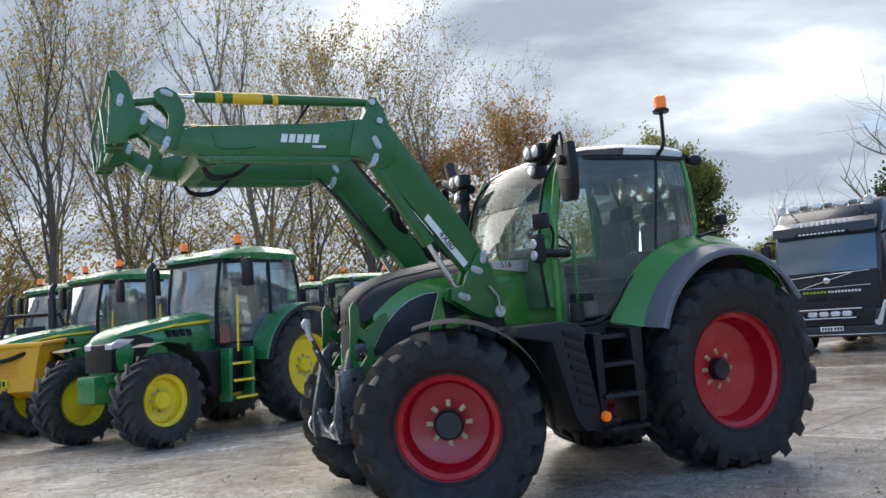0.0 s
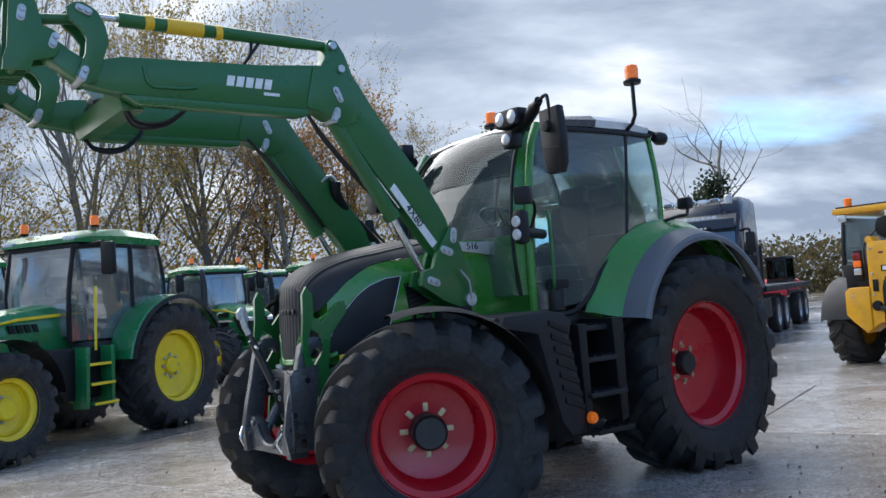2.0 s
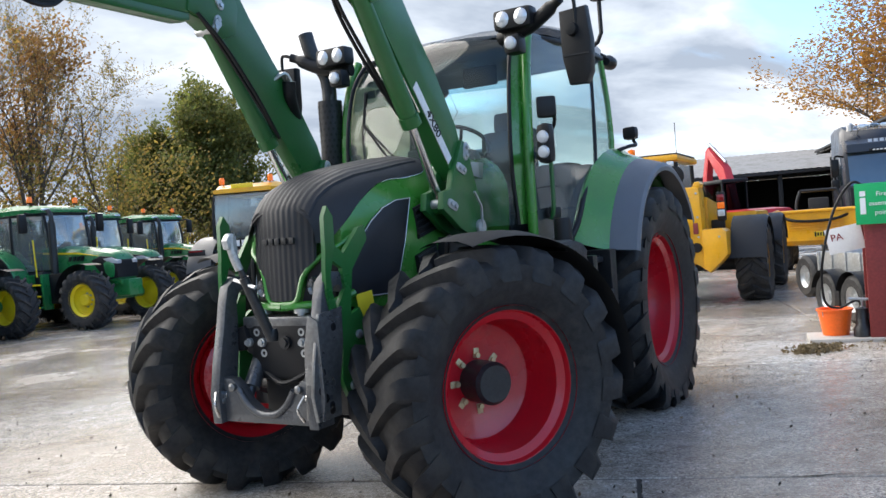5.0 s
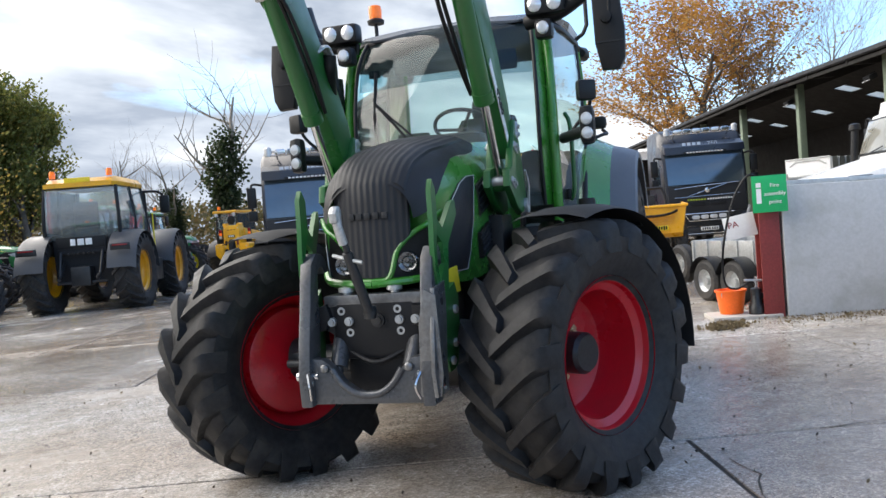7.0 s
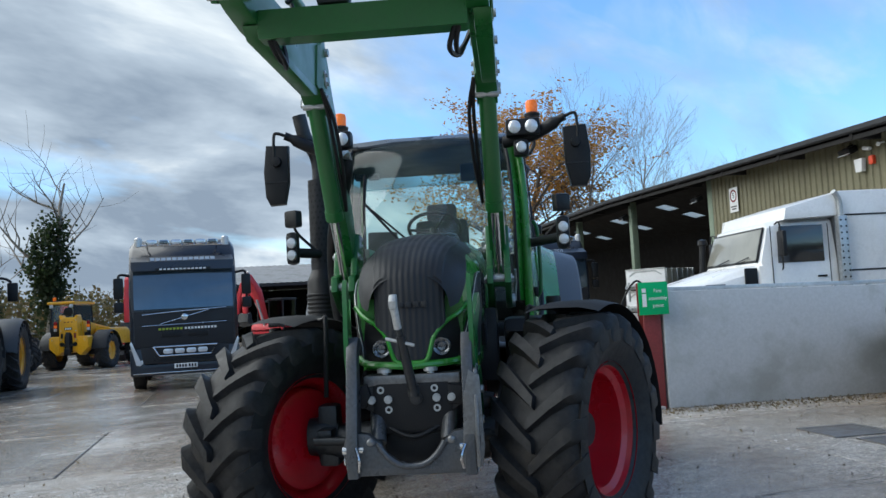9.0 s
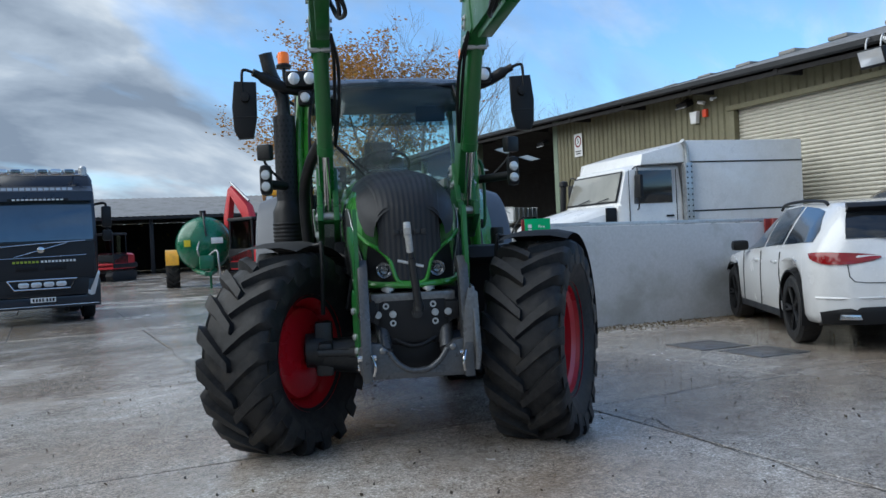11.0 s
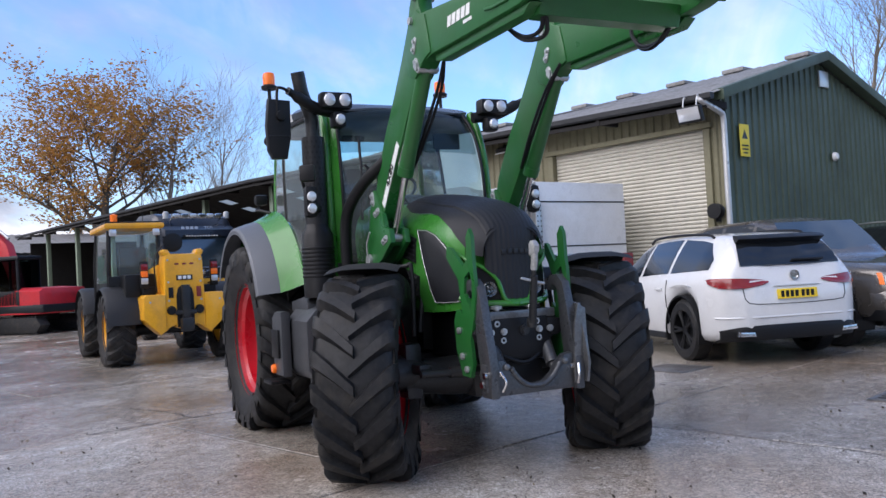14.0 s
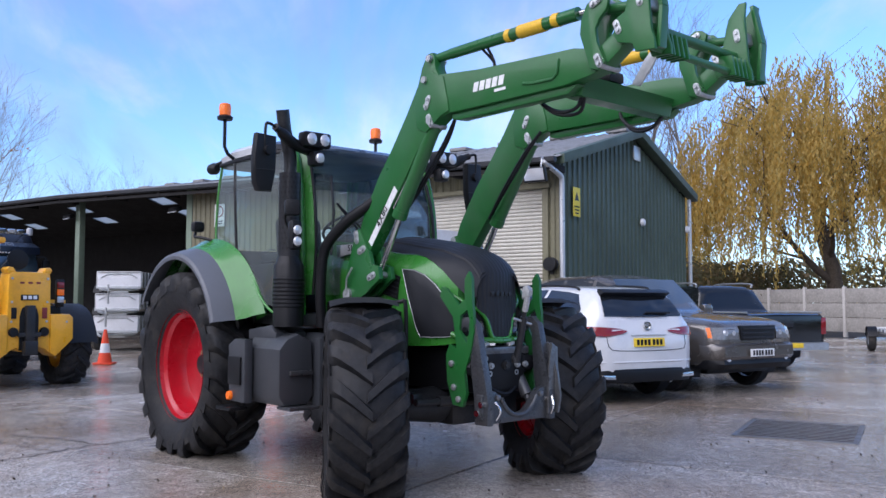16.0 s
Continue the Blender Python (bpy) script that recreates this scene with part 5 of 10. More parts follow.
for a in (0.5, 2.6, 4.7):
    tube(b1, [mm @ Vector((0, 0, -0.02)), mm @ Vector((0.19 * math.cos(a), 0.19 * math.sin(a), 0))], 0.012, 6)
tube(b1, [mm @ Vector((0, 0, 0)), (1.18, 0, 1.80)], 0.035, 10)
part("steering_wheel", b1, "black", cab)
for way_, r in (([(1.625, -0.02, 1.60), (1.60, -0.20, 1.86), (1.545, -0.44, 2.14)], 0.010), ([(1.515, -0.47, 1.72), (1.53, -0.46, 2.06), (1.475, -0.45, 2.36)], 0.012), ([(1.63, 0.03, 1.62), (1.61, -0.15, 1.87), (1.55, -0.42, 2.12)], 0.008)):
    b1 = B()
    tube(b1, way_, r, 6)
    part("wiper", b1, "black", cab)
b1 = B()
box(b1, (1.36, 0.36, 2.36), (0.03, 0.24, 0.13), 0.04)
part("interior_mirror", b1, "black", cab)
for y in (-0.50, -0.40):
    b1 = B()
    box(b1, (1.36, y, 2.37), (0.03, 0.08, 0.05), 0.008)
    part("cab_clip", b1, "fgrey", cab)

# mirrors, lamps, beacons on the cab
fwd_ = new("mirror_and_lamp_set")
fwd_.parent, fwd_.matrix_basis = ft, pose(0.29, 0, -0.055) @ Matrix.Diagonal((1, 0.92, 1, 1))
for s in (1, -1):
    ly = 0.775 if s > 0 else 0.70
    b1 = B()
    tube(b1, smooth_path([(1.16, s * 0.62, 2.60), (1.20, s * 0.85, 2.63), (1.24, s * 1.05, 2.72), (1.26, s * 1.10, 2.74)], 5), [0.045] * 10 + [0.03] * 6, 10)
    tube(b1, smooth_path([(1.25, s * 1.05, 2.72), (1.26, s * 1.16, 2.76), (1.26, s * 1.19, 2.72), (1.25, s * 1.19, 2.50)], 5), 0.012, 8)
    mr = part("mirror_arm", b1, "black", fwd_)
    b1 = B()
    slab(b1, [(s * 1.08, 2.67), (s * 1.26, 2.68), (s * 1.285, 2.48), (s * 1.275, 2.30), (s * 1.24, 2.235), (s * 1.12, 2.24), (s * 1.085, 2.40)], "x", 1.18, 1.26, 0.022)
    lathe(b1, [(0.0, 1.30), (0.035, 1.295), (0.04, 1.26)], 14, (0, s * 1.17, 2.55), "x")
    part("door_mirror", b1, "black", fwd_, "tall black door mirror")
    b1 = B()
    box(b1, (1.255, s * 1.18, 2.405), (0.02, 0.17, 0.008))
    part("mirror_seam", b1, "fgrey", fwd_)
    b1 = B()
    box(b1, (1.24, s * ly, 2.68), (0.12, 0.27, 0.125), 0.03)
    box(b1, (1.23, s * (ly - 0.02), 2.535), (0.11, 0.12, 0.12), 0.03)
    wl_ = part("work_lamp_housing", b1, "black", fwd_)
    for y, z, r in ((ly - 0.065, 2.68, 0.048), (ly + 0.065, 2.68, 0.048), (ly - 0.02, 2.535, 0.04)):
        b1 = B()
        lathe(b1, [(0.0, 1.312), (r * 0.8, 1.308), (r, 1.30), (r, 1.28)], 18, (0, s * y, z), "x")
        part("work_lamp", b1, "lens", fwd_)
    b1 = B()     # lamps on the hand rail
    tube(b1, [(1.05, s * 0.80, 1.87), (1.42, s * 1.0, 1.87)], 0.035, 10)
    tube(b1, smooth_path([(1.25, s * 0.90, 1.90), (1.30, s * 1.02, 2.02), (1.36, s * 1.04, 2.11)], 4), 0.012, 6)
    part("lamp_bracket", b1, "black", fwd_)
    b1 = B()
    box(b1, (1.40, s * 1.02, 2.11), (0.08, 0.12, 0.12), 0.02, pose(0, 0, 0, 0, 0, s * 25))
    box(b1, (1.44, s * 1.02, 1.90), (0.09, 0.10, 0.23), 0.04)
    hl = part("side_lamp_housing", b1, "black", fwd_)
    b1 = B()
    for z in (1.85, 1.935):
        lathe(b1, [(0.0, 1.50), (0.032, 1.497), (0.038, 1.485), (0.038, 1.47)], 16, (0, s * 1.02, z), "x")
    part("running_lamp", b1, "lens", fwd_)
    b1 = B()     # rear work lamps
    tube(b1, [(0.04, s * 0.70, 2.63), (-0.02, s * 0.74, 2.60)], 0.02)
    lathe(b1, [(0.0, -0.10), (0.05, -0.095), (0.055, -0.03), (0.03, 0.02), (0.0, 0.02)], 16, (0, s * 0.74, 2.575), "x")
    part("rear_lamp", b1, "black", ft)
    b1 = B()
    x0 = 0.34
    tube(b1, [(x0, s * 0.74, 2.62), (x0, s * 0.80, 2.66), (x0, s * 0.83, 2.72), (x0, s * 0.83, 2.98)], 0.016, 8)
    lathe(b1, [(0.0, 2.955), (0.065, 2.96), (0.07, 2.985), (0.05, 3.0), (0.0, 3.0)], 18, (x0, s * 0.83, 0), "z")
    bs = part("beacon_mount", b1, "black", ft)
    b1 = B()
    lathe(b1, [(0.05, 2.998), (0.053, 3.07), (0.047, 3.10), (0.03, 3.108), (0.0, 3.11)], 20, (x0, s * 0.83, 0), "z")
    part("beacon", b1, "orange", bs, "amber flashing beacon")

# rear fenders
FX, FZ = -0.02, 0.95
for s in (1, -1):
    def lip(r, a, y):
        return (FX + r * math.cos(radians(a)), s * y, FZ + r * math.sin(radians(a)))
    angles = np.linspace(16, 152, 22)
    b1 = B()     # outer grey lip
    rows = [[lip(0.770, a, 1.125), lip(0.800, a, 1.13), lip(0.825, a, 1.115), lip(0.858, a, 1.02), lip(0.876, a, 0.945)] for a in angles]
    ring_loft(b1, rows, False, False)
    bmesh.ops.solidify(b1, geom=b1.faces[:], thickness=0.016)
    part("fender_lip", b1, "fender", ft, "slate grey outer fender")
    b1 = B()     # green inner fender sweeping up to the cab
    rows = []
    for a in angles:
        k = max(0.0, min(1.0, (90 - a) / 75)) ** 1.3
        g = 0.965 + 0.125 * k
        rows.append([lip(0.860, a, 0.955), lip(0.880, a, 0.942), lip(0.905 + 0.03 * k, a, 0.89), lip(g - 0.03, a, 0.825), lip(g, a, 0.785), lip(g - 0.03, a, 0.75), lip(0.86, a, 0.74)])
    ring_loft(b1, rows, False, False)
    bmesh.ops.solidify(b1, geom=b1.faces[:], thickness=0.016)
    part("fender_shell", b1, "fgreen", ft, "leaf green inner fender")
    b1 = B()
    ring_loft(b1, [[lip(0.86, a, 0.76), lip(0.55, a, 0.62)] for a in angles], False, False)
    part("fender_inner", b1, "black", ft)
    b1 = B()
    tube(b1, smooth_path([(0.06, s * 0.80, 1.90), (-0.04, s * 0.86, 1.93), (-0.12, s * 0.88, 1.94), (-0.20, s * 0.84, 1.98)], 4), 0.014, 8)
    box(b1, (-0.20, s * 0.82, 2.04), (0.09, 0.11, 0.10), 0.03)
    part("fender_lamp", b1, "black", ft)

# front mudguards
for s in (1, -1):
    b1 = B()
    wm = pose(AX, KING[s], 0.638, 0, 0, STEER[s]) @ pose(0, s * 0.15, 0)
    def mud(r, a):
        return (r * math.cos(radians(a)), r * math.sin(radians(a)))
    rows = []
    for a in np.linspace(74, 186, 18):
        rr = 0.738 + 0.012 * math.cos(radians(3 * a))
        rows.append([wm @ Vector((mud(rr, a)[0], y, mud(rr - 0.035 * (abs(y) / 0.24) ** 4, a)[1])) for y in (-0.235, -0.22, -0.12, 0, 0.12, 0.22, 0.235)])
    ring_loft(b1, rows, False, False)
    bmesh.ops.solidify(b1, geom=b1.faces[:], thickness=0.022)
    part("front_mudguard", b1, "mudguard", ft, "black plastic front mudguard")
    b1 = B()
    tube(b1, [wm @ Vector(p) for p in smooth_path([(0.02, -s * 0.30, 0.25), (0.0, -s * 0.30, 0.68), (-0.02, -s * 0.24, 0.702), (-0.02, s * 0.1, 0.702)], 4)], 0.015, 8)
    part("mudguard_stay", b1, "black", ft)
    b1 = B()
    tube(b1, [wm @ Vector(p) for p in smooth_path([(-0.30, -s * 0.30, 0.25), (-0.40, -s * 0.28, 0.60), (-0.42, s * 0.15, 0.62)], 4)], 0.018, 8)
    part("mudguard_stay", b1, "black", ft)

# left side: tank, steps; right side: tank and box
b1 = B()
slab(b1, [(1.36, 0.46), (1.34, 0.56), (1.45, 1.10), (1.42, 1.22), (1.50, 1.27), (1.62, 1.29), (2.02, 1.28), (2.05, 1.20), (1.74, 1.14), (1.58, 0.56), (1.50, 0.46)], "y", 0.50, 1.03, 0.035)
tk = part("fuel_tank", b1, "fgrey", ft, "dark grey moulded fuel tank")
b1 = B()
for k in range(7):
    z = 0.62 + k * 0.085
    x = 1.375 + k * 0.017
    slab(b1, [(x, z), (x + 0.17, z + 0.06), (x + 0.17, z + 0.095), (x, z + 0.035)], "y", 1.025, 1.042)
part("tank_ribs", b1, "black", tk)
b1 = B()
lathe(b1, [(0.0, 1.42), (0.05, 1.42), (0.055, 1.40), (0.055, 1.28)], 16, (1.38, 0.86, 0), "z")
part("filler_cap", b1, "black", tk)
st = new("steps")
st.parent = ft
for k, (z, y) in enumerate(((0.46, 1.10), (0.70, 1.06), (0.93, 1.0), (1.14, 0.95))):
    b1 = B()
    box(b1, (1.16, y - 0.10, z), (0.36, 0.24, 0.035), 0.01)
    for q in range(4):
        box(b1, (1.03 + q * 0.085, y - 0.10, z + 0.02), (0.02, 0.2, 0.012))
    part("step", b1, "fgrey" if k else "black", st)
b1 = B()
slab(b1, [(0.92, 0.50), (0.99, 0.48), (1.02, 1.20), (0.90, 1.20)], "y", 0.70, 1.02, 0.015)
slab(b1, [(1.30, 0.44), (1.36, 0.44), (1.38, 1.18), (1.30, 1.18)], "y", 0.72, 1.04, 0.015)
box(b1, (1.30, 0.95, 0.5), (0.25, 0.16, 0.08), 0.02)
part("step_side", b1, "black", st)
b1 = B()
lathe(b1, [(0.0, 1.085), (0.035, 1.083), (0.04, 1.07), (0.04, 1.05)], 16, (1.34, 0, 0.56), "y")
part("marker_lamp", b1, "orange", st, "amber side marker lamp")
b1 = B()
slab(b1, [(-0.97, 0.98), (-0.90, 1.06), (-0.80, 1.10), (-0.68, 1.04), (-0.66, 0.62), (-0.72, 0.55), (-0.92, 0.55), (-0.97, 0.62)], "x", 1.04, 1.58, 0.03)
bx = part("battery_box", b1, "battery", ft, "dark grey battery and tool box")
b1 = B()
slab(b1, [(-0.65, 1.06), (-0.58, 1.10), (-0.48, 1.06), (-0.46, 0.60), (-0.54, 0.52), (-0.65, 0.54)], "x", 1.06, 1.64, 0.03)
part("battery_lid", b1, "battery", bx)
b1 = B()
slab(b1, [(0.92, 1.0), (1.02, 1.05), (1.20, 1.05), (1.20, 0.55), (0.94, 0.55)], "y", -1.06, -0.98, 0.025)
slab(b1, [(0.96, 1.12), (1.30, 1.16), (1.40, 1.10), (1.40, 1.04), (0.96, 1.04)], "y", -0.90, -0.62, 0.02)
part("tool_box", b1, "battery", bx)
b1 = B()
box(b1, (1.60, -0.79, 0.80), (0.03, 0.20, 0.035), 0.006)
box(b1, (1.58, -0.80, 0.535), (0.20, 0.26, 0.025), 0.006)
part("box_strap", b1, "arm", bx)
b1 = B()
box(b1, (1.06, -1.07, 0.80), (0.20, 0.02, 0.22), 0.01)
box(b1, (0.98, -1.05, 0.50), (0.24, 0.16, 0.03), 0.01)
part("box_lid", b1, "black", bx)
b1 = B()
lathe(b1, [(0.0, -1.09), (0.03, -1.088), (0.036, -1.075), (0.036, -1.05)], 16, (0.98, 0, 0.60), "y")
part("marker_lamp", b1, "orange", bx)

# exhaust and air pipe on the right
ex = new("exhaust")
ex.parent = ft
EX, EY = 1.42, -0.80
b1 = B()
tube(b1, [(EX, EY, 1.15), (EX, EY, 1.62), (EX, EY, 1.66), (EX, EY, 1.70)], [0.12, 0.12, 0.10, 0.085], 22)
part("catalyser", b1, "black", ex)
for k in range(8):
    b1 = B()
    lathe(b1, [(0.122, 1.30 + k * 0.03), (0.127, 1.305 + k * 0.03), (0.127, 1.315 + k * 0.03), (0.122, 1.32 + k * 0.03)], 22, (EX, EY, 0), "z")
    part("cooling_rib", b1, "black", ex)
b1 = B()
tube(b1, [(EX, EY, 1.68), (EX, EY, 2.36)], 0.085, 24)
pg = part("heat_shield", b1, "fgrey", ex, "dark perforated heat shield")
b1 = B()
for i in range(15):
    for k in range(16):
        a = 2 * math.pi * (k + 0.5 * (i % 2)) / 16
        d = Vector((math.cos(a), math.sin(a), 0))
        p = Vector((EX, EY, 1.76 + i * 0.04)) + d * 0.084
        u, v = Vector((-d.y, d.x, 0)) * 0.009, Vector((0, 0, 0.012))
        bm_f = [b1.verts.new(p + d * 0.0025 + u * math.cos(q) + v * math.sin(q)) for q in (0, 1.05, 2.09, 3.14, 4.19, 5.24)]
        b1.faces.new(bm_f)
part("perforated_skin", b1, "black", pg)
b1 = B()
tube(b1, smooth_path([(EX, EY, 2.30), (EX, EY, 2.46), (EX + 0.01, EY - 0.02, 2.56), (EX + 0.05, EY - 0.08, 2.68), (EX + 0.07, EY - 0.115, 2.84)], 6), 0.052, 16)
part("tailpipe", b1, "dark", ex)
b1 = B()
tube(b1, smooth_path([(1.62, -0.62, 1.15), (1.66, -0.66, 1.45), (1.72, -0.66, 1.75), (1.92, -0.60, 1.95), (2.15, -0.50, 2.10), (2.28, -0.44, 2.24), (2.30, -0.42, 2.34)], 8), 0.042, 14)
hz = part("loader_hose", b1, "black", ft, "black corrugated hose sleeve to the loader")
b1 = B()
for k in range(3):
    tube(b1, smooth_path([(2.29, -0.42 + (k - 1) * 0.02, 2.32), (2.34, -0.43 + (k - 1) * 0.02, 2.38), (2.40, -0.45, 2.34)], 4), 0.012, 6)
part("hose_ends", b1, "zinc", hz)

# ---- front loader on the tractor ----
def oval(bm, x, z, half, r, turn, y0, y1):
    """Rounded pin plate with two bolt heads, across y."""
    u, v = Vector((math.cos(radians(turn)), 0, math.sin(radians(turn)))), Vector((-math.sin(radians(turn)), 0, math.cos(radians(turn))))
    edge = []
    for k in range(14):
        a = math.pi * (k if k < 7 else k - 1) / 6 - math.pi / 2
        q = u * (half if k < 7 else -half) + u * r * math.cos(a) + v * r * math.sin(a)
        edge.append((x + q.x, z + q.z))
    slab(bm, edge, "y", y0, y1, 0.004)
    for f in (-0.8, 0.8):
        p = Vector((x, 0, z)) + u * half * f
        tube(bm, [(p.x, y0 - 0.012, p.z), (p.x, y1 + 0.012, p.z)], 0.013, 8)
    return bm


ld = new("front_loader")
ld.parent = ft
BOOM = [(1.98, 1.80), (2.00, 1.70), (2.09, 1.67), (2.16, 1.74), (2.54, 2.20), (2.79, 2.51), (2.86, 2.55), (2.93, 2.59), (3.03, 2.61), (3.33, 2.605), (4.05, 2.60), (4.14, 2.61), (4.24, 2.62), (4.33, 2.64), (4.49, 2.75), (4.515, 2.82), (4.46, 2.87), (4.38, 2.81), (4.28, 2.755), (4.20, 2.785), (4.12, 2.805), (3.75, 2.825), (3.32, 2.85),
        (2.92, 2.895), (2.885, 2.95), (2.878, 3.03), (2.85, 3.065), (2.80, 3.06), (2.745, 2.98), (2.70, 2.86), (2.57, 2.67), (2.40, 2.45), (2.24, 2.26), (2.05, 1.98)]
CRANK = [(4.31, 3.06), (4.24, 3.02), (4.20, 2.94), (4.19, 2.86), (4.23, 2.74), (4.26, 2.65), (4.32, 2.63), (4.365, 2.67), (4.34, 2.72), (4.31, 2.79), (4.30, 2.87), (4.33, 2.92), (4.38, 2.96), (4.395, 3.02), (4.36, 3.05)]
PLATE = [(4.665, 3.15), (4.62, 3.15), (4.55, 3.07), (4.53, 3.0), (4.51, 2.91), (4.45, 2.885), (4.43, 2.80), (4.46, 2.75), (4.555, 2.725), (4.575, 2.675), (4.70, 2.665), (4.695, 2.72), (4.675, 2.78), (4.665, 2.92), (4.655, 3.05)]
for s in (1, -1):
    y0 = s * 0.49
    b1 = B()
    slab(b1, BOOM, "y", y0 - 0.050, y0 + 0.050, 0.010)
    part("boom", b1, "lgreen", ld, "green cranked loader boom")
    b1 = B()
    slab(b1, [(2.70, 2.55), (2.80, 2.51), (2.87, 2.555), (2.95, 2.60), (3.04, 2.625), (3.02, 2.72), (2.98, 2.87), (2.90, 2.90), (2.86, 2.93), (2.78, 2.90), (2.70, 2.80), (2.67, 2.70)], "y", y0 - 0.060, y0 + 0.060, 0.008)
    part("knee_plate", b1, "lgreen", ld)
    for x, z in ((2.82, 2.715), (2.845, 2.585)):
        b1 = B()
        oval(b1, x, z, 0.032, 0.022, 65 if z > 2.6 else 115, y0 - 0.068, y0 + 0.068)
        part("knee_pin_plate", b1, "zinc", ld, "bright pin plate at the knee")
    for x, z in ((2.845, 2.585), (2.84, 3.02), (2.79, 2.88), (4.33, 2.68)):
        b1 = B()
        tube(b1, [(x, y0 - 0.078, z), (x, y0 + 0.078, z)], 0.024, 12)
        part("pivot_pin", b1, "zinc", ld)
    b1 = B()      # lift ram under the boom
    tube(b1, [(2.845, y0, 2.59), (2.45, y0, 1.985)], 0.050, 18)
    tube(b1, [(2.462, y0, 2.005), (2.428, y0, 1.953)], 0.056, 18)
    part("lift_ram_barrel", b1, "lgreen", ld)
    b1 = B()
    tube(b1, [(2.45, y0, 1.985), (2.19, y0, 1.535)], 0.024, 14)
    part("lift_ram_rod", b1, "chrome", ld, "bright chromed lift ram rod")
    b1 = B()
    tube(b1, [(2.19, y0 - 0.05, 1.53), (2.19, y0 + 0.05, 1.53)], 0.045, 14)
    part("rod_eye", b1, "lgreen", ld)
    b1 = B()      # levelling ram above the boom
    tube(b1, [(2.84, y0, 3.03), (3.0, y0, 3.03), (3.001, y0, 3.03), (4.12, y0, 3.018)], [0.030, 0.034, 0.036, 0.040], 16)
    part("crowd_ram", b1, "lgreen", ld)
    for xa, xb in ((3.54, 3.58), (3.65, 3.86), (3.93, 3.98)):
        b1 = B()
        tube(b1, [(xa, y0, 3.0235), (xb, y0, 3.0195)], 0.0425, 16)
        part("yellow_band", b1, "yellowband", ld, "yellow wrap on the ram")
    b1 = B()
    tube(b1, [(4.10, y0, 3.018), (4.31, y0, 3.015)], 0.017, 12)
    part("crowd_rod", b1, "chrome", ld)
    for q in (-0.078, 0.052):      # bell crank, a plate each side
        b1 = B()
        slab(b1, CRANK, "y", y0 + q, y0 + q + 0.026, 0.005)
        part("bell_crank", b1, "lgreen", ld)
    b1 = B()
    tube(b1, [(4.34, y0, 2.985), (4.58, y0, 2.955)], 0.028, 12)
    part("crowd_link", b1, "lgreen", ld)
    for x, z, a in ((4.31, 3.015, 20), (4.325, 2.68, 110), (4.605, 2.955, 100), (4.46, 2.835, 110)):
        b1 = B()
        oval(b1, x, z, 0.024, 0.020, a, y0 - 0.09, y0 + 0.09)
        part("link_pin_plate", b1, "zinc", ld)
    for q in (-0.085, 0.062):      # carriage side plates
        b1 = B()
        slab(b1, PLATE, "y", y0 + q, y0 + q + 0.023, 0.005)
        part("carriage_plate", b1, "lgreen", ld, "green implement carriage plate")
    b1 = B()      # front bar of the carriage
    for a_, b_ in (((4.66, 3.145), (4.715, 2.90)), ((4.715, 2.90), (4.695, 2.68))):
        d_ = (Vector(b_) - Vector(a_)).normalized() * 0.012
        slab(b1, [(a_[0] - d_.y, a_[1] + d_.x), (b_[0] - d_.y, b_[1] + d_.x), (b_[0] + d_.y, b_[1] - d_.x), (a_[0] + d_.y, a_[1] - d_.x)], "y", y0 + s * 0.02 - 0.03, y0 + s * 0.02 + 0.03, 0.003)
    part("carriage_bar", b1, "lgreen", ld)
    for k in range(4):
        b1 = B()
        slab(b1, [(4.57, 2.675), (4.69, 2.67), (4.67, 2.79), (4.585, 2.80)], "y", y0 - s * (0.115 + k * 0.045) - 0.008, y0 - s * (0.115 + k * 0.045) + 0.008, 0.003)
        part("carriage_rib", b1, "lgreen", ld)
    b1 = B()      # stay and pipe cover on the boom's outer side
    tube(b1, [(4.01, y0 + s * 0.052, 2.765), (3.995, y0 + s * 0.056, 2.68), (3.96, y0 + s * 0.056, 2.655), (3.80, y0 + s * 0.056, 2.66), (3.72, y0 + s * 0.052, 2.675)], 0.009, 6)
    part("stop_bracket", b1, "lgreen", ld)
    b1 = B()
    slab(b1, [(3.03, 2.572), (3.10, 2.556), (4.05, 2.555), (4.12, 2.60), (3.03, 2.608)], "y", y0 - 0.02, y0 + 0.058, 0.006)
    part("pipe_cover", b1, "lgreen", ld)
    for k in (0, 1):
        for way_, r in (([(4.10, y0 - s * 0.065, 2.62), (4.02, y0 - s * (0.10 + k * 0.03), 2.50 - k * 0.02), (3.86, y0 - s * 0.10, 2.50 - k * 0.015), (3.74, y0 - s * 0.07, 2.58), (3.70, y0 - s * 0.05, 2.64)], 0.012), ([(2.98, y0 - s * 0.066, 2.62), (2.84, y0 - s * (0.08 + k * 0.025), 2.46), (2.62, y0 - s * (0.075 + k * 0.025), 2.22), (2.42, y0 - s * 0.07, 2.0)], 0.011), ([(3.42, y0, 2.84), (3.38, y0 + 0.03, 2.90 + k * 0.01), (3.30 + k * 0.05, y0, 3.0)], 0.010)):
            b1 = B()
            tube(b1, smooth_path(way_, 6), r, 6)
            part("hose", b1, "black", ld)
    b1 = B()
    tube(b1, [(2.80, y0 + s * 0.03, 2.50), (2.40, y0 + s * 0.03, 2.02)], 0.008, 6)
    part("ram_pipe", b1, "chrome", ld)
    b1 = B()      # white model strip along the lower boom
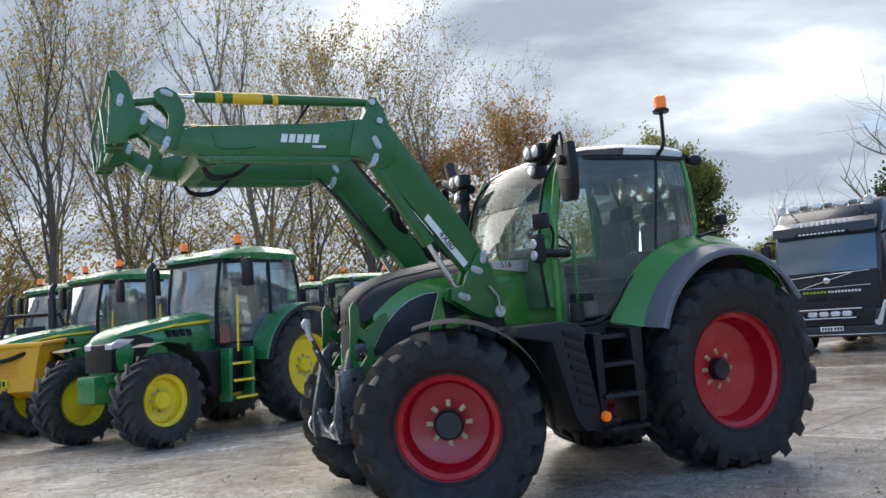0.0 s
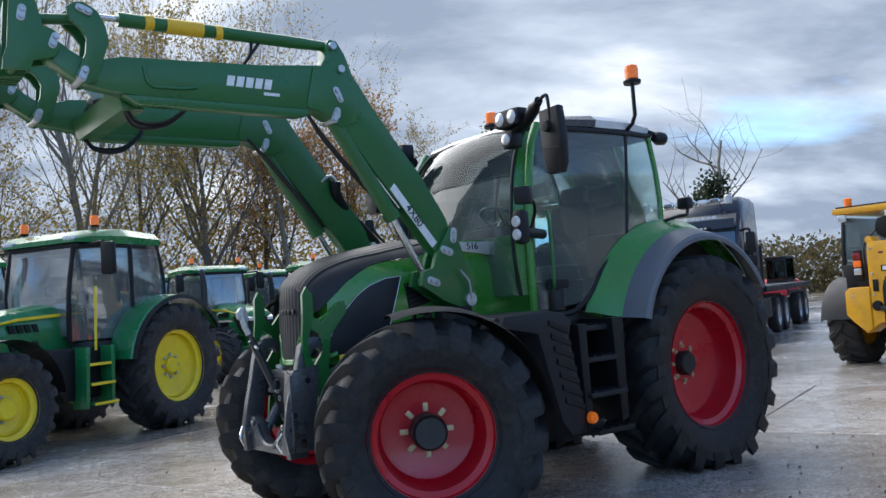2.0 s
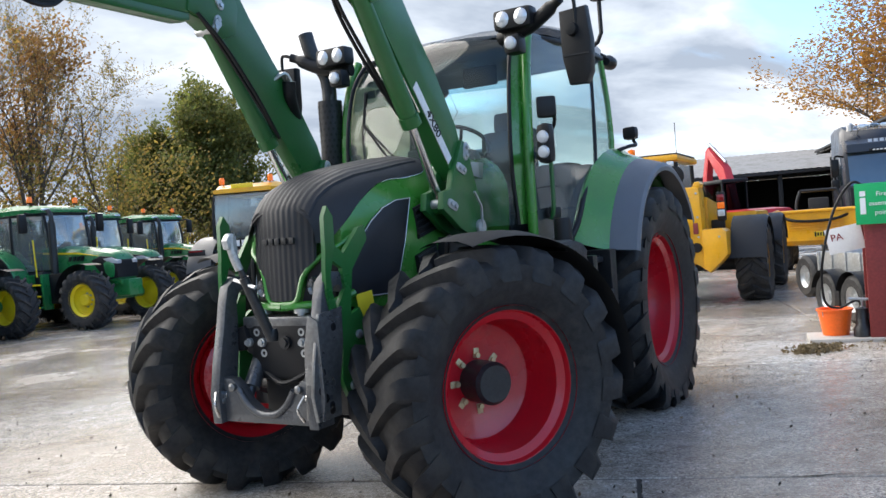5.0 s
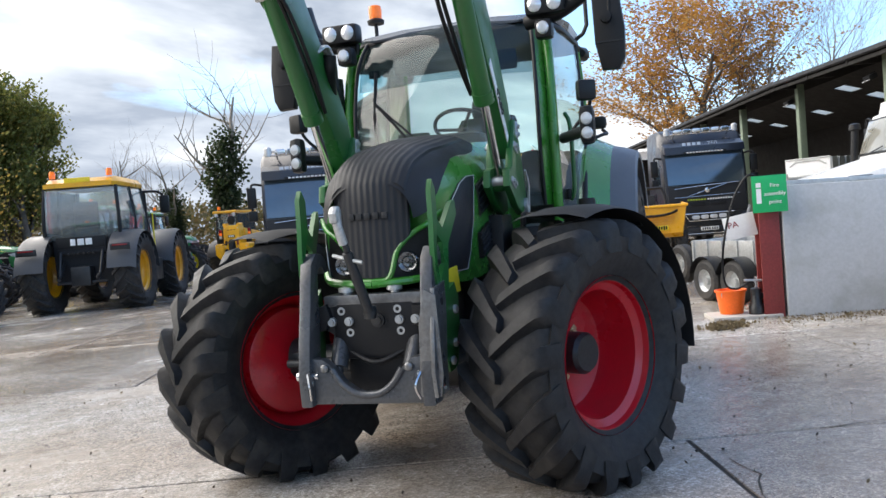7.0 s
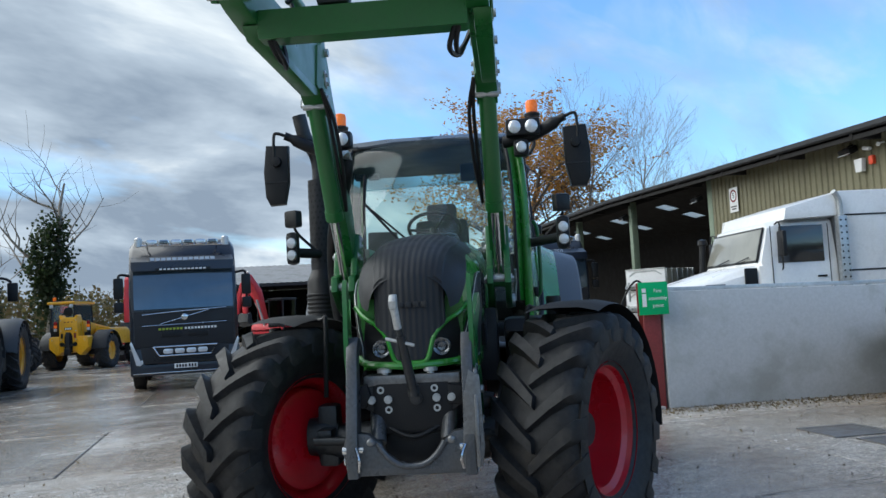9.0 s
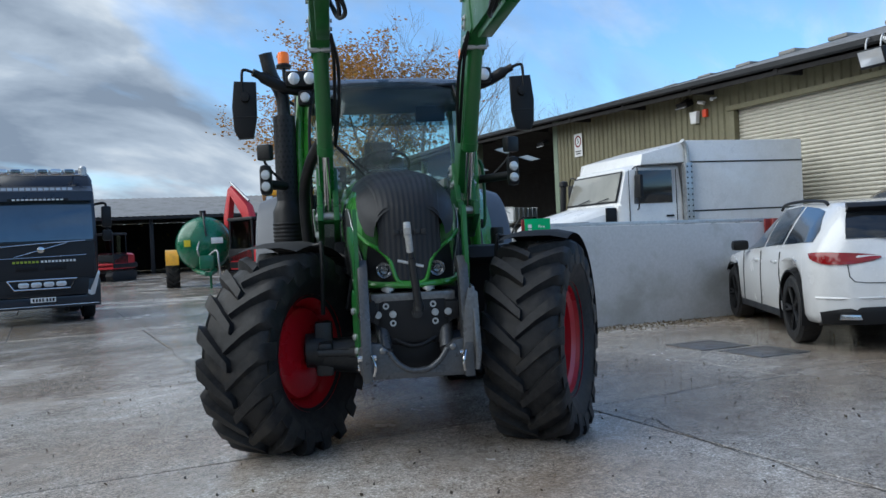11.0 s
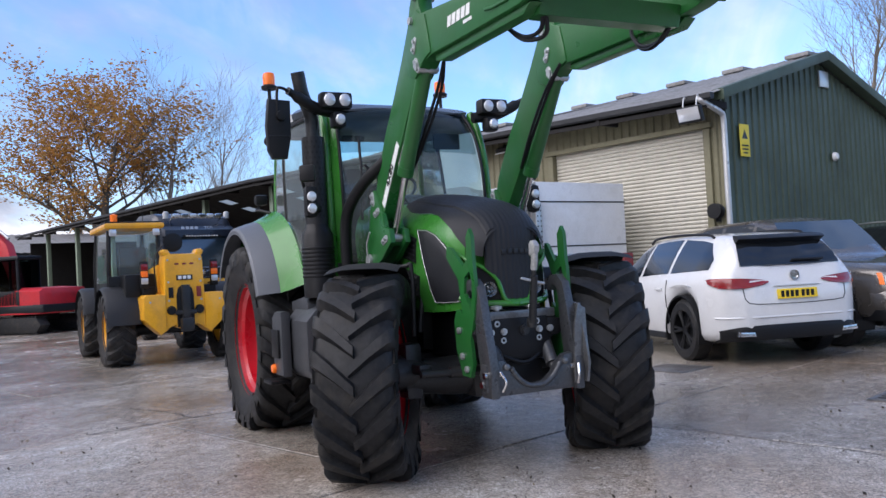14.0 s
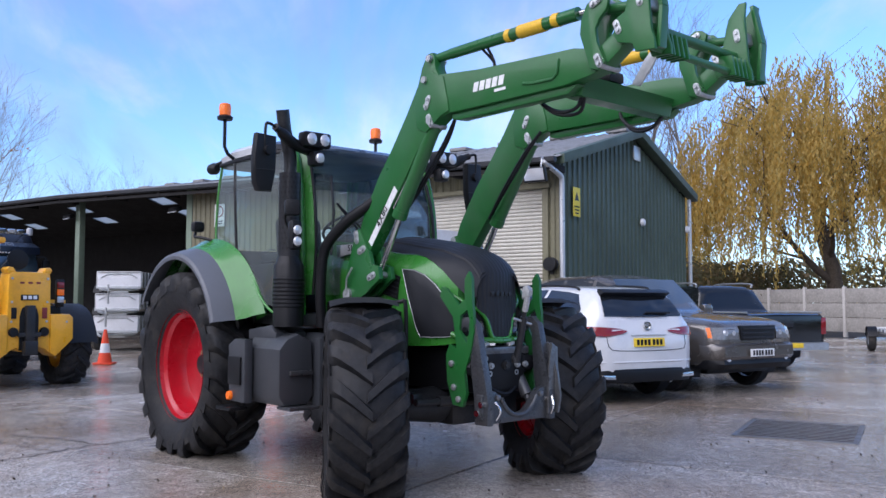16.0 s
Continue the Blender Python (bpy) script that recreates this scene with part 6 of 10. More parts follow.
    slab(b1, [(2.13, 1.79), (2.17, 1.755), (2.475, 2.135), (2.44, 2.175)], "y", min(y0 + s * 0.051, y0 + s * 0.055), max(y0 + s * 0.051, y0 + s * 0.055))
    ms = part("model_strip", b1, "decal", ld, "white strip with the loader's model number")
    rot = 180 if s > 0 else 0
    letters("model_number", "4X80", 0.075, "black", ms, pose(2.30, y0 + s * 0.058, 1.965) @ pose(0, 0, 0, 90, 0, rot) @ pose(0, 0, 0, 0, 0, -52 if s > 0 else 54))
    for k in range(5):      # bars for the maker's name, slanted
        x = 3.27 + k * 0.058
        b1 = B()
        slab(b1, [(x, 2.705), (x + 0.044, 2.705), (x + 0.044 - s * 0.014, 2.765), (x - s * 0.014, 2.765)], "y", min(y0 + s * 0.0505, y0 + s * 0.0535), max(y0 + s * 0.0505, y0 + s * 0.0535))
        part("name_bar", b1, "decal", ld)
    b1 = B()
    box(b1, (3.265 if s > 0 else 3.52, y0 + s * 0.052, 2.678), (0.10, 0.003, 0.018))
    part("name_bar", b1, "decal", ld)
    for q in (-0.075, 0.035):      # mounting bracket
        b1 = B()
        slab(b1, [(1.98, 1.35), (1.86, 1.38), (1.85, 1.50), (1.91, 1.66), (1.96, 1.80), (1.975, 1.88), (2.035, 1.89), (2.10, 1.79), (2.16, 1.70), (2.19, 1.62), (2.275, 1.60), (2.295, 1.51), (2.21, 1.46), (2.12, 1.40)], "y", y0 + q, y0 + q + 0.04, 0.006)
        part("mount_bracket", b1, "lgreen", ld, "green loader mounting bracket")
    for x, z in ((2.07, 1.73), (2.195, 1.53), (2.005, 1.83)):
        b1 = B()
        oval(b1, x, z, 0.028, 0.026, 20 if z < 1.8 else 100, y0 - 0.082, y0 + 0.082)
        part("lock_pin", b1, "zinc", ld)
    b1 = B()
    lathe(b1, [(0.0, s * 0.03), (0.045, s * 0.03), (0.045, 0.0)], 16, (1.90, y0 + s * 0.065, 1.40), "y")
    tube(b1, [(1.90, y0 + s * 0.095, 1.40), (1.92, y0 + s * 0.105, 1.52), (1.99, y0 + s * 0.105, 1.60)], 0.008, 6)
    part("lock_lever", b1, "zinc", ld)
    b1 = B()
    slab(b1, [(1.70, 0.90), (2.10, 0.90), (2.06, 1.36), (1.80, 1.36)], "y", min(s * 0.30, s * 0.46), max(s * 0.30, s * 0.46), 0.02)
    part("mount_console", b1, "black", ld)
b1 = B()
slab(b1, [(3.98, 2.55), (4.10, 2.545), (4.13, 2.66), (4.01, 2.68)], "y", -0.45, 0.45, 0.02)
part("cross_beam", b1, "lgreen", ld, "green cross beam between the booms")
for x, z, r in ((4.58, 2.83, 0.030), (4.64, 2.70, 0.022)):
    b1 = B()
    tube(b1, [(x, -0.56, z), (x, 0.56, z)], r, 14)
    part("carriage_tube", b1, "lgreen", ld)
b1 = B()
slab(b1, [(4.14, 2.68), (4.24, 2.79), (4.32, 2.93), (4.34, 2.96), (4.30, 2.95), (4.18, 2.84), (4.08, 2.70)], "y", 0.06, 0.075, 0.003)
part("coupling_lever", b1, "zinc", ld)
b1 = B()
box(b1, (4.06, -0.12, 2.71), (0.10, 0.14, 0.07), 0.02)
tube(b1, smooth_path([(4.06, -0.18, 2.72), (4.05, -0.26, 2.76), (4.08, -0.32, 2.70)], 4), 0.012, 6)
part("valve_block", b1, "dark", ld)


# ---- other tractors ----
def hood_ring(x, w, z0, z1, grow=0.0, top_only=False):
    """One rounded cross-section of a bonnet."""
    w, z1 = w + grow, z1 + grow
    h = z1 - z0
    half = [(w * 0.93, z0), (w * 0.99, z0 + h * 0.25), (w, z0 + h * 0.55), (w * 0.95, z0 + h * 0.78), (w * 0.80, z0 + h * 0.93), (w * 0.45, z0 + h * 0.99)]
    if top_only:
        half = half[3:]
    return [(x, y, z) for y, z in half] + [(x, 0, z1)] + [(x, -y, z) for y, z in reversed(half)]


def green_tractor(m, label, group="parked green tractors"):
    """A parked green tractor with yellow wheels; origin under the rear axle, nose along x."""
    t = thing("tractor", m, label, "tractor", group)
    for s in (1, -1):
        tractor_wheel("rear_wheel", t, pose(0, s * 0.90, 0.83), 0.86, 0.54, 0.50, 20, 0.04, 0.12, s, "jyellow", 0.05, 8, 0.11, 0.08, "oldtyre")
        tractor_wheel("front_wheel", t, pose(2.74, s * 0.90, 0.615), 0.62, 0.46, 0.35, 18, 0.02, 0.10, s, "jyellow", 0.10, 8, 0.12, 0.045, "oldtyre")
    b1 = B()
    secs = [(0.95, 0.40, 1.15, 1.80), (1.5, 0.40, 1.10, 1.77), (2.1, 0.38, 1.06, 1.70), (2.55, 0.36, 1.0, 1.64), (2.80, 0.345, 0.97, 1.585), (2.90, 0.325, 0.96, 1.53), (2.96, 0.29, 0.98, 1.45)]
    ring_loft(b1, [hood_ring(*q) for q in secs])
    part("bonnet", b1, "jgreen", t)

    def nosed(b2):
        for v in b2.verts:
            v.co.y *= 1 - 0.20 * max(0.0, (v.co.x - 2.55) / 0.42)
        return b2

    b1 = B()
    slab(b1, [(2.34, 1.42), (2.60, 1.50), (2.88, 1.47), (2.985, 1.38), (3.0, 1.02), (2.78, 0.98), (2.58, 1.14)], "y", -0.374, 0.374, 0.02)
    part("nose_grille", nosed(b1), "black", t, "black headlamp and grille panel")
    for s in (1, -1):
        b1 = B()
        slab(b1, [(2.66, 1.44), (2.88, 1.455), (2.995, 1.385), (2.99, 1.32), (2.80, 1.35)], "y", min(s * 0.20, s * 0.382), max(s * 0.20, s * 0.382), 0.008)
        part("headlamp", nosed(b1), "lens", t)
        b1 = B()
        slab(b1, [(0.98, 1.625), (2.0, 1.575), (2.62, 1.505), (2.0, 1.61), (0.98, 1.665)], "y", min(s * 0.38, s * 0.408), max(s * 0.38, s * 0.408))
        part("yellow_stripe", b1, "jyellow", t)
        for z in (1.43, 1.22):
            for k in range(4):
                b1 = B()
                slab(b1, [(1.72 + k * 0.115, z), (1.79 + k * 0.115, z), (1.82 + k * 0.115, z + 0.10), (1.75 + k * 0.115, z + 0.10)], "y", min(s * 0.35, s * 0.406), max(s * 0.35, s * 0.406))
                part("side_vent", b1, "black", t)
        b1 = B()      # rear fender
        rows = []
        for a in np.linspace(10, 150, 16):
            ca, sa = math.cos(radians(a)), math.sin(radians(a))
            rows.append([(0.95 * ca, s * 1.16, 0.83 + 0.93 * sa), (0.99 * ca, s * 1.12, 0.83 + 0.98 * sa), (1.0 * ca, s * 0.84, 0.83 + 1.0 * sa), (0.95 * ca, s * 0.72, 0.83 + 0.98 * sa)])
        ring_loft(b1, rows, False, False)
        bmesh.ops.solidify(b1, geom=b1.faces[:], thickness=0.03)
        part("rear_fender", b1, "jgreen", t)
        b1 = B()
        rows = []
        for a in np.linspace(10, 150, 16):
            ca, sa = math.cos(radians(a)), math.sin(radians(a))
            rows.append([(0.96 * ca, s * 1.12, 0.83 + 0.95 * sa), (0.985 * ca, s * 1.18, 0.83 + 0.975 * sa), (0.93 * ca, s * 1.19, 0.83 + 0.92 * sa)])
        ring_loft(b1, rows, False, False)
        bmesh.ops.solidify(b1, geom=b1.faces[:], thickness=0.02)
        part("fender_trim", b1, "black", t)
        b1 = B()      # front mudguard
        rows = [[(2.74 + 0.73 * math.cos(radians(a)), s * (0.90 + q), 0.65 + 0.72 * math.sin(radians(a))) for q in (-0.2, 0, 0.2)] for a in np.linspace(70, 175, 12)]
        ring_loft(b1, rows, False, False)
        bmesh.ops.solidify(b1, geom=b1.faces[:], thickness=0.02)
        part("front_mudguard", b1, "black", t)
        for zz, yy in ((0.50, 0.94), (0.74, 0.90), (0.98, 0.86)):
            b1 = B()
            box(b1, (1.33, s * yy, zz), (0.40, 0.22, 0.03), 0.008)
            stp = part("step", b1, "jgreen", t)
            b1 = B()
            box(b1, (1.33, s * (yy + 0.112), zz), (0.40, 0.012, 0.035), 0.004)
            part("step_edge", b1, "jyellow", stp, "yellow step edge")
        for x in (1.12, 1.54):
            b1 = B()
            slab(b1, [(x, 0.45), (x + 0.05, 0.45), (x + 0.02, 1.2), (x - 0.05, 1.2)], "y", min(s * 0.75, s * 0.98), max(s * 0.75, s * 0.98), 0.008)
            part("step_side", b1, "jgreen", t)
        b1 = B()
        tube(b1, [(1.28, s * 0.86, 1.15), (1.26, s * 0.88, 1.95)], 0.016, 8)
        part("hand_rail", b1, "jyellow", t, "bright yellow hand rail")
        b1 = B()
        tube(b1, [(1.18, s * 0.70, 2.50), (1.22, s * 1.0, 2.52)], 0.02, 8)
        box(b1, (1.20, s * 1.06, 2.30), (0.09, 0.20, 0.42), 0.04)
        part("door_mirror", b1, "black", t)
        b1 = B()
        lathe(b1, [(0.0, 2.74), (0.04, 2.74), (0.055, 2.77), (0.0, 2.77)], 16, (0.95, s * 0.62, 0), "z")
        bs_ = part("beacon_mount", b1, "black", t)
        b1 = B()
        lathe(b1, [(0.055, 2.77), (0.058, 2.87), (0.04, 2.90), (0.0, 2.90)], 16, (0.95, s * 0.62, 0), "z")
        part("beacon", b1, "orange", bs_)
        b1 = B()
        box(b1, (1.29, s * 0.52, 2.585), (0.06, 0.22, 0.09), 0.03)
        box(b1, (-0.20, s * 0.55, 2.60), (0.06, 0.2, 0.09), 0.03)
        part("roof_lamp", b1, "lens", t)
        for k, pts in enumerate(([(1.34, 0.50, 1.25), (1.36, 0.54, 1.9), (1.24, 0.54, 2.55)], [(0.50, 0.76, 1.35), (0.50, 0.78, 1.9), (0.46, 0.74, 2.55)], [(-0.16, 0.74, 1.7), (-0.17, 0.74, 2.1), (-0.10, 0.70, 2.55)])):
            b1 = B()
            tube(b1, smooth_path([(x, s * y, z) for x, y, z in pts], 3), 0.032, 8)
            part("pillar", b1, "black", t)
        b1 = B()
        ring_loft(b1, [[(1.34, s * 0.50, 1.28), (1.36, s * 0.54, 1.9), (1.24, s * 0.54, 2.52)], [(0.95, s * 0.68, 1.28), (0.96, s * 0.71, 1.9), (0.90, s * 0.69, 2.52)], [(0.46, s * 0.77, 1.30), (0.46, s * 0.79, 1.9), (0.42, s * 0.75, 2.52)], [(-0.13, s * 0.75, 1.74), (-0.16, s * 0.76, 1.9), (-0.09, s * 0.72, 2.52)]], False, False)
        part("side_glass", b1, "skyglass", t)
        b1 = B()
        slab(b1, [(1.0, 1.2), (1.9, 1.2), (2.0, 0.95), (1.75, 0.55), (1.1, 0.55)], "y", min(s * 0.42, s * 0.80), max(s * 0.42, s * 0.80), 0.05)
        part("side_tank", b1, "black", t)
    for x, nm, wide in ((1.36, "windscreen", 0.76), (-0.16, "rear_window", 1.0)):
        b1 = B()
        ring_loft(b1, [[(x + 0.06 * (1 - (y / 0.7) ** 2) * (x > 0), y * wide, 1.35 if x > 0 else 1.7), (x + 0.01 + 0.06 * (1 - (y / 0.7) ** 2) * (x > 0), y * wide, 1.9), (x * 0.93, y * wide * 0.97, 2.52)] for y in (-0.70, -0.3, 0, 0.3, 0.70)], False, False)
        part(nm, b1, "skyglass", t)
    b1 = B()
    rows = []
    for x, w, z0, z1 in ((1.32, 0.62, 2.54, 2.60), (1.18, 0.74, 2.53, 2.69), (0.6, 0.78, 2.52, 2.73), (-0.10, 0.76, 2.52, 2.69), (-0.26, 0.66, 2.54, 2.60)):
        rows.append([(x, w, z0), (x, w * 1.02, (z0 + z1) / 2), (x, w * 0.9, z1), (x, -w * 0.9, z1), (x, -w * 1.02, (z0 + z1) / 2), (x, -w, z0)])
    ring_loft(b1, rows)
    part("roof", b1, "jgreen", t)
    b1 = B()
    slab(b1, [(1.28, 0.64), (0.4, 0.78), (-0.20, 0.68), (-0.20, -0.68), (0.4, -0.78), (1.28, -0.64)], "z", 2.47, 2.53, 0.01)
    part("roof_frame", b1, "black", t)
    b1 = B()
    box(b1, (0.32, 0, 1.5), (0.46, 0.5, 0.2), 0.06)
    box(b1, (0.08, 0, 1.86), (0.14, 0.5, 0.66), 0.05)
    part("driver_seat", b1, "seat", t)
    b1 = B()
    box(b1, (1.15, 0, 1.55), (0.28, 0.5, 0.6), 0.06)
    box(b1, (0.5, 0, 1.2), (1.4, 1.3, 0.12), 0.03)
    box(b1, (-0.02, 0, 1.45), (0.26, 1.35, 0.5), 0.05)
    part("cab_floor", b1, "inside", t)
    b1 = B()
    mm = pose(0.95, 0, 1.92, 0, -30, 0)
    tube(b1, [mm @ Vector((0.2 * math.cos(a), 0.2 * math.sin(a), 0)) for a in np.linspace(0, 2 * math.pi, 23)], 0.015, 6)
    part("steering_wheel", b1, "black", t)
    b1 = B()
    tube(b1, [(1.60, -0.66, 1.2), (1.60, -0.66, 1.75), (1.60, -0.66, 2.30)], 0.075, 14)
    tube(b1, smooth_path([(1.60, -0.66, 2.28), (1.60, -0.66, 2.45), (1.52, -0.66, 2.56)], 5), 0.05, 12)
    part("exhaust", b1, "dark", t)
    b1 = B()
    box(b1, (2.4, 0, 0.80), (1.6, 0.40, 0.36), 0.04)
    box(b1, (0.5, 0, 0.85), (2.2, 0.56, 0.5), 0.05)
    tube(b1, [(2.6, -0.75, 0.65), (2.6, 0.75, 0.65)], 0.11, 12)
    tube(b1, [(0, -0.7, 0.83), (0, 0.7, 0.83)], 0.17, 14)
    part("chassis", b1, "jgreen", t)
    b1 = B()
    slab(b1, [(2.70, 0.88), (3.03, 0.88), (3.05, 0.97), (2.70, 0.98)], "y", -0.27, 0.27, 0.02)
    part("weight_bracket", b1, "jgreen", t)
    return t


d1 = green_tractor(turned(-4.66, 14.22, 0, -114) @ Matrix.Diagonal((0.968, 0.968, 0.968, 1)), "green tractor with yellow wheels and a glazed cab")
for x, y, h in ((-7.65, 16.25, -120), (-9.95, 18.2, -118)):
    copy_thing(d1, turned(x, y, 0, h))
for k in range(-1, 4):
    for row in (0, 1):
        if k < 2:
            copy_thing(d1, turned(-5.7 + k * 2.62 + 0.9 * row, 23.2 + k * 1.35 + 3.8 * row, 0, -50 + (k % 3) * 2))

for x, y, h in ((3.6, 31.5, -50), (5.5, 35.0, -52), (7.3, 38.6, -50), (-0.2, 31.6, -50)):
    copy_thing(d1, turned(x, y, 0, h))


def fast_tractor(m):
    t = thing("fast_tractor", m, "black and yellow high-speed tractor with large fenders", "tractor")
    for s in (1, -1):
        tractor_wheel("rear_wheel", t, pose(0, s * 0.93, 0.76), 0.79, 0.52, 0.44, 19, 0.02, 0.12, s, "dyellow", 0.06, 8, 0.12, 0.05, "oldtyre")
        tractor_wheel("front_wheel", t, pose(3.0, s * 0.93, 0.76), 0.79, 0.50, 0.44, 19, 0.02, 0.12, s, "dyellow", 0.06, 8, 0.12, 0.05, "oldtyre")
        for x in (0.0, 3.0):
            b1 = B()
            rows = [[(x + 0.90 * math.cos(radians(a)), s * y, 0.76 + 0.88 * math.sin(radians(a)) - 0.05 * (y > 1.15)) for y in (0.62, 0.75, 1.1, 1.2)] for a in np.linspace(5 if x < 1 else 10, 172, 16)]
            ring_loft(b1, rows, False, False)
            bmesh.ops.solidify(b1, geom=b1.faces[:], thickness=0.03)
            part("fender", b1, "battery", t, "dark grey fender")
        b1 = B()
        box(b1, (-0.88, s * 0.92, 1.30), (0.05, 0.40, 0.14), 0.03)
        part("tail_lamp", b1, "dark", t)
        b1 = B()
        box(b1, (-0.91, s * 0.92, 1.33), (0.02, 0.30, 0.03), 0.005)
        part("tail_lens", b1, "redlens", t)
        for pts in ([(1.75, 0.74, 1.2), (1.75, 0.76, 1.9), (1.68, 0.70, 2.58)], [(0.7, 0.78, 1.2), (0.7, 0.8, 1.9), (0.66, 0.74, 2.58)], [(-0.25, 0.76, 1.5), (-0.25, 0.76, 2.0), (-0.18, 0.72, 2.58)]):
            b1 = B()
            tube(b1, smooth_path([(x, s * y, z) for x, y, z in pts], 3), 0.04, 8)
            part("pillar", b1, "black", t)
        b1 = B()
        ring_loft(b1, [[(x, s * y, 1.3), (x, s * (y + 0.03), 1.9), (x * 0.97, s * (y - 0.04), 2.55)] for x, y in ((1.74, 0.75), (0.7, 0.79), (-0.23, 0.77))], False, False)
        part("side_glass", b1, "skyglass", t)
        b1 = B()
        tube(b1, smooth_path([(1.7, s * 0.72, 2.5), (1.9, s * 1.0, 2.5), (2.0, s * 1.12, 2.42)], 4), 0.03, 8)
        box(b1, (2.0, s * 1.15, 2.2), (0.10, 0.22, 0.42), 0.04)
        part("door_mirror", b1, "black", t)
        b1 = B()
        lathe(b1, [(0.06, 2.80), (0.062, 2.92), (0.04, 2.95), (0.0, 2.95)], 16, (-0.05, s * 0.58, 0), "z")
        part("beacon", b1, "orange", t)
        b1 = B()
        tube(b1, [(-0.12, s * 0.42, 2.0 - 0.85), (-0.55, s * 0.40, 0.8), (-0.75, s * 0.38, 0.7)], 0.04, 8)
        tube(b1, [(-0.4, s * 0.42, 1.25), (-0.62, s * 0.40, 0.75)], 0.03, 8)
        part("lift_arm", b1, "dark", t)
        b1 = B()
        box(b1, (1.5, s * 0.86, 0.72), (0.9, 0.3, 0.5), 0.05)
        part("side_tank", b1, "black", t)
        b1 = B()
        tube(b1, [(1.86, s * 0.88, 1.1), (1.86, s * 0.88, 2.0)], 0.018, 8)
        part("hand_rail", b1, "jyellow", t)
    b1 = B()
    ring_loft(b1, [[(x, y, 1.5), (x, y, 2.0), (x * 0.9, y * 0.95, 2.55)] for x in (-0.25,) for y in (-0.74, -0.2, 0.2, 0.74)], False, False)
    part("rear_window", b1, "skyglass", t)
    b1 = B()
    ring_loft(b1, [[(x, y, 1.4), (x, y, 2.0), (x * 0.97, y * 0.95, 2.55)] for x in (1.76,) for y in (-0.72, -0.2, 0.2, 0.72)], False, False)
    part("windscreen", b1, "skyglass", t)
    b1 = B()
    rows = [[(x, w, 2.58), (x, w * 1.02, 2.66), (x, w * 0.9, z), (x, -w * 0.9, z), (x, -w * 1.02, 2.66), (x, -w, 2.58)] for x, w, z in ((1.85, 0.66, 2.66), (1.6, 0.76, 2.76), (0, 0.76, 2.78), (-0.32, 0.68, 2.68))]
    ring_loft(b1, rows)
    part("roof", b1, "dyellow", t, "yellow cab roof")
    b1 = B()
    box(b1, (-0.30, 0, 2.72), (0.04, 0.52, 0.11), 0.01)
    part("number_board", b1, "plate", t)
    b1 = B()
    slab(b1, [(-0.28, 1.52), (1.75, 1.3), (1.75, 0.6), (-0.2, 0.6)], "y", -0.62, 0.62, 0.04)
    slab(b1, [(1.75, 1.72), (3.6, 1.50), (3.85, 1.3), (3.85, 0.8), (1.75, 0.7)], "y", -0.44, 0.44, 0.08)
    box(b1, (-0.32, 0, 1.36), (0.10, 1.0, 0.30), 0.04)
    part("body", b1, "fgrey", t)
    b1 = B()
    slab(b1, [(-0.50, 1.32), (0.50, 1.32), (0.50, 1.56), (-0.50, 1.56)], "x", -0.40, -0.36, 0.01)
    tp = part("tail_panel", b1, "black", t)
    b1 = B()
    for k, w in enumerate((0.10, 0.13, 0.13)):
        box(b1, (-0.41, 0.16 - k * 0.16, 1.45), (0.012, w, 0.13), 0.01)
    part("maker_bars", b1, "decal", tp, "white maker's lettering bars")
    b1 = B()
    for k in range(6):
        tube(b1, [(-0.42, -0.25 + k * 0.1, 1.22), (-0.50, -0.25 + k * 0.1, 1.20)], 0.02, 6)
    box(b1, (-0.45, 0, 0.75), (0.3, 0.4, 0.4), 0.04)
    tube(b1, [(-0.5, -0.5, 0.62), (-0.5, 0.5, 0.62)], 0.03, 8)
    part("linkage", b1, "dark", t)
    b1 = B()
    box(b1, (0.3, 0, 1.6), (0.5, 0.5, 0.2), 0.05)
    box(b1, (0.08, 0, 1.95), (0.14, 0.5, 0.66), 0.05)
    part("driver_seat", b1, "seat", t)
    b1 = B()
    tube(b1, [(1.9, -0.70, 1.1), (1.9, -0.70, 2.4), (1.84, -0.70, 2.55)], 0.06, 12)
    part("exhaust", b1, "dark", t)
    return t


fast_tractor(turned(1.76, 23.9, 0, 56) @ Matrix.Diagonal((1.05, 1.05, 1.05, 1)))


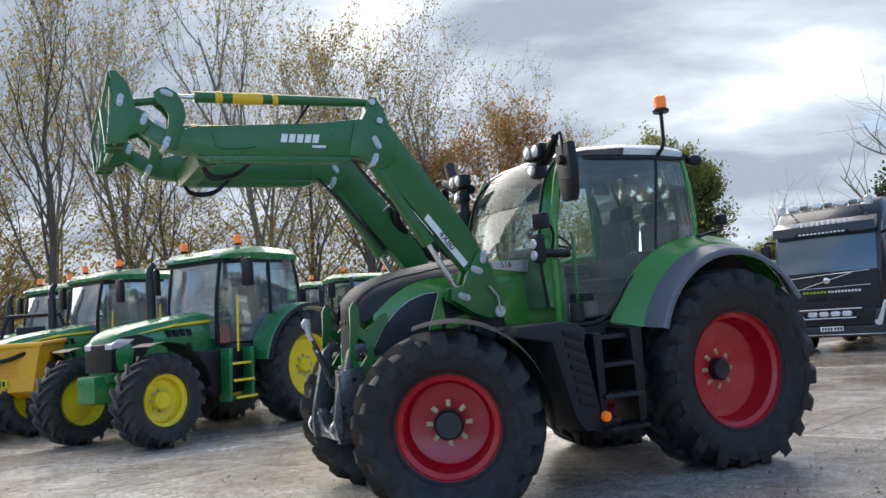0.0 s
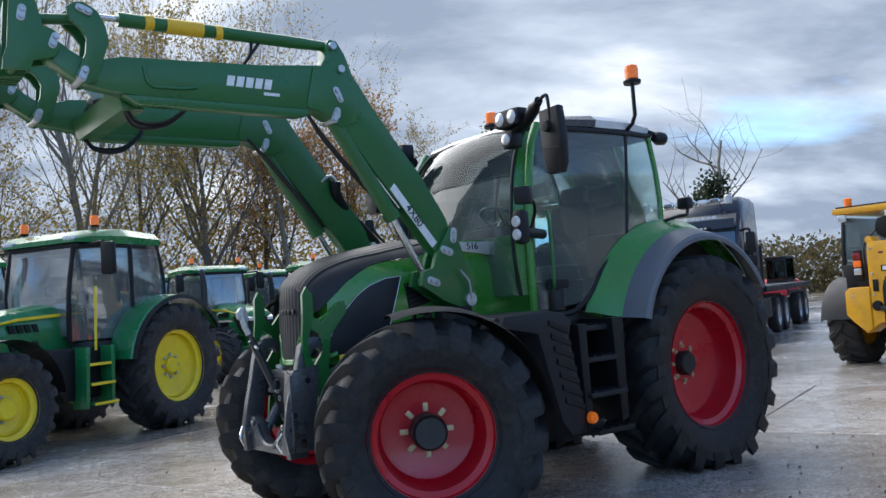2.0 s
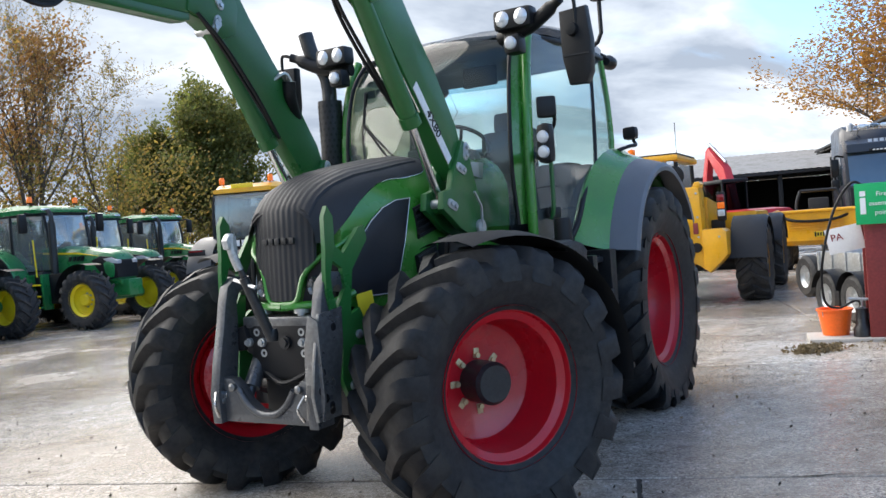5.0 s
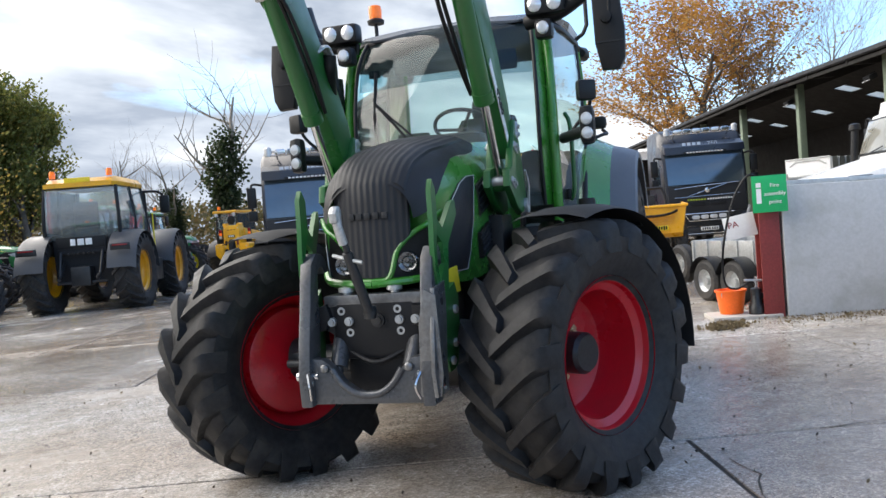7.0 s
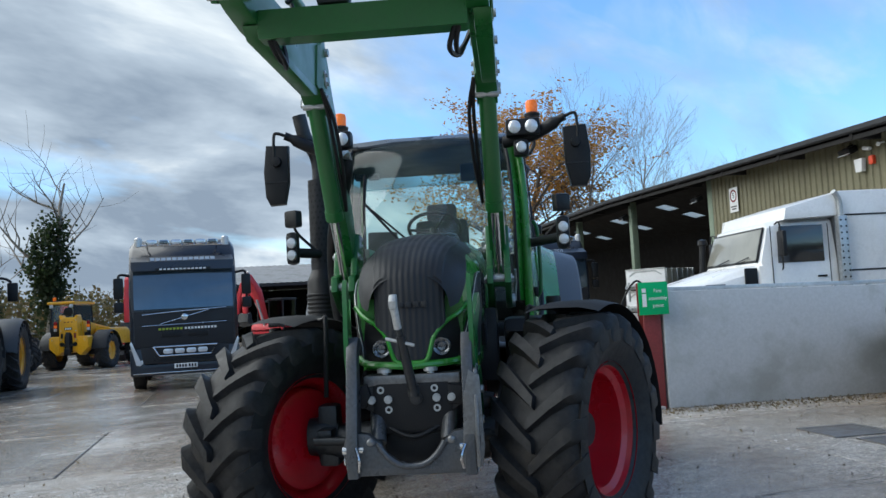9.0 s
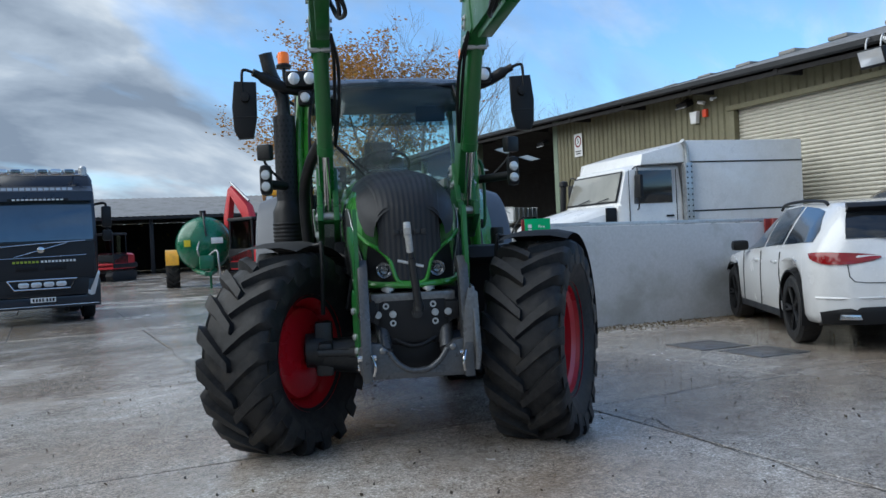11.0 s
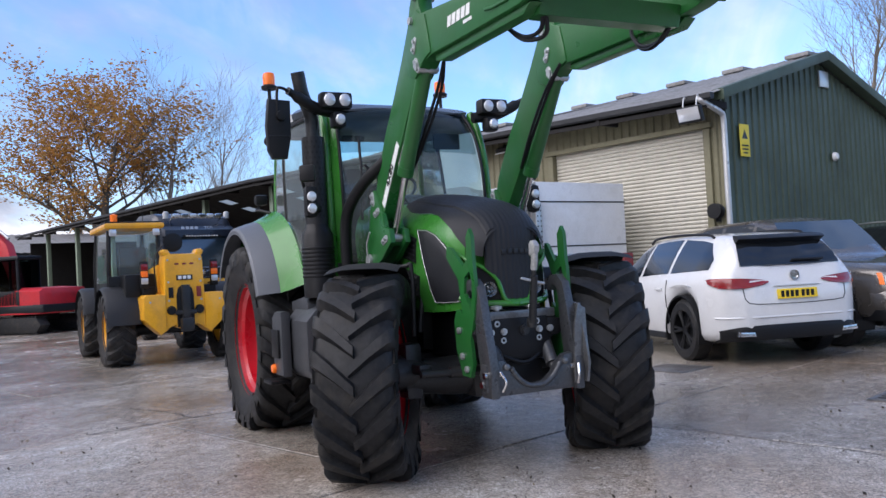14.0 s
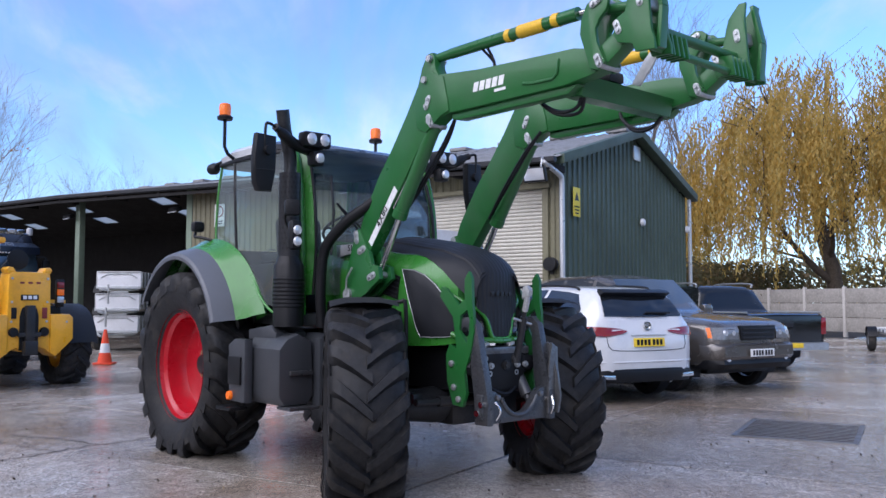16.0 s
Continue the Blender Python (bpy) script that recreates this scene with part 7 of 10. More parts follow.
def telehandler(m, label):
    """Yellow telescopic handler seen mostly from behind; origin under the rear axle, boom along x."""
    t = thing("telehandler", m, label, "telehandler", "yellow telehandlers")
    for s in (1, -1):
        for x in (0.0, 2.75):
            tractor_wheel("rear_wheel" if x < 1 else "front_wheel", t, pose(x, s * 0.93, 0.60), 0.62, 0.46, 0.33, 15, 0.06, 0.11, s, "dyellow", 0.05, 8, 0.12, 0.075, "oldtyre", 0.03)
            b1 = B()
            rows = [[(x + 0.74 * math.cos(radians(a)), s * y, 0.60 + 0.74 * math.sin(radians(a)) - 0.04 * (y > 1.14)) for y in (0.66, 0.75, 1.12, 1.18)] for a in np.linspace(8 if x < 1 else 20, 172 if x < 1 else 160, 14)]
            ring_loft(b1, rows, False, False)
            bmesh.ops.solidify(b1, geom=b1.faces[:], thickness=0.02)
            part("mudguard", b1, "fgrey", t)
        b1 = B()
        box(b1, (-0.66, s * 0.57, 1.50), (0.07, 0.13, 0.44), 0.02)
        box(b1, (-0.60, s * 0.50, 1.22), (0.10, 0.20, 0.16), 0.02)
        tl = part("tail_lamp", b1, "black", t)
        for k, mt in enumerate(("redlens", "orange", "lens")):
            b1 = B()
            box(b1, (-0.70, s * 0.57, 1.63 - k * 0.115), (0.03, 0.11, 0.10), 0.015)
            part("lamp_lens", b1, mt, tl)
        b1 = B()       # low side weights, cut away towards the bottom
        slab(b1, [(s * 0.31, 1.17), (s * 0.61, 1.17), (s * 0.665, 1.12), (s * 0.67, 0.78), (s * 0.56, 0.66), (s * 0.44, 0.55), (s * 0.40, 0.51), (s * 0.31, 0.58)], "x", -1.01, -0.48, 0.035)
        part("counterweight", b1, "dyellow", t, "yellow cast side weight")
        b1 = B()
        slab(b1, [(s * 0.18, 1.80), (s * 0.31, 1.80), (s * 0.335, 1.86), (s * 0.30, 1.90), (s * 0.24, 1.89), (s * 0.21, 1.84)], "x", -0.97, -0.66, 0.02)
        part("boom_ear", b1, "dyellow", t)
    b1 = B()       # upright plate between the boom pivots
    slab(b1, [(-0.32, 0.56), (-0.26, 0.62), (-0.17, 0.66), (-0.10, 0.60), (0.10, 0.60), (0.17, 0.66), (0.26, 0.62), (0.32, 0.56), (0.32, 1.20), (0.31, 1.70), (0.295, 1.80), (0.22, 1.82), (-0.22, 1.82), (-0.295, 1.80), (-0.31, 1.70), (-0.32, 1.20)], "x", -0.985, -0.55, 0.025)
    part("rear_frame", b1, "dyellow", t, "yellow rear frame plate")
    b1 = B()
    slab(b1, [(-0.14, 0.62), (0.14, 0.62), (0.14, 1.14), (0.11, 1.26), (0.05, 1.31), (-0.05, 1.31), (-0.11, 1.26), (-0.14, 1.14)], "x", -0.992, -0.97, 0.003)
    part("hitch_recess", b1, "black", t)
    b1 = B()
    box(b1, (-1.03, 0, 1.0), (0.10, 0.13, 0.62), 0.015)
    box(b1, (-1.06, 0, 0.66), (0.16, 0.20, 0.22), 0.03)
    box(b1, (-1.02, 0, 0.86), (0.07, 0.34, 0.07), 0.02)
    part("tow_hitch", b1, "dark", t)
    for s in (1, -1):
        b1 = B()
        lathe(b1, [(0.0, -1.03), (0.06, -1.03), (0.075, -1.0), (0.075, -0.98)], 16, (0, s * 0.225, 0.90), "x")
        part("socket", b1, "black", t)
        b1 = B()
        box(b1, (-0.99, s * 0.225, 1.19), (0.02, 0.075, 0.17), 0.006)
        part("service_panel", b1, "black" if s > 0 else "rust", t)
    for k in range(3):
        b1 = B()
        slab(b1, [(-0.15 + k * 0.12 + q * 0.05, 1.655 + w) for q, w in ((0, -0.016), (1, -0.016), (1.25, 0), (1, 0.016), (0, 0.016), (-0.25, 0))], "x", -0.99, -0.975, 0.002)
        part("frame_slot", b1, "rust", t)
    b1 = B()
    box(b1, (-0.99, 0.0, 1.43), (0.02, 0.26, 0.085), 0.004)
    lp = part("name_panel", b1, "black", t)
    for k in range(3):
        b1 = B()
        box(b1, (-1.004, 0.075 - k * 0.075, 1.43), (0.006, 0.055, 0.055), 0.003)
        part("name_bar", b1, "decal", lp)
    for y, z in ((-0.26, 1.72), (0.26, 1.72), (-0.26, 1.36), (0.26, 1.36), (-0.26, 1.06), (0.26, 1.06), (0.56, 1.05), (-0.56, 1.05)):
        b1 = B()
        lathe(b1, [(0.018, -0.98), (0.018, -1.0), (0.0, -1.004)], 8, (-0.012 if abs(y) > 0.5 else 0.0, y, z), "x")
        part("bolt", b1, "zinc", t)
    b1 = B()       # boom and chassis
    box(b1, (1.4, 0, 1.35), (4.2, 0.34, 0.34), 0.03, pose(0, 0, 0, 0, 7, 0))
    slab(b1, [(-0.6, 1.66), (0.5, 1.56), (0.5, 1.2), (-0.6, 1.1)], "y", -0.36, -0.20, 0.02)
    slab(b1, [(-0.6, 1.66), (0.5, 1.56), (0.5, 1.2), (-0.6, 1.1)], "y", 0.20, 0.36, 0.02)
    slab(b1, [(0.15, 1.40), (1.8, 1.40), (2.2, 1.15), (2.2, 0.8), (0.15, 0.8)], "y", -1.0, -0.42, 0.06)
    part("boom", b1, "dyellow", t, "yellow telescopic boom")
    b1 = B()
    box(b1, (1.3, 0, 0.72), (3.4, 0.7, 0.4), 0.04)
    tube(b1, [(0, -0.8, 0.6), (0, 0.8, 0.6)], 0.12, 12)
    tube(b1, [(2.75, -0.8, 0.6), (2.75, 0.8, 0.6)], 0.12, 12)
    box(b1, (-0.2, 0.6, 1.25), (0.6, 0.5, 0.55), 0.05)
    part("chassis", b1, "black", t)
    # cab on the left
    for x, y in ((-0.05, 0.20), (-0.05, 1.02), (1.5, 0.20), (1.5, 1.02)):
        b1 = B()
        tube(b1, [(x, y, 0.9), (x, y, 1.7), (x * 0.9 + 0.05, y * 0.97, 2.28)], 0.04, 8)
        part("pillar", b1, "black", t)
    b1 = B()
    slab(b1, [(-0.2, 0.12), (1.6, 0.12), (1.6, 1.08), (-0.2, 1.08)], "z", 2.30, 2.40, 0.04)
    part("cab_roof", b1, "dyellow", t)
    b1 = B()
    slab(b1, [(-0.1, 0.14), (1.5, 0.14), (1.5, 1.06), (-0.1, 1.06)], "z", 2.395, 2.43, 0.01)
    part("roof_grille", b1, "black", t)
    for nm, q in (("rear_window", [[(-0.07, y, 1.52), (-0.03, y, 2.26)] for y in (0.22, 1.0)]), ("windscreen", [[(1.5, y, 1.2), (1.42, y, 2.26)] for y in (0.22, 1.0)]), ("side_glass", [[(x, 1.03, 1.4), (x, 1.0, 2.26)] for x in (0.0, 1.48)]), ("inner_glass", [[(x, 0.19, 1.5), (x, 0.19, 2.26)] for x in (0.0, 1.48)])):
        b1 = B()
        ring_loft(b1, q, False, False)
        part(nm, b1, "glass", t)
    b1 = B()
    box(b1, (-0.08, 0.62, 1.2), (0.06, 0.84, 0.62), 0.02)
    box(b1, (0.7, 1.0, 1.1), (1.5, 0.05, 0.7), 0.02)
    box(b1, (0.7, 0.6, 0.9), (1.4, 0.8, 0.06), 0.02)
    part("cab_panels", b1, "black", t)
    b1 = B()
    box(b1, (0.35, 0.6, 1.35), (0.45, 0.45, 0.2), 0.05)
    box(b1, (0.15, 0.6, 1.7), (0.12, 0.45, 0.6), 0.05)
    part("driver_seat", b1, "seat", t)
    b1 = B()
    lathe(b1, [(0.055, 2.43), (0.06, 2.55), (0.0, 2.57)], 14, (0.0, 0.90, 0), "z")
    part("beacon", b1, "orange", t)
    b1 = B()
    b1.free()
    for y in (0.25, 0.95):
        b1 = B()
        box(b1, (-0.16, y, 2.24), (0.05, 0.12, 0.12), 0.02)
        part("work_lamp", b1, "lens", t)
    b1 = B()
    tube(b1, smooth_path([(-0.75, 0.40, 1.2), (-0.78, 0.42, 1.75), (-0.72, 0.25, 2.0)], 5), 0.014, 6)
    lathe(b1, [(0.0, -0.66), (0.15, -0.68), (0.16, -0.72), (0.0, -0.74)], 20, (0, 0.10, 2.02), "x")
    part("rear_mirror", b1, "black", t, "round black rear mirror on a stalk")
    b1 = B()
    tube(b1, [(0.7, 0.3, 2.44), (0.7, 0.3, 3.0)], 0.006, 6)
    part("aerial", b1, "black", t)
    return t


tele = telehandler(turned(6.877, 14.39, 0, 39.7) @ Matrix.Diagonal((0.986, 0.986, 0.986, 1)), "yellow telehandler with a round rear mirror and amber beacon")
copy_thing(tele, turned(9.9, 33.6, 0, 40))


# ---- lorries ----
def lorry(m, label, bed=True, front_bars=True, name2=()):
    """Dark high-roofed lorry; origin on the ground under the middle of its front, heading along x."""
    t = thing("lorry", m, label, "lorry", "dark blue lorries")
    b1 = B()
    rows = []
    for x, w, z0, z1 in ((0.0, 1.16, 0.95, 1.9), (-0.08, 1.22, 0.90, 2.6), (-0.30, 1.24, 0.88, 3.10), (-0.55, 1.24, 0.9, 3.46), (-0.95, 1.24, 0.9, 3.60), (-2.25, 1.24, 0.9, 3.62)):
        h = z1 - z0
        rows.append([(x, w, z0), (x, w, z0 + h * 0.6), (x, w * 0.985, z1 - 0.14), (x, w * 0.9, z1), (x, -w * 0.9, z1), (x, -w * 0.985, z1 - 0.14), (x, -w, z0 + h * 0.6), (x, -w, z0)])
    ring_loft(b1, rows)
    part("cab_shell", b1, "navy", t, "dark blue high-roofed cab")
    b1 = B()      # windscreen
    ring_loft(b1, [[(0.085 - 0.035 * f * f, f * 1.12, 1.90), (0.035 - 0.035 * f * f, f * 1.13, 2.35), (-0.07 - 0.035 * f * f, f * 1.13, 2.82)] for f in (-1, -0.6, 0, 0.6, 1)], False, False)
    bmesh.ops.solidify(b1, geom=b1.faces[:], thickness=0.01)
    part("windscreen", b1, "scr", t, "wide windscreen")
    b1 = B()
    slab(b1, [(-0.20, 2.84), (0.10, 2.80), (0.06, 3.02), (-0.28, 3.16)], "y", -1.17, 1.17, 0.03)
    part("sun_visor", b1, "navy", t)
    b1 = B()
    box(b1, (0.095, 0.0, 2.83), (0.02, 1.25, 0.055))
    part("web_strip", b1, "black", t)
    b1 = B()      # grille, bumper
    slab(b1, [(-1.12, 1.02), (1.12, 1.02), (1.14, 1.86), (-1.14, 1.86)], "x", -0.02, 0.05, 0.02)
    slab(b1, [(-0.95, 0.64), (0.95, 0.64), (1.0, 1.02), (-1.0, 1.02)], "x", -0.05, 0.075, 0.02)
    part("grille", b1, "fgrey", t)
    b1 = B()
    for k in range(3):
        box(b1, (0.075, 0, 0.72 + k * 0.08), (0.02, 1.5 - k * 0.1, 0.025), 0.006)
    for k in (-0.30, 0.30):
        box(b1, (0.055, k, 1.30), (0.02, 0.46, 0.14), 0.01)
    part("grille_slot", b1, "black", t)
    b1 = B()
    slab(b1, [(-1.23, 0.36), (1.23, 0.36), (1.24, 0.98), (0.98, 1.0), (0.9, 0.62), (-0.9, 0.62), (-0.98, 1.0), (-1.24, 0.98)], "x", -0.45, 0.06, 0.04)
    part("bumper", b1, "navy", t)
    b1 = B()
    box(b1, (0.08, 0, 0.42), (0.02, 2.36, 0.022), 0.006)
    tube(b1, smooth_path([(0.07, -0.95, 1.78), (0.075, -0.2, 1.83), (0.07, 0.95, 1.88)], 4), 0.012, 6)
    tube(b1, smooth_path([(0.07, -0.95, 1.52), (0.075, 0.0, 1.53), (0.07, 0.95, 1.55)], 4), 0.009, 6)
    tube(b1, [(0.08, -0.55, 1.55), (0.08, 0.55, 1.84)], 0.012, 6)
    part("chrome_trim", b1, "chrome", t)
    b1 = B()
    lathe(b1, [(0.0, 0.10), (0.06, 0.10), (0.075, 0.09), (0.075, 0.06)], 20, (0, 0, 1.695), "x")
    part("badge", b1, "chrome", t)
    b1 = B()
    box(b1, (0.09, 0, 0.56), (0.015, 0.52, 0.11), 0.003)
    pl = part("number_plate", b1, "wplate", t)
    b1 = B()
    for k in range(7):
        box(b1, (0.10, -0.2 + k * 0.065 + (0.02 if k > 3 else 0), 0.56), (0.004, 0.04, 0.07))
    part("plate_bars", b1, "black", pl)
    for s in (1, -1):
        b1 = B()
        slab(b1, [(s * 0.98, 0.66), (s * 1.10, 0.62), (s * 1.235, 1.12), (s * 1.20, 1.18)], "x", 0.0, 0.075, 0.01)
        slab(b1, [(s * 0.88, 0.70), (s * 1.02, 0.60), (s * 1.10, 0.62), (s * 1.04, 0.70), (s * 0.92, 0.76)], "x", 0.0, 0.07, 0.01)
        part("headlamp", b1, "lens", t, "slanted bright headlamp")
        b1 = B()
        tube(b1, smooth_path([(-0.25, s * 1.22, 2.72), (-0.15, s * 1.42, 2.74), (-0.12, s * 1.46, 2.6), (-0.12, s * 1.46, 1.95)], 4), 0.03, 8)
        box(b1, (-0.14, s * 1.46, 2.42), (0.14, 0.22, 0.50), 0.05)
        box(b1, (-0.14, s * 1.46, 1.98), (0.14, 0.22, 0.26), 0.05)
        part("door_mirror", b1, "black", t)
        b1 = B()
        slab(b1, [(-0.35, 1.95), (-1.25, 1.95), (-1.25, 2.75), (-0.55, 2.75)], "y", min(s * 1.235, s * 1.25), max(s * 1.235, s * 1.25))
        part("side_window", b1, "scr", t)
        b1 = B()
        rows = [[(-1.35 + 0.60 * math.cos(radians(a)), s * y, 0.52 + 0.60 * math.sin(radians(a))) for y in (0.7, 1.24)] for a in np.linspace(5, 175, 10)]
        ring_loft(b1, rows, False, False)
        bmesh.ops.solidify(b1, geom=b1.faces[:], thickness=0.03)
        part("wheel_arch", b1, "black", t)
        b1 = B()
        for k in range(3):
            box(b1, (-0.62, s * 1.12, 0.40 + k * 0.24), (0.5, 0.22, 0.04), 0.01)
        part("cab_step", b1, "black", t)
    b1 = B()
    tube(b1, [(-0.22, -0.95, 3.42), (-0.22, 0.95, 3.42)], 0.025, 8)
    for s in (1, -1):
        tube(b1, [(-0.22, s * 0.8, 3.42), (-0.45, s * 0.8, 3.34)], 0.02, 8)
    rail = part("light_bar", b1, "chrome", t)
    for k in range(6):
        b1 = B()
        slab(b1, [(-0.70 + k * 0.28 + 0.125 * a, 3.49 + 0.062 * b) for a, b in ((-1, -0.5), (-0.7, -1), (0.7, -1), (1, -0.5), (1, 0.5), (0.7, 1), (-0.7, 1), (-1, 0.5))], "x", -0.26, -0.15, 0.012)
        sp_l = part("spot_lamp", b1, "chrome", rail)
        b1 = B()
        slab(b1, [(-0.70 + k * 0.28 + 0.10 * a, 3.49 + 0.046 * b) for a, b in ((-1, -0.5), (-0.7, -1), (0.7, -1), (1, -0.5), (1, 0.5), (0.7, 1), (-0.7, 1), (-1, 0.5))], "x", -0.152, -0.142, 0.003)
        part("lamp_lens", b1, "headlens" if k % 2 else "lens", sp_l)
    b1 = B()
    for s in (1, -1):
        lathe(b1, [(0.09, 3.40), (0.09, 3.58), (0.05, 3.62), (0.0, 3.62)], 14, (-0.26, s * 1.0, 0), "z")
    part("roof_beacon", b1, "silver", rail)
    b1 = B()
    tube(b1, [(0.12, -0.72, 1.02), (0.12, -0.58, 0.81), (0.12, 0.58, 0.81), (0.12, 0.72, 1.02), (0.12, -0.72, 1.02)], 0.022, 8)
    lb = part("low_light_bar", b1, "chrome", t)
    for k in range(4):
        b1 = B()
        slab(b1, [(-0.39 + k * 0.26 + 0.11 * a, 0.91 + 0.058 * b) for a, b in ((-1, -0.5), (-0.7, -1), (0.7, -1), (1, -0.5), (1, 0.5), (0.7, 1), (-0.7, 1), (-1, 0.5))], "x", 0.07, 0.15, 0.012)
        part("spot_lamp", b1, "lens", lb)
    # name band on the roof front: plain bars, and the figures on one of the two
    wide = 4 if name2[0] else 12
    for k in range(wide):
        b1 = B()
        box(b1, (0, (0.13 + k * 0.145) * -1 if name2[0] else (k - 5.5) * 0.125, 0), (0.006, 0.10, name2[1] * 0.72), 0.002)
        bmesh.ops.transform(b1, matrix=pose(name2[2] + 0.004, 0, name2[3], 0, -12, 0), verts=b1.verts)
        part("name_bar", b1, "silver", t)
    if name2[0]:
        letters("lettering", name2[0], name2[1], "silver", t, pose(name2[2], 0.26, name2[3], 78, 0, 90))
    b1 = B()
    for k in range(12):
        box(b1, (0.11, -0.50 + k * 0.09, 2.83), (0.006, 0.06, 0.035))
    part("web_bars", b1, "decal", t)
    b1 = B()
    for k in range(7):
        box(b1, (0.062, -0.56 + k * 0.08, 1.43), (0.008, 0.055, 0.05))
    part("firm_bars", b1, "leafy", t)
    b1 = B()
    for k in range(10):
        box(b1, (0.062, 0.02 + k * 0.075, 1.43), (0.008, 0.05, 0.05))
    part("firm_bars", b1, "decal", t)
    # chassis and wheels
    xs = (-1.35, -4.6, -5.9) + ((-8.6, -9.9) if bed else ())
    for x in xs:
        for s in (1, -1):
            w = new("wheel")
            w.parent, w.matrix_basis = t, pose(x, s * 1.08, 0.50)
            b1 = B()
            lathe(b1, [(0.30, -0.14), (0.42, -0.15), (0.49, -0.13), (0.505, -0.06), (0.505, 0.06), (0.49, 0.13), (0.42, 0.15), (0.30, 0.14)], 32)
            part("tyre", b1, "oldtyre", w)
            b1 = B()
            lathe(b1, [(0.0, s * 0.10), (0.09, s * 0.11), (0.11, s * 0.04), (0.20, s * 0.02), (0.26, s * 0.08), (0.305, s * 0.13), (0.305, -s * 0.13)], 28)
            part("rim", b1, "zinc", w)
    b1 = B()
    box(b1, (-5.4 if bed else -4.0, 0, 0.85), (9.6 if bed else 5.5, 0.8, 0.30), 0.02)
    box(b1, (-3.1, 0.95, 0.75), (1.4, 0.45, 0.55), 0.06)
    box(b1, (-3.1, -0.95, 0.75), (1.4, 0.45, 0.55), 0.06)
    part("chassis", b1, "black", t)
    if bed:
        b1 = B()
        box(b1, (-6.9, 0, 1.25), (8.2, 2.5, 0.16), 0.02)
        slab(b1, [(-2.75, 1.3), (-2.85, 1.3), (-2.95, 2.4), (-2.9, 2.4)], "y", -1.2, 1.2, 0.01)
        part("flat_bed", b1, "fgrey", t)
    return t


M["scr"] = material("lorry_windscreen", (0.06, 0.095, 0.13), 0.05, 0.5, 0.1, 3, coat=1.0)
M["leafy"] = material("lime_lettering", (0.30, 0.38, 0.03), 0.5)
lorry(turned(5.52, 20.45, 0, -122.8) @ Matrix.Diagonal((0.893, 0.893, 0.893, 1)), "dark blue lorry with roof spotlights and a flat bed", True, True, ("", 0.15, -0.02, 3.06))
lorry(turned(17.3, 18.8, 0, -131) @ Matrix.Diagonal((0.96, 0.96, 0.96, 1)), "dark blue lorry with roof spotlights beside the open shed", False, True, ("750", 0.2, -0.02, 3.06))


# ---- cars ----
def car_wheel(parent, x, y, R, s, spokes=5, mat="black", wid=0.24):
    w = new("wheel")
    w.parent, w.matrix_basis = parent, pose(x, y, R)
    b1 = B()
    lathe(b1, [(R * 0.68, -wid / 2), (R * 0.9, -wid / 2), (R, -wid * 0.36), (R, wid * 0.36), (R * 0.9, wid / 2), (R * 0.68, wid / 2)], 40)
    part("tyre", b1, "tyre", w)
    b1 = B()
    lathe(b1, [(R * 0.69, s * wid * 0.5), (R * 0.64, s * wid * 0.46), (R * 0.62, s * 0.02), (R * 0.60, -s * wid * 0.3)], 40)
    lathe(b1, [(0.0, s * wid * 0.40), (R * 0.16, s * wid * 0.38), (R * 0.18, s * wid * 0.2)], 20)
    for k in range(spokes):
        for d in (-0.12, 0.12):
            a = 2 * math.pi * k / spokes
            ca, sa, cb, sb = math.cos(a), math.sin(a), math.cos(a + d), math.sin(a + d)
            tube(b1, [(R * 0.12 * ca, s * wid * 0.36, R * 0.12 * sa), (R * 0.64 * cb, s * wid * 0.42, R * 0.64 * sb)], 0.018, 6)
    part("rim", b1, mat, w)
    b1 = B()
    lathe(b1, [(0.0, 0.0), (R * 0.6, 0.0)], 24)
    part("brake_disc", b1, "dark", w)
    return w


SKIN = {}


def dense(gs):
    """Window outlines with stations every few centimetres."""
    out = []
    for a, b in zip(gs, gs[1:]):
        out += [tuple(p + (q - p) * k / 5 for p, q in zip(a, b)) for k in range(5)]
    return out + [gs[-1]]


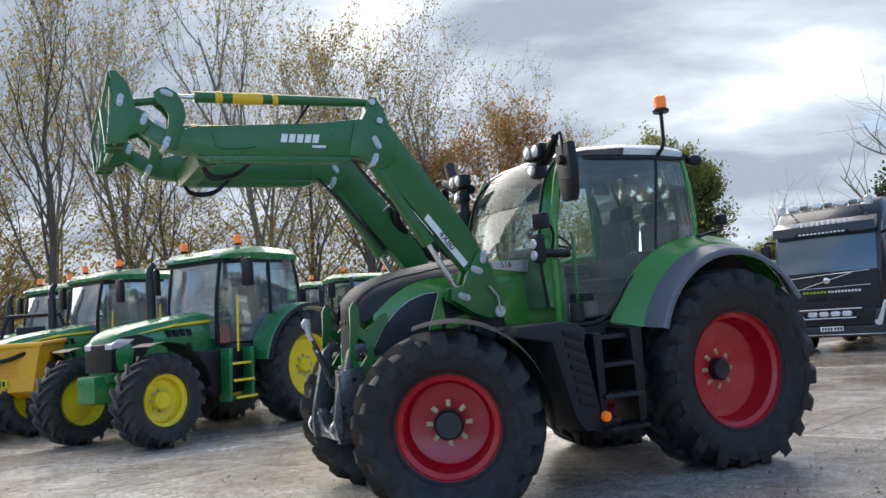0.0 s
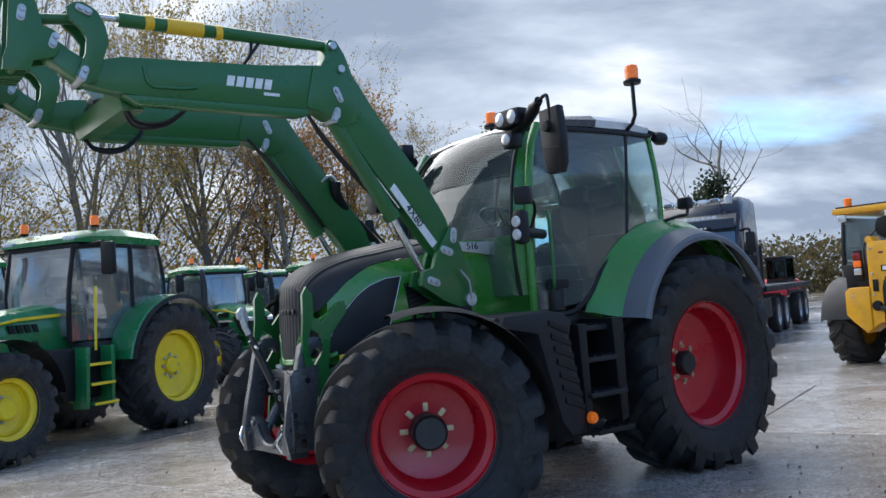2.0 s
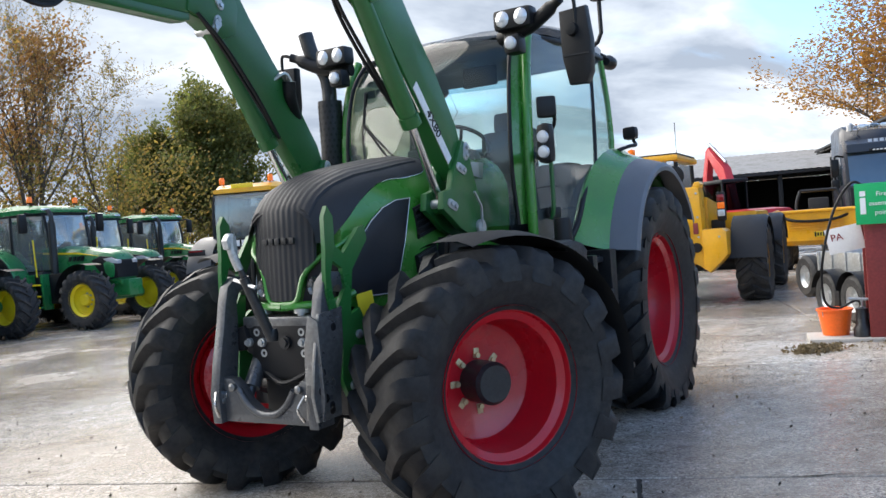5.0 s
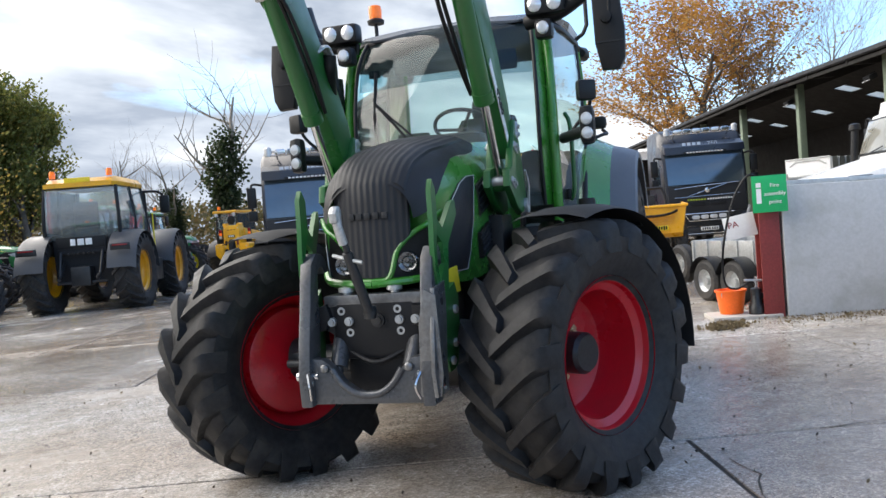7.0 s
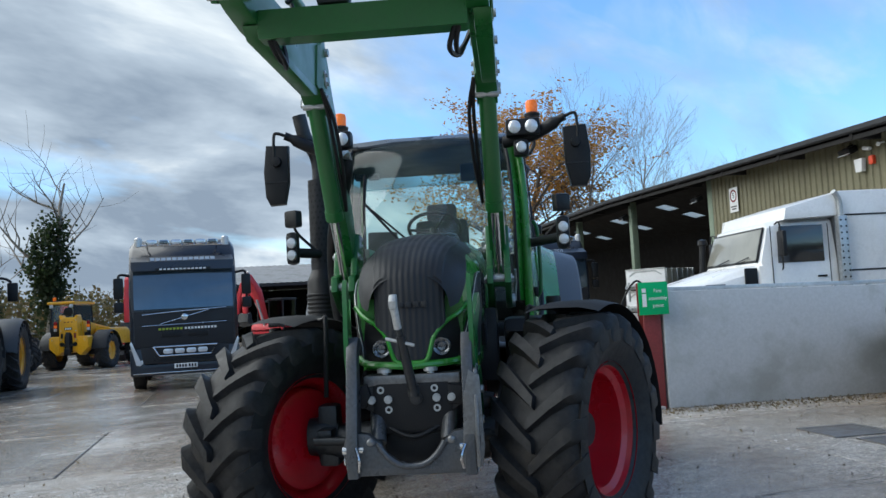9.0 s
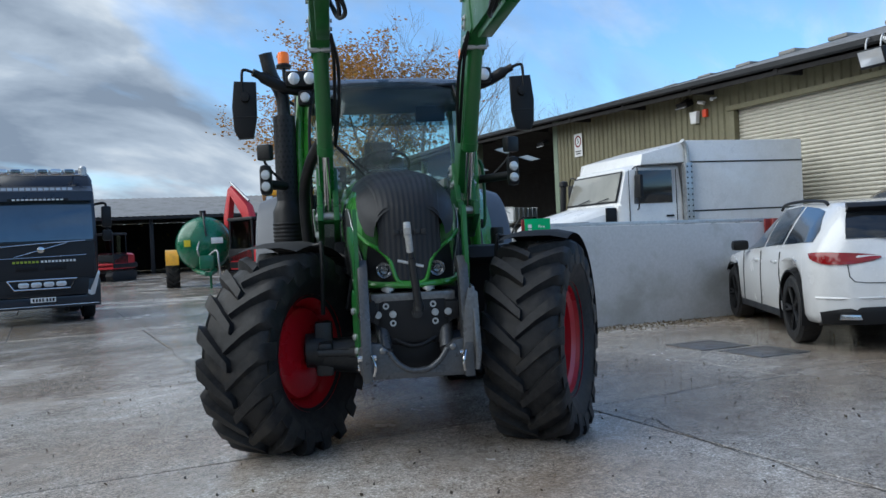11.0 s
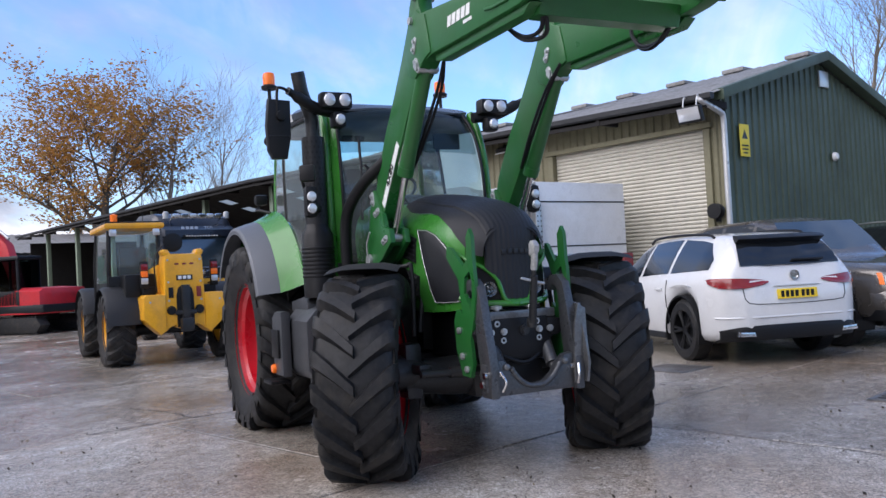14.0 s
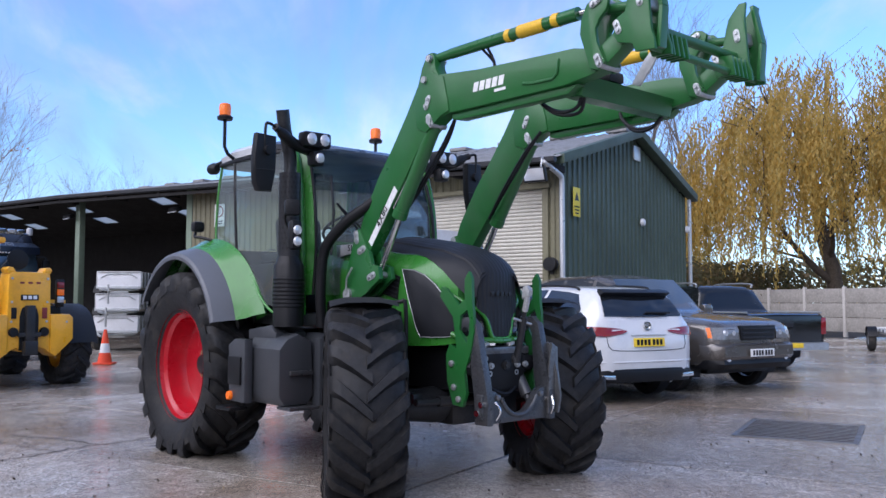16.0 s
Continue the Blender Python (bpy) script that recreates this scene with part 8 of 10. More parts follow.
def car(name, m, label, secs, paint, glassing, wheels, R, spokes=5, wheelmat="black"):
    """Lofted body. secs: rows of x, half width, sill z, belt z, roof z and half width at the roof; origin under the rear axle."""
    t = thing(name, m, label, "car", "parked cars")
    grid = np.linspace(secs[0][0], secs[-1][0], 141)
    cols = []
    for i in range(1, 6):
        c = np.pad(np.interp(grid, [q[0] for q in secs], [q[i] for q in secs]), 3, mode="edge")
        cols.append(np.convolve(c, (0.06, 0.12, 0.2, 0.24, 0.2, 0.12, 0.06), mode="valid"))

    def cut(x, z=0.0):
        """The body's section at x, its sill lifted to z where a wheel arch is cut out."""
        q = [float(np.interp(x, grid, c)) for c in cols]
        return (x, q[0], max(q[1], z), q[2], q[3], q[4])
    def section(q):
        _, w, z0, zb, zr, wr = q
        side, tall = w * 0.95, zr - zb
        return [(w * 0.84, z0), (w * 0.94, z0 + 0.035), (w * 0.98, z0 + 0.11), (w, z0 + (zb - z0) * 0.55), (w * 0.995, zb - 0.15), (w * 0.98, zb - 0.06), (side, zb), (side + (wr - side) * 0.30, zb + tall * 0.31), (side + (wr - side) * 0.65, zb + tall * 0.62), (wr + 0.01, zb + tall * 0.84), (wr * 0.95, zb + tall * 0.95), (wr * 0.72, zr), (wr * 0.3, zr + 0.010)]

    skins = [(x, section(cut(x))) for x in grid]

    def skin(y, z, rear=True):
        """Where the tail (or the nose) lies at a place across and a height."""
        last = None
        for x, half in skins if rear else reversed(skins):
            zs = [q[1] for q in half]
            room = min(float(np.interp(z, zs, [q[0] for q in half])) - abs(y), zs[-1] - z, z - zs[0])
            if room >= 0:
                return x if last is None else last[0] + (x - last[0]) * last[1] / (last[1] - room)
            last = (x, room)
        return 0.0
    SKIN[name] = skin
    ra = R + 0.055
    shape = [cut(x) for x in grid if all(abs(x - xw) > ra for xw in wheels)]
    for xw in wheels:
        shape += [cut(xw - ra), cut(xw + ra)]
        shape += [cut(xw + ra * 0.998 * math.cos(radians(a)), R + ra * math.sin(radians(a))) for a in (0, 15, 32, 50, 70, 90, 110, 130, 148, 165, 180)]
    shape.sort(key=lambda q: q[0])
    b1 = B()
    rows = []
    for x, w, z0, zb, zr, wr in shape:
        half = section((x, w, z0, zb, zr, wr))
        rows.append([(x, y, z) for y, z in half] + [(x, -y, z) for y, z in reversed(half)])
    ring_loft(b1, rows)
    part("body", b1, paint, t, angle=50)
    for nm, lo, hi, gs in glassing:
        for s in (1, -1):
            b1 = B()
            def at(x, f):
                _, w, _, zb, zr, wr = cut(x)
                side, tall = w * 0.95, zr - zb
                y = float(np.interp(f, (0, 0.31, 0.62, 0.84, 0.95), (side, side + (wr - side) * 0.30, side + (wr - side) * 0.65, wr + 0.01, wr * 0.95)))
                return (x, s * (y + 0.006), zb + tall * f)
            ring_loft(b1, [[at(x, lo_ + (hi_ - lo_) * k / 4) for k in range(5)] for x, lo_, hi_ in dense(gs)], False, False)
            part(nm, b1, "carglass", t)
    for x in wheels:
        for s in (1, -1):
            w = max(q[1] for q in secs)
            car_wheel(t, x, s * (w - 0.13), R, s, spokes, wheelmat)
            b1 = B()
            rows = [[(x + (R + 0.06) * math.cos(radians(a)), s * (w - 0.30), R + (R + 0.06) * math.sin(radians(a))), (x + (R + 0.06) * math.cos(radians(a)), s * (w + 0.006), R + (R + 0.06) * math.sin(radians(a))), (x + (R + 0.040) * math.cos(radians(a)), s * (w + 0.004), R + (R + 0.040) * math.sin(radians(a)))] for a in np.linspace(-20, 200, 20)]
            ring_loft(b1, rows, False, False)
            part("wheel_arch", b1, "black", t)
    b1 = B()
    box(b1, ((wheels[0] + wheels[1]) / 2, 0, 0.52), (wheels[1] - wheels[0] + 1.1, 2 * w - 0.62, 0.50), 0.05)
    part("underbody", b1, "black", t)
    return t


M["carlens"] = material("grey_headlamp_lens", (0.22, 0.23, 0.24), 0.1, 0.3, 0.3, 60, coat=1.0)
M["carglass"] = material("dark_privacy_glass", (0.010, 0.012, 0.015), 0.05, 0, 0.1, 3, coat=0.7)
# white estate-like car seen from behind
SV = [(-1.0, 0.56, 0.42, 0.60, 0.74, 0.50), (-0.985, 0.69, 0.36, 0.80, 0.98, 0.58), (-0.94, 0.79, 0.31, 1.0, 1.11, 0.64), (-0.84, 0.885, 0.28, 1.06, 1.27, 0.65), (-0.70, 0.945, 0.27, 1.08, 1.45, 0.64), (-0.58, 0.968, 0.26, 1.09, 1.525, 0.63), (-0.35, 0.98, 0.25, 1.09, 1.56, 0.64), (0.5, 0.985, 0.24, 1.07, 1.59, 0.66), (1.2, 0.985, 0.24, 1.04, 1.575, 0.66), (1.7, 0.985, 0.24, 1.02, 1.44, 0.66), (2.25, 0.985, 0.24, 1.0, 1.10, 0.74), (2.9, 0.98, 0.25, 0.95, 1.04, 0.70), (3.4, 0.95, 0.26, 0.87, 0.95, 0.66), (3.72, 0.86, 0.30, 0.74, 0.82, 0.6), (3.88, 0.66, 0.40, 0.60, 0.66, 0.5)]
vw = car("estate_car", turned(4.708, 5.295, 0, 21.5) @ Matrix.Diagonal((0.989, 0.989, 0.989, 1)), "white sport utility car with dark rear glass, parked", SV, "vwwhite", [("side_window", 0, 0, [(-0.58, 0.12, 0.40), (-0.35, 0.09, 0.80), (-0.1, 0.08, 0.86), (0.35, 0.06, 0.9)]), ("side_window", 0, 0, [(0.42, 0.06, 0.9), (0.5, 0.06, 0.9), (0.9, 0.06, 0.9), (1.2, 0.05, 0.88)]), ("side_window", 0, 0, [(1.28, 0.05, 0.88), (1.7, 0.05, 0.82), (2.1, 0.06, 0.30)])], (0.0, 2.9), 0.385)
tail = SKIN["estate_car"]
FS = [k / 10 for k in range(-10, 11)]
b1 = B()
ring_loft(b1, [[(tail(f * w, z) - 0.028, f * w, z) for w, z in ((0.66, 1.165), (0.655, 1.20), (0.648, 1.235), (0.64, 1.27), (0.63, 1.305), (0.618, 1.34), (0.605, 1.375), (0.59, 1.41), (0.57, 1.445))] for f in FS], False, False)
bmesh.ops.solidify(b1, geom=b1.faces[:], thickness=0.012)
part("rear_window", b1, "carglass", vw)
b1 = B()
ring_loft(b1, [[(tail(f * 0.56, 1.445) - 0.026, f * 0.58, 1.44), (tail(f * 0.56, 1.445) - 0.11, f * 0.58, 1.488), (tail(f * 0.56, 1.445) - 0.05, f * 0.57, 1.525), (-0.60, f * 0.55, 1.540), (-0.60, f * 0.55, 1.48)] for f in FS])
part("roof_spoiler", b1, "black", vw, "gloss black roof spoiler")
b1 = B()
BENDS = (-1, -0.92, -0.8, -0.6, -0.3, 0, 0.3, 0.6, 0.8, 0.92, 1)
ring_loft(b1, [[(tail(f * 0.90, 0.50) - 0.010, f * 0.905, 0.47 - 0.06 * f ** 6), (tail(f * 0.90, 0.50) - 0.030, f * 0.90, 0.42 - 0.05 * f ** 6), (tail(f * 0.90, 0.50) + 0.0, f * 0.88, 0.29), (-0.6, f * 0.86, 0.25), (-0.6, f * 0.88, 0.45)] for f in BENDS])
part("rear_valance", b1, "black", vw)
b1 = B()
tube(b1, [(tail(f * 0.92, 0.56) - 0.002, f * 0.925, 0.56) for f in BENDS], 0.012, 8)
part("bumper_crease", b1, "vwwhite", vw)
for s in (1, -1):
    b1 = B()
    ring_loft(b1, [[(tail(y, z) - 0.018, s * (y + 0.010), z) for z in np.linspace(z1, z0, 6)] for y, z0, z1 in ((0.34, 0.965, 0.985), (0.42, 0.935, 1.0), (0.54, 0.915, 1.015), (0.66, 0.905, 1.025), (0.76, 0.905, 1.03), (0.84, 0.91, 1.035), (0.895, 0.92, 1.035), (0.93, 0.945, 1.03), (0.945, 0.97, 1.02))], False, False)
    bmesh.ops.solidify(b1, geom=b1.faces[:], thickness=0.012)
    part("tail_lamp", b1, "redlens", vw, "red wrap-round tail lamp")
    b1 = B()
    slab(b1, [(s * 0.56, 0.335), (s * 0.78, 0.345), (s * 0.77, 0.405), (s * 0.58, 0.395)], "x", tail(0.66, 0.5) - 0.04, -0.90, 0.02)
    part("tailpipe_trim", b1, "chrome", vw)
    b1 = B()
    box(b1, (2.0, s * 1.06, 1.08), (0.16, 0.22, 0.14), 0.05)
    part("door_mirror", b1, "black", vw)
    b1 = B()
    tube(b1, smooth_path([(-0.30, s * 0.62, 1.53), (-0.15, s * 0.63, 1.575), (0.5, s * 0.645, 1.60), (1.2, s * 0.645, 1.585), (1.4, s * 0.645, 1.52)], 5), 0.018, 8)
    part("roof_rail", b1, "black", vw)
for s in (1, -1):
    for x in (0.40, 1.26, 2.16):
        b1 = B()
        tube(b1, smooth_path([(x - 0.02, s * 0.972, 1.02), (x, s * 0.988, 0.75), (x - (0.14 if x < 1 else 0.0), s * 0.984, 0.34)], 5), 0.006, 5)
        part("door_seam", b1, "fgrey", vw)
    for x in (0.60, 1.46):
        b1 = B()
        box(b1, (x, s * 0.990, 0.90), (0.20, 0.03, 0.035), 0.012)
        part("door_handle", b1, "vwwhite", vw)
    b1 = B()
    slab(b1, [(0.50, 0.25), (2.40, 0.25), (2.40, 0.33), (0.50, 0.33)], "y", min(s * 0.90, s * 0.972), max(s * 0.90, s * 0.972), 0.01)
    part("sill_trim", b1, "fgrey", vw)
b1 = B()
tube(b1, [(tail(y, z) - 0.004, y, z) for y, z in ((-0.67, 0.90), (-0.66, 0.78), (-0.62, 0.73), (-0.5, 0.715), (-0.25, 0.708), (0, 0.706), (0.25, 0.708), (0.5, 0.715), (0.62, 0.73), (0.66, 0.78), (0.67, 0.90))], 0.005, 5)
part("tailgate_seam", b1, "fgrey", vw)
b1 = B()
box(b1, (-1.012, 0, 0.82), (0.02, 0.52, 0.115), 0.003, pose(0, 0, 0, 0, 8, 0))
pl = part("number_plate", b1, "plate", vw, "yellow rear number plate")
for k in range(7):
    b1 = B()
    box(b1, (-1.025, 0.2 - k * 0.062 - (0.02 if k > 3 else 0), 0.82), (0.005, 0.04, 0.075))
    part("plate_bar", b1, "black", pl)
b1 = B()
box(b1, (-1.002, 0, 0.915), (0.012, 0.60, 0.014), 0.004)
part("tailgate_lip", b1, "silver", vw)
b1 = B()
lathe(b1, [(0.0, -0.975), (0.042, -0.978), (0.046, -0.998), (0.060, -0.998), (0.062, -0.975)], 24, (0.015, 0, 1.035), "x")
part("badge", b1, "chrome", vw)
b1 = B()
box(b1, (-0.925, -0.22, 1.215), (0.03, 0.42, 0.02), 0.006, pose(0, 0, 0, 0, 30, 0))
part("rear_wiper", b1, "black", vw)

SR = [(-1.05, 0.80, 0.45, 0.8, 1.0, 0.7), (-1.0, 0.95, 0.40, 1.12, 1.3, 0.74), (-0.8, 0.99, 0.38, 1.16, 1.70, 0.72), (-0.3, 1.0, 0.36, 1.16, 1.80, 0.74), (0.9, 1.0, 0.36, 1.14, 1.82, 0.74), (1.4, 1.0, 0.36, 1.13, 1.70, 0.74), (2.05, 1.0, 0.36, 1.11, 1.19, 0.80), (2.9, 1.0, 0.36, 1.06, 1.14, 0.80), (3.35, 0.985, 0.37, 1.03, 1.10, 0.78), (3.58, 0.94, 0.39, 1.0, 1.06, 0.74), (3.70, 0.86, 0.42, 0.95, 1.02, 0.68), (3.77, 0.74, 0.45, 0.80, 0.92, 0.62)]
rr = car("off_road_car", turned(8.37, 4.52, 0, 206), "bronze-grey off-road car with a slatted grille, facing the yard", SR, "rrgrey", [("side_window", 0, 0, [(-0.7, 0.05, 0.85), (0.2, 0.05, 0.9)]), ("side_window", 0, 0, [(0.28, 0.05, 0.9), (1.0, 0.05, 0.9)]), ("side_window", 0, 0, [(1.08, 0.05, 0.88), (1.5, 0.05, 0.84), (1.9, 0.06, 0.3)])], (0.0, 2.88), 0.375, 7, "silver")
b1 = B()
ring_loft(b1, [[(2.02 - 0.06 * f * f, f * 0.84, 1.20), (1.76 - 0.05 * f * f, f * 0.78, 1.48), (1.48 - 0.04 * f * f, f * 0.71, 1.74)] for f in (-1, -0.5, 0, 0.5, 1)], False, False)
bmesh.ops.solidify(b1, geom=b1.faces[:], thickness=0.02)
part("windscreen", b1, "scr", rr)
nose = lambda y, z: SKIN["off_road_car"](y, z, False)
b1 = B()
slab(b1, [(-0.36, 0.78), (0.36, 0.78), (0.40, 1.0), (-0.40, 1.0)], "x", 3.74, 3.80, 0.02)
gr = part("grille", b1, "black", rr)
for k in range(3):
    b1 = B()
    box(b1, (3.805, 0, 0.82 + k * 0.065), (0.02, 0.70, 0.025), 0.006)
    part("slat", b1, "fgrey", gr)
for s in (1, -1):
    b1 = B()
    ring_loft(b1, [[(nose(y, min(z, 0.955)) + 0.018, s * y, z) for z in (0.80, 0.83, 0.86, 0.89, 0.92, 0.95, 0.975)] for y in (0.42, 0.52, 0.62, 0.70, 0.77, 0.82, 0.858)], False, False)
    bmesh.ops.solidify(b1, geom=b1.faces[:], thickness=0.02)
    hl = part("headlamp", b1, "carlens", rr, "clear headlamp with dark reflector")
    for y in (0.52, 0.68):
        b1 = B()
        x = nose(y, 0.90)
        lathe(b1, [(0.0, x + 0.022), (0.036, x + 0.020), (0.046, x - 0.02)], 16, (0, s * y, 0.89), "x")
        part("reflector", b1, "lens", hl)
    b1 = B()
    ring_loft(b1, [[(nose(y, min(z, 0.955)) + 0.014, s * (y + 0.008), z) for z in (0.82, 0.86, 0.90, 0.94, 0.97)] for y in (0.862, 0.875, 0.888, 0.90)], False, False)
    bmesh.ops.solidify(b1, geom=b1.faces[:], thickness=0.02)
    part("indicator", b1, "orange", rr)
    b1 = B()
    lathe(b1, [(0.0, 3.80), (0.045, 3.795), (0.055, 3.76)], 14, (0, s * 0.64, 0.52), "x")
    part("fog_lamp", b1, "lens", rr)
b1 = B()
ring_loft(b1, [[(nose(f * 0.95, 0.60) + a, f * y, z) for a, y, z in ((0.01, 0.95, 0.735), (0.055, 0.955, 0.70), (0.06, 0.955, 0.55), (0.02, 0.94, 0.50))] + [(3.3, f * 0.93, 0.50), (3.3, f * 0.95, 0.735)] for f in BENDS])
part("front_bumper", b1, "rrgrey", rr)
b1 = B()
ring_loft(b1, [[(nose(f * 0.93, 0.60) + a, f * 0.92, z) for a, z in ((0.015, 0.50), (0.035, 0.44), (-0.03, 0.36))] + [(3.3, f * 0.90, 0.36), (3.3, f * 0.92, 0.50)] for f in BENDS])
part("front_valance", b1, "black", rr)
for s in (1, -1):
    b1 = B()
    box(b1, (1.86, s * 1.07, 1.22), (0.15, 0.22, 0.18), 0.05)
    part("door_mirror", b1, "rrgrey", rr)
    for x in (0.24, 1.04):
        b1 = B()
        tube(b1, smooth_path([(x, s * 0.985, 1.10), (x, s * 1.003, 0.80), (x - 0.03, s * 0.99, 0.45)], 5), 0.006, 5)
        part("door_seam", b1, "black", rr)
b1 = B()
box(b1, (3.87, 0, 0.60), (0.015, 0.52, 0.11), 0.003)
pl = part("number_plate", b1, "wplate", rr)
for k in range(7):
    b1 = B()
    box(b1, (3.882, -0.2 + k * 0.062 + (0.02 if k > 3 else 0), 0.60), (0.004, 0.04, 0.075))
    part("plate_bar", b1, "black", pl)

SP = [(-1.15, 0.88, 0.50, 1.14, 1.16, 0.80), (-1.10, 0.94, 0.46, 1.20, 1.22, 0.86), (-0.2, 0.95, 0.44, 1.20, 1.22, 0.86), (0.45, 0.95, 0.44, 1.20, 1.22, 0.86), (0.55, 0.95, 0.44, 1.18, 1.72, 0.70), (0.75, 0.95, 0.42, 1.17, 1.82, 0.70), (1.9, 0.95, 0.42, 1.15, 1.82, 0.70), (2.4, 0.95, 0.42, 1.14, 1.55, 0.70), (2.85, 0.95, 0.42, 1.13, 1.22, 0.76), (3.7, 0.94, 0.44, 1.08, 1.15, 0.74), (4.15, 0.86, 0.48, 0.9, 0.98, 0.66)]
pk = car("pickup_truck", turned(9.55, 0.9, 0, 14) @ Matrix.Diagonal((1, 1, 0.93, 1)), "black double-cab pickup with a covered bed", SP, "pkblack", [("side_window", 0, 0, [(0.80, 0.06, 0.88), (1.55, 0.05, 0.9)]), ("side_window", 0, 0, [(1.65, 0.05, 0.9), (2.1, 0.05, 0.86), (2.65, 0.06, 0.3)])], (0.0, 3.2), 0.39, 6, "silver")
b1 = B()
slab(b1, [(-0.80, 0.62), (0.80, 0.62), (0.82, 1.16), (-0.82, 1.16)], "x", -1.18, -1.12, 0.015)
part("tailgate", b1, "pkblack", pk)
b1 = B()
ring_loft(b1, [[(0.46, y, 1.24), (0.60, y * 0.88, 1.70)] for y in (-0.78, -0.3, 0.3, 0.78)], False, False)
part("rear_window", b1, "carglass", pk)
b1 = B()
slab(b1, [(-1.30, 0.46), (-1.1, 0.46), (-1.1, 0.62), (-1.30, 0.60)], "y", -0.88, 0.88, 0.02)
part("rear_bumper", b1, "zinc", pk)
for s in (1, -1):
    b1 = B()
    box(b1, (-1.13, s * 0.88, 0.95), (0.08, 0.14, 0.36), 0.03)
    part("tail_lamp", b1, "redlens", pk)
    b1 = B()
    tube(b1, smooth_path([(0.7, s * 0.70, 1.78), (0.8, s * 0.72, 1.87), (1.9, s * 0.72, 1.87), (2.1, s * 0.72, 1.76)], 4), 0.02, 8)
    tube(b1, [(-1.1, s * 0.88, 1.23), (0.4, s * 0.88, 1.23)], 0.02, 8)
    part("roof_rail", b1, "zinc", pk)
b1 = B()
box(b1, (-1.31, 0, 0.56), (0.015, 0.5, 0.1), 0.003)
part("number_plate", b1, "plate", pk)
b1 = B()
box(b1, (-1.19, 0, 0.98), (0.02, 0.26, 0.09), 0.03)
part("badge", b1, "fgrey", pk)


# ---- the white cab-over truck behind the low wall ----
def box_truck(m):
    t = thing("box_truck", m, "white high-wheeled truck with a flat-sided box body", "truck")
    b1 = B()      # bonnet
    rows = [[(x, w, 0.95), (x, w, z - 0.1), (x, w * 0.88, z), (x, -w * 0.88, z), (x, -w, z - 0.1), (x, -w, 0.95)] for x, w, z in ((-0.30, 0.80, 1.44), (-0.42, 0.88, 1.53), (-1.52, 0.97, 1.80))]
    ring_loft(b1, rows)
    part("bonnet", b1, "white", t)
    b1 = B()      # cab
    rows = [[(x, w, 0.9), (x, w, 1.75), (x, wr, z - 0.06), (x, wr * 0.9, z), (x, -wr * 0.9, z), (x, -wr, z - 0.06), (x, -w, 1.75), (x, -w, 0.9)] for x, w, wr, z in ((-1.42, 1.0, 0.98, 1.80), (-1.46, 1.03, 0.99, 1.86), (-1.62, 1.04, 0.93, 2.38), (-1.80, 1.05, 0.94, 2.44), (-2.62, 1.05, 0.95, 2.44))]
    ring_loft(b1, rows)
    part("cab_shell", b1, "white", t)
    b1 = B()
    slab(b1, [(-0.93, 0.0), (0.93, 0.0), (0.88, 0.55), (-0.88, 0.55)], "x", -0.01, 0.012, 0.006)
    b1.transform(pose(-1.422, 0, 1.81, 0, -17.5, 0))
    part("window_seal", b1, "black", t)
    b1 = B()
    slab(b1, [(-0.90, 0.03), (0.90, 0.03), (0.855, 0.52), (-0.855, 0.52)], "x", 0.0, 0.018, 0.004)
    b1.transform(pose(-1.422, 0, 1.81, 0, -17.5, 0))
    part("windscreen", b1, "palescr", t)
    for y in (-0.35, 0.35):
        b1 = B()
        tube(b1, [(-1.385, y - 0.1, 1.83), (-1.40, y + 0.35, 1.90)], 0.010, 6)
        part("wiper", b1, "black", t)
    for s in (1, -1):
        b1 = B()
        slab(b1, [(-1.70, 1.78), (-2.42, 1.78), (-2.42, 2.33), (-1.76, 2.33)], "y", min(s * 1.0, s * 1.035), max(s * 0.95, s * 1.062), 0.01)
        part("side_window", b1, "carglass", t)
        b1 = B()
        for x0, x1 in ((-1.60, -1.61), (-2.50, -2.51)):
            slab(b1, [(x0, 1.0), (x1, 1.0), (x1, 2.34), (x0, 2.34)], "y", min(s * 1.045, s * 1.056), max(s * 1.045, s * 1.056))
        part("door_gap", b1, "fgrey", t)
        b1 = B()
        box(b1, (-2.36, s * 1.07, 1.56), (0.14, 0.03, 0.03), 0.008)
        part("door_handle", b1, "black", t)
        b1 = B()
        tube(b1, smooth_path([(-1.68, s * 1.05, 2.36), (-1.66, s * 1.24, 2.34), (-1.66, s * 1.26, 1.76), (-1.75, s * 1.06, 1.68)], 4), 0.012, 6)
        box(b1, (-1.68, s * 1.24, 2.06), (0.07, 0.19, 0.38), 0.03)
        part("door_mirror", b1, "black", t)
        for x in (-0.75, -4.0):
            b1 = B()
            lathe(b1, [(0.25, s * 0.75), (0.42, s * 0.74), (0.50, s * 0.78), (0.50, s * 0.98), (0.42, s * 1.02), (0.25, s * 1.0), (0.0, s * 0.98)], 30, (x, 0, 0.50))
            part("wheel", b1, "oldtyre", t)
    b1 = B()
    slab(b1, [(-1.80, 2.42), (-1.84, 2.60), (-2.72, 2.82), (-5.05, 2.82), (-5.05, 1.05), (-2.72, 1.05), (-2.72, 2.45)], "y", -1.12, 1.12, 0.03)
    bx_ = part("box_body", b1, "white", t, "white flat-sided box body")
    b1 = B()
    for s in (1, -1):
        for z in (1.62, 2.45):
            box(b1, (-3.9, s * 1.125, z), (2.3, 0.012, 0.025), 0.004)
    part("box_trim", b1, "fgrey", bx_)
    b1 = B()
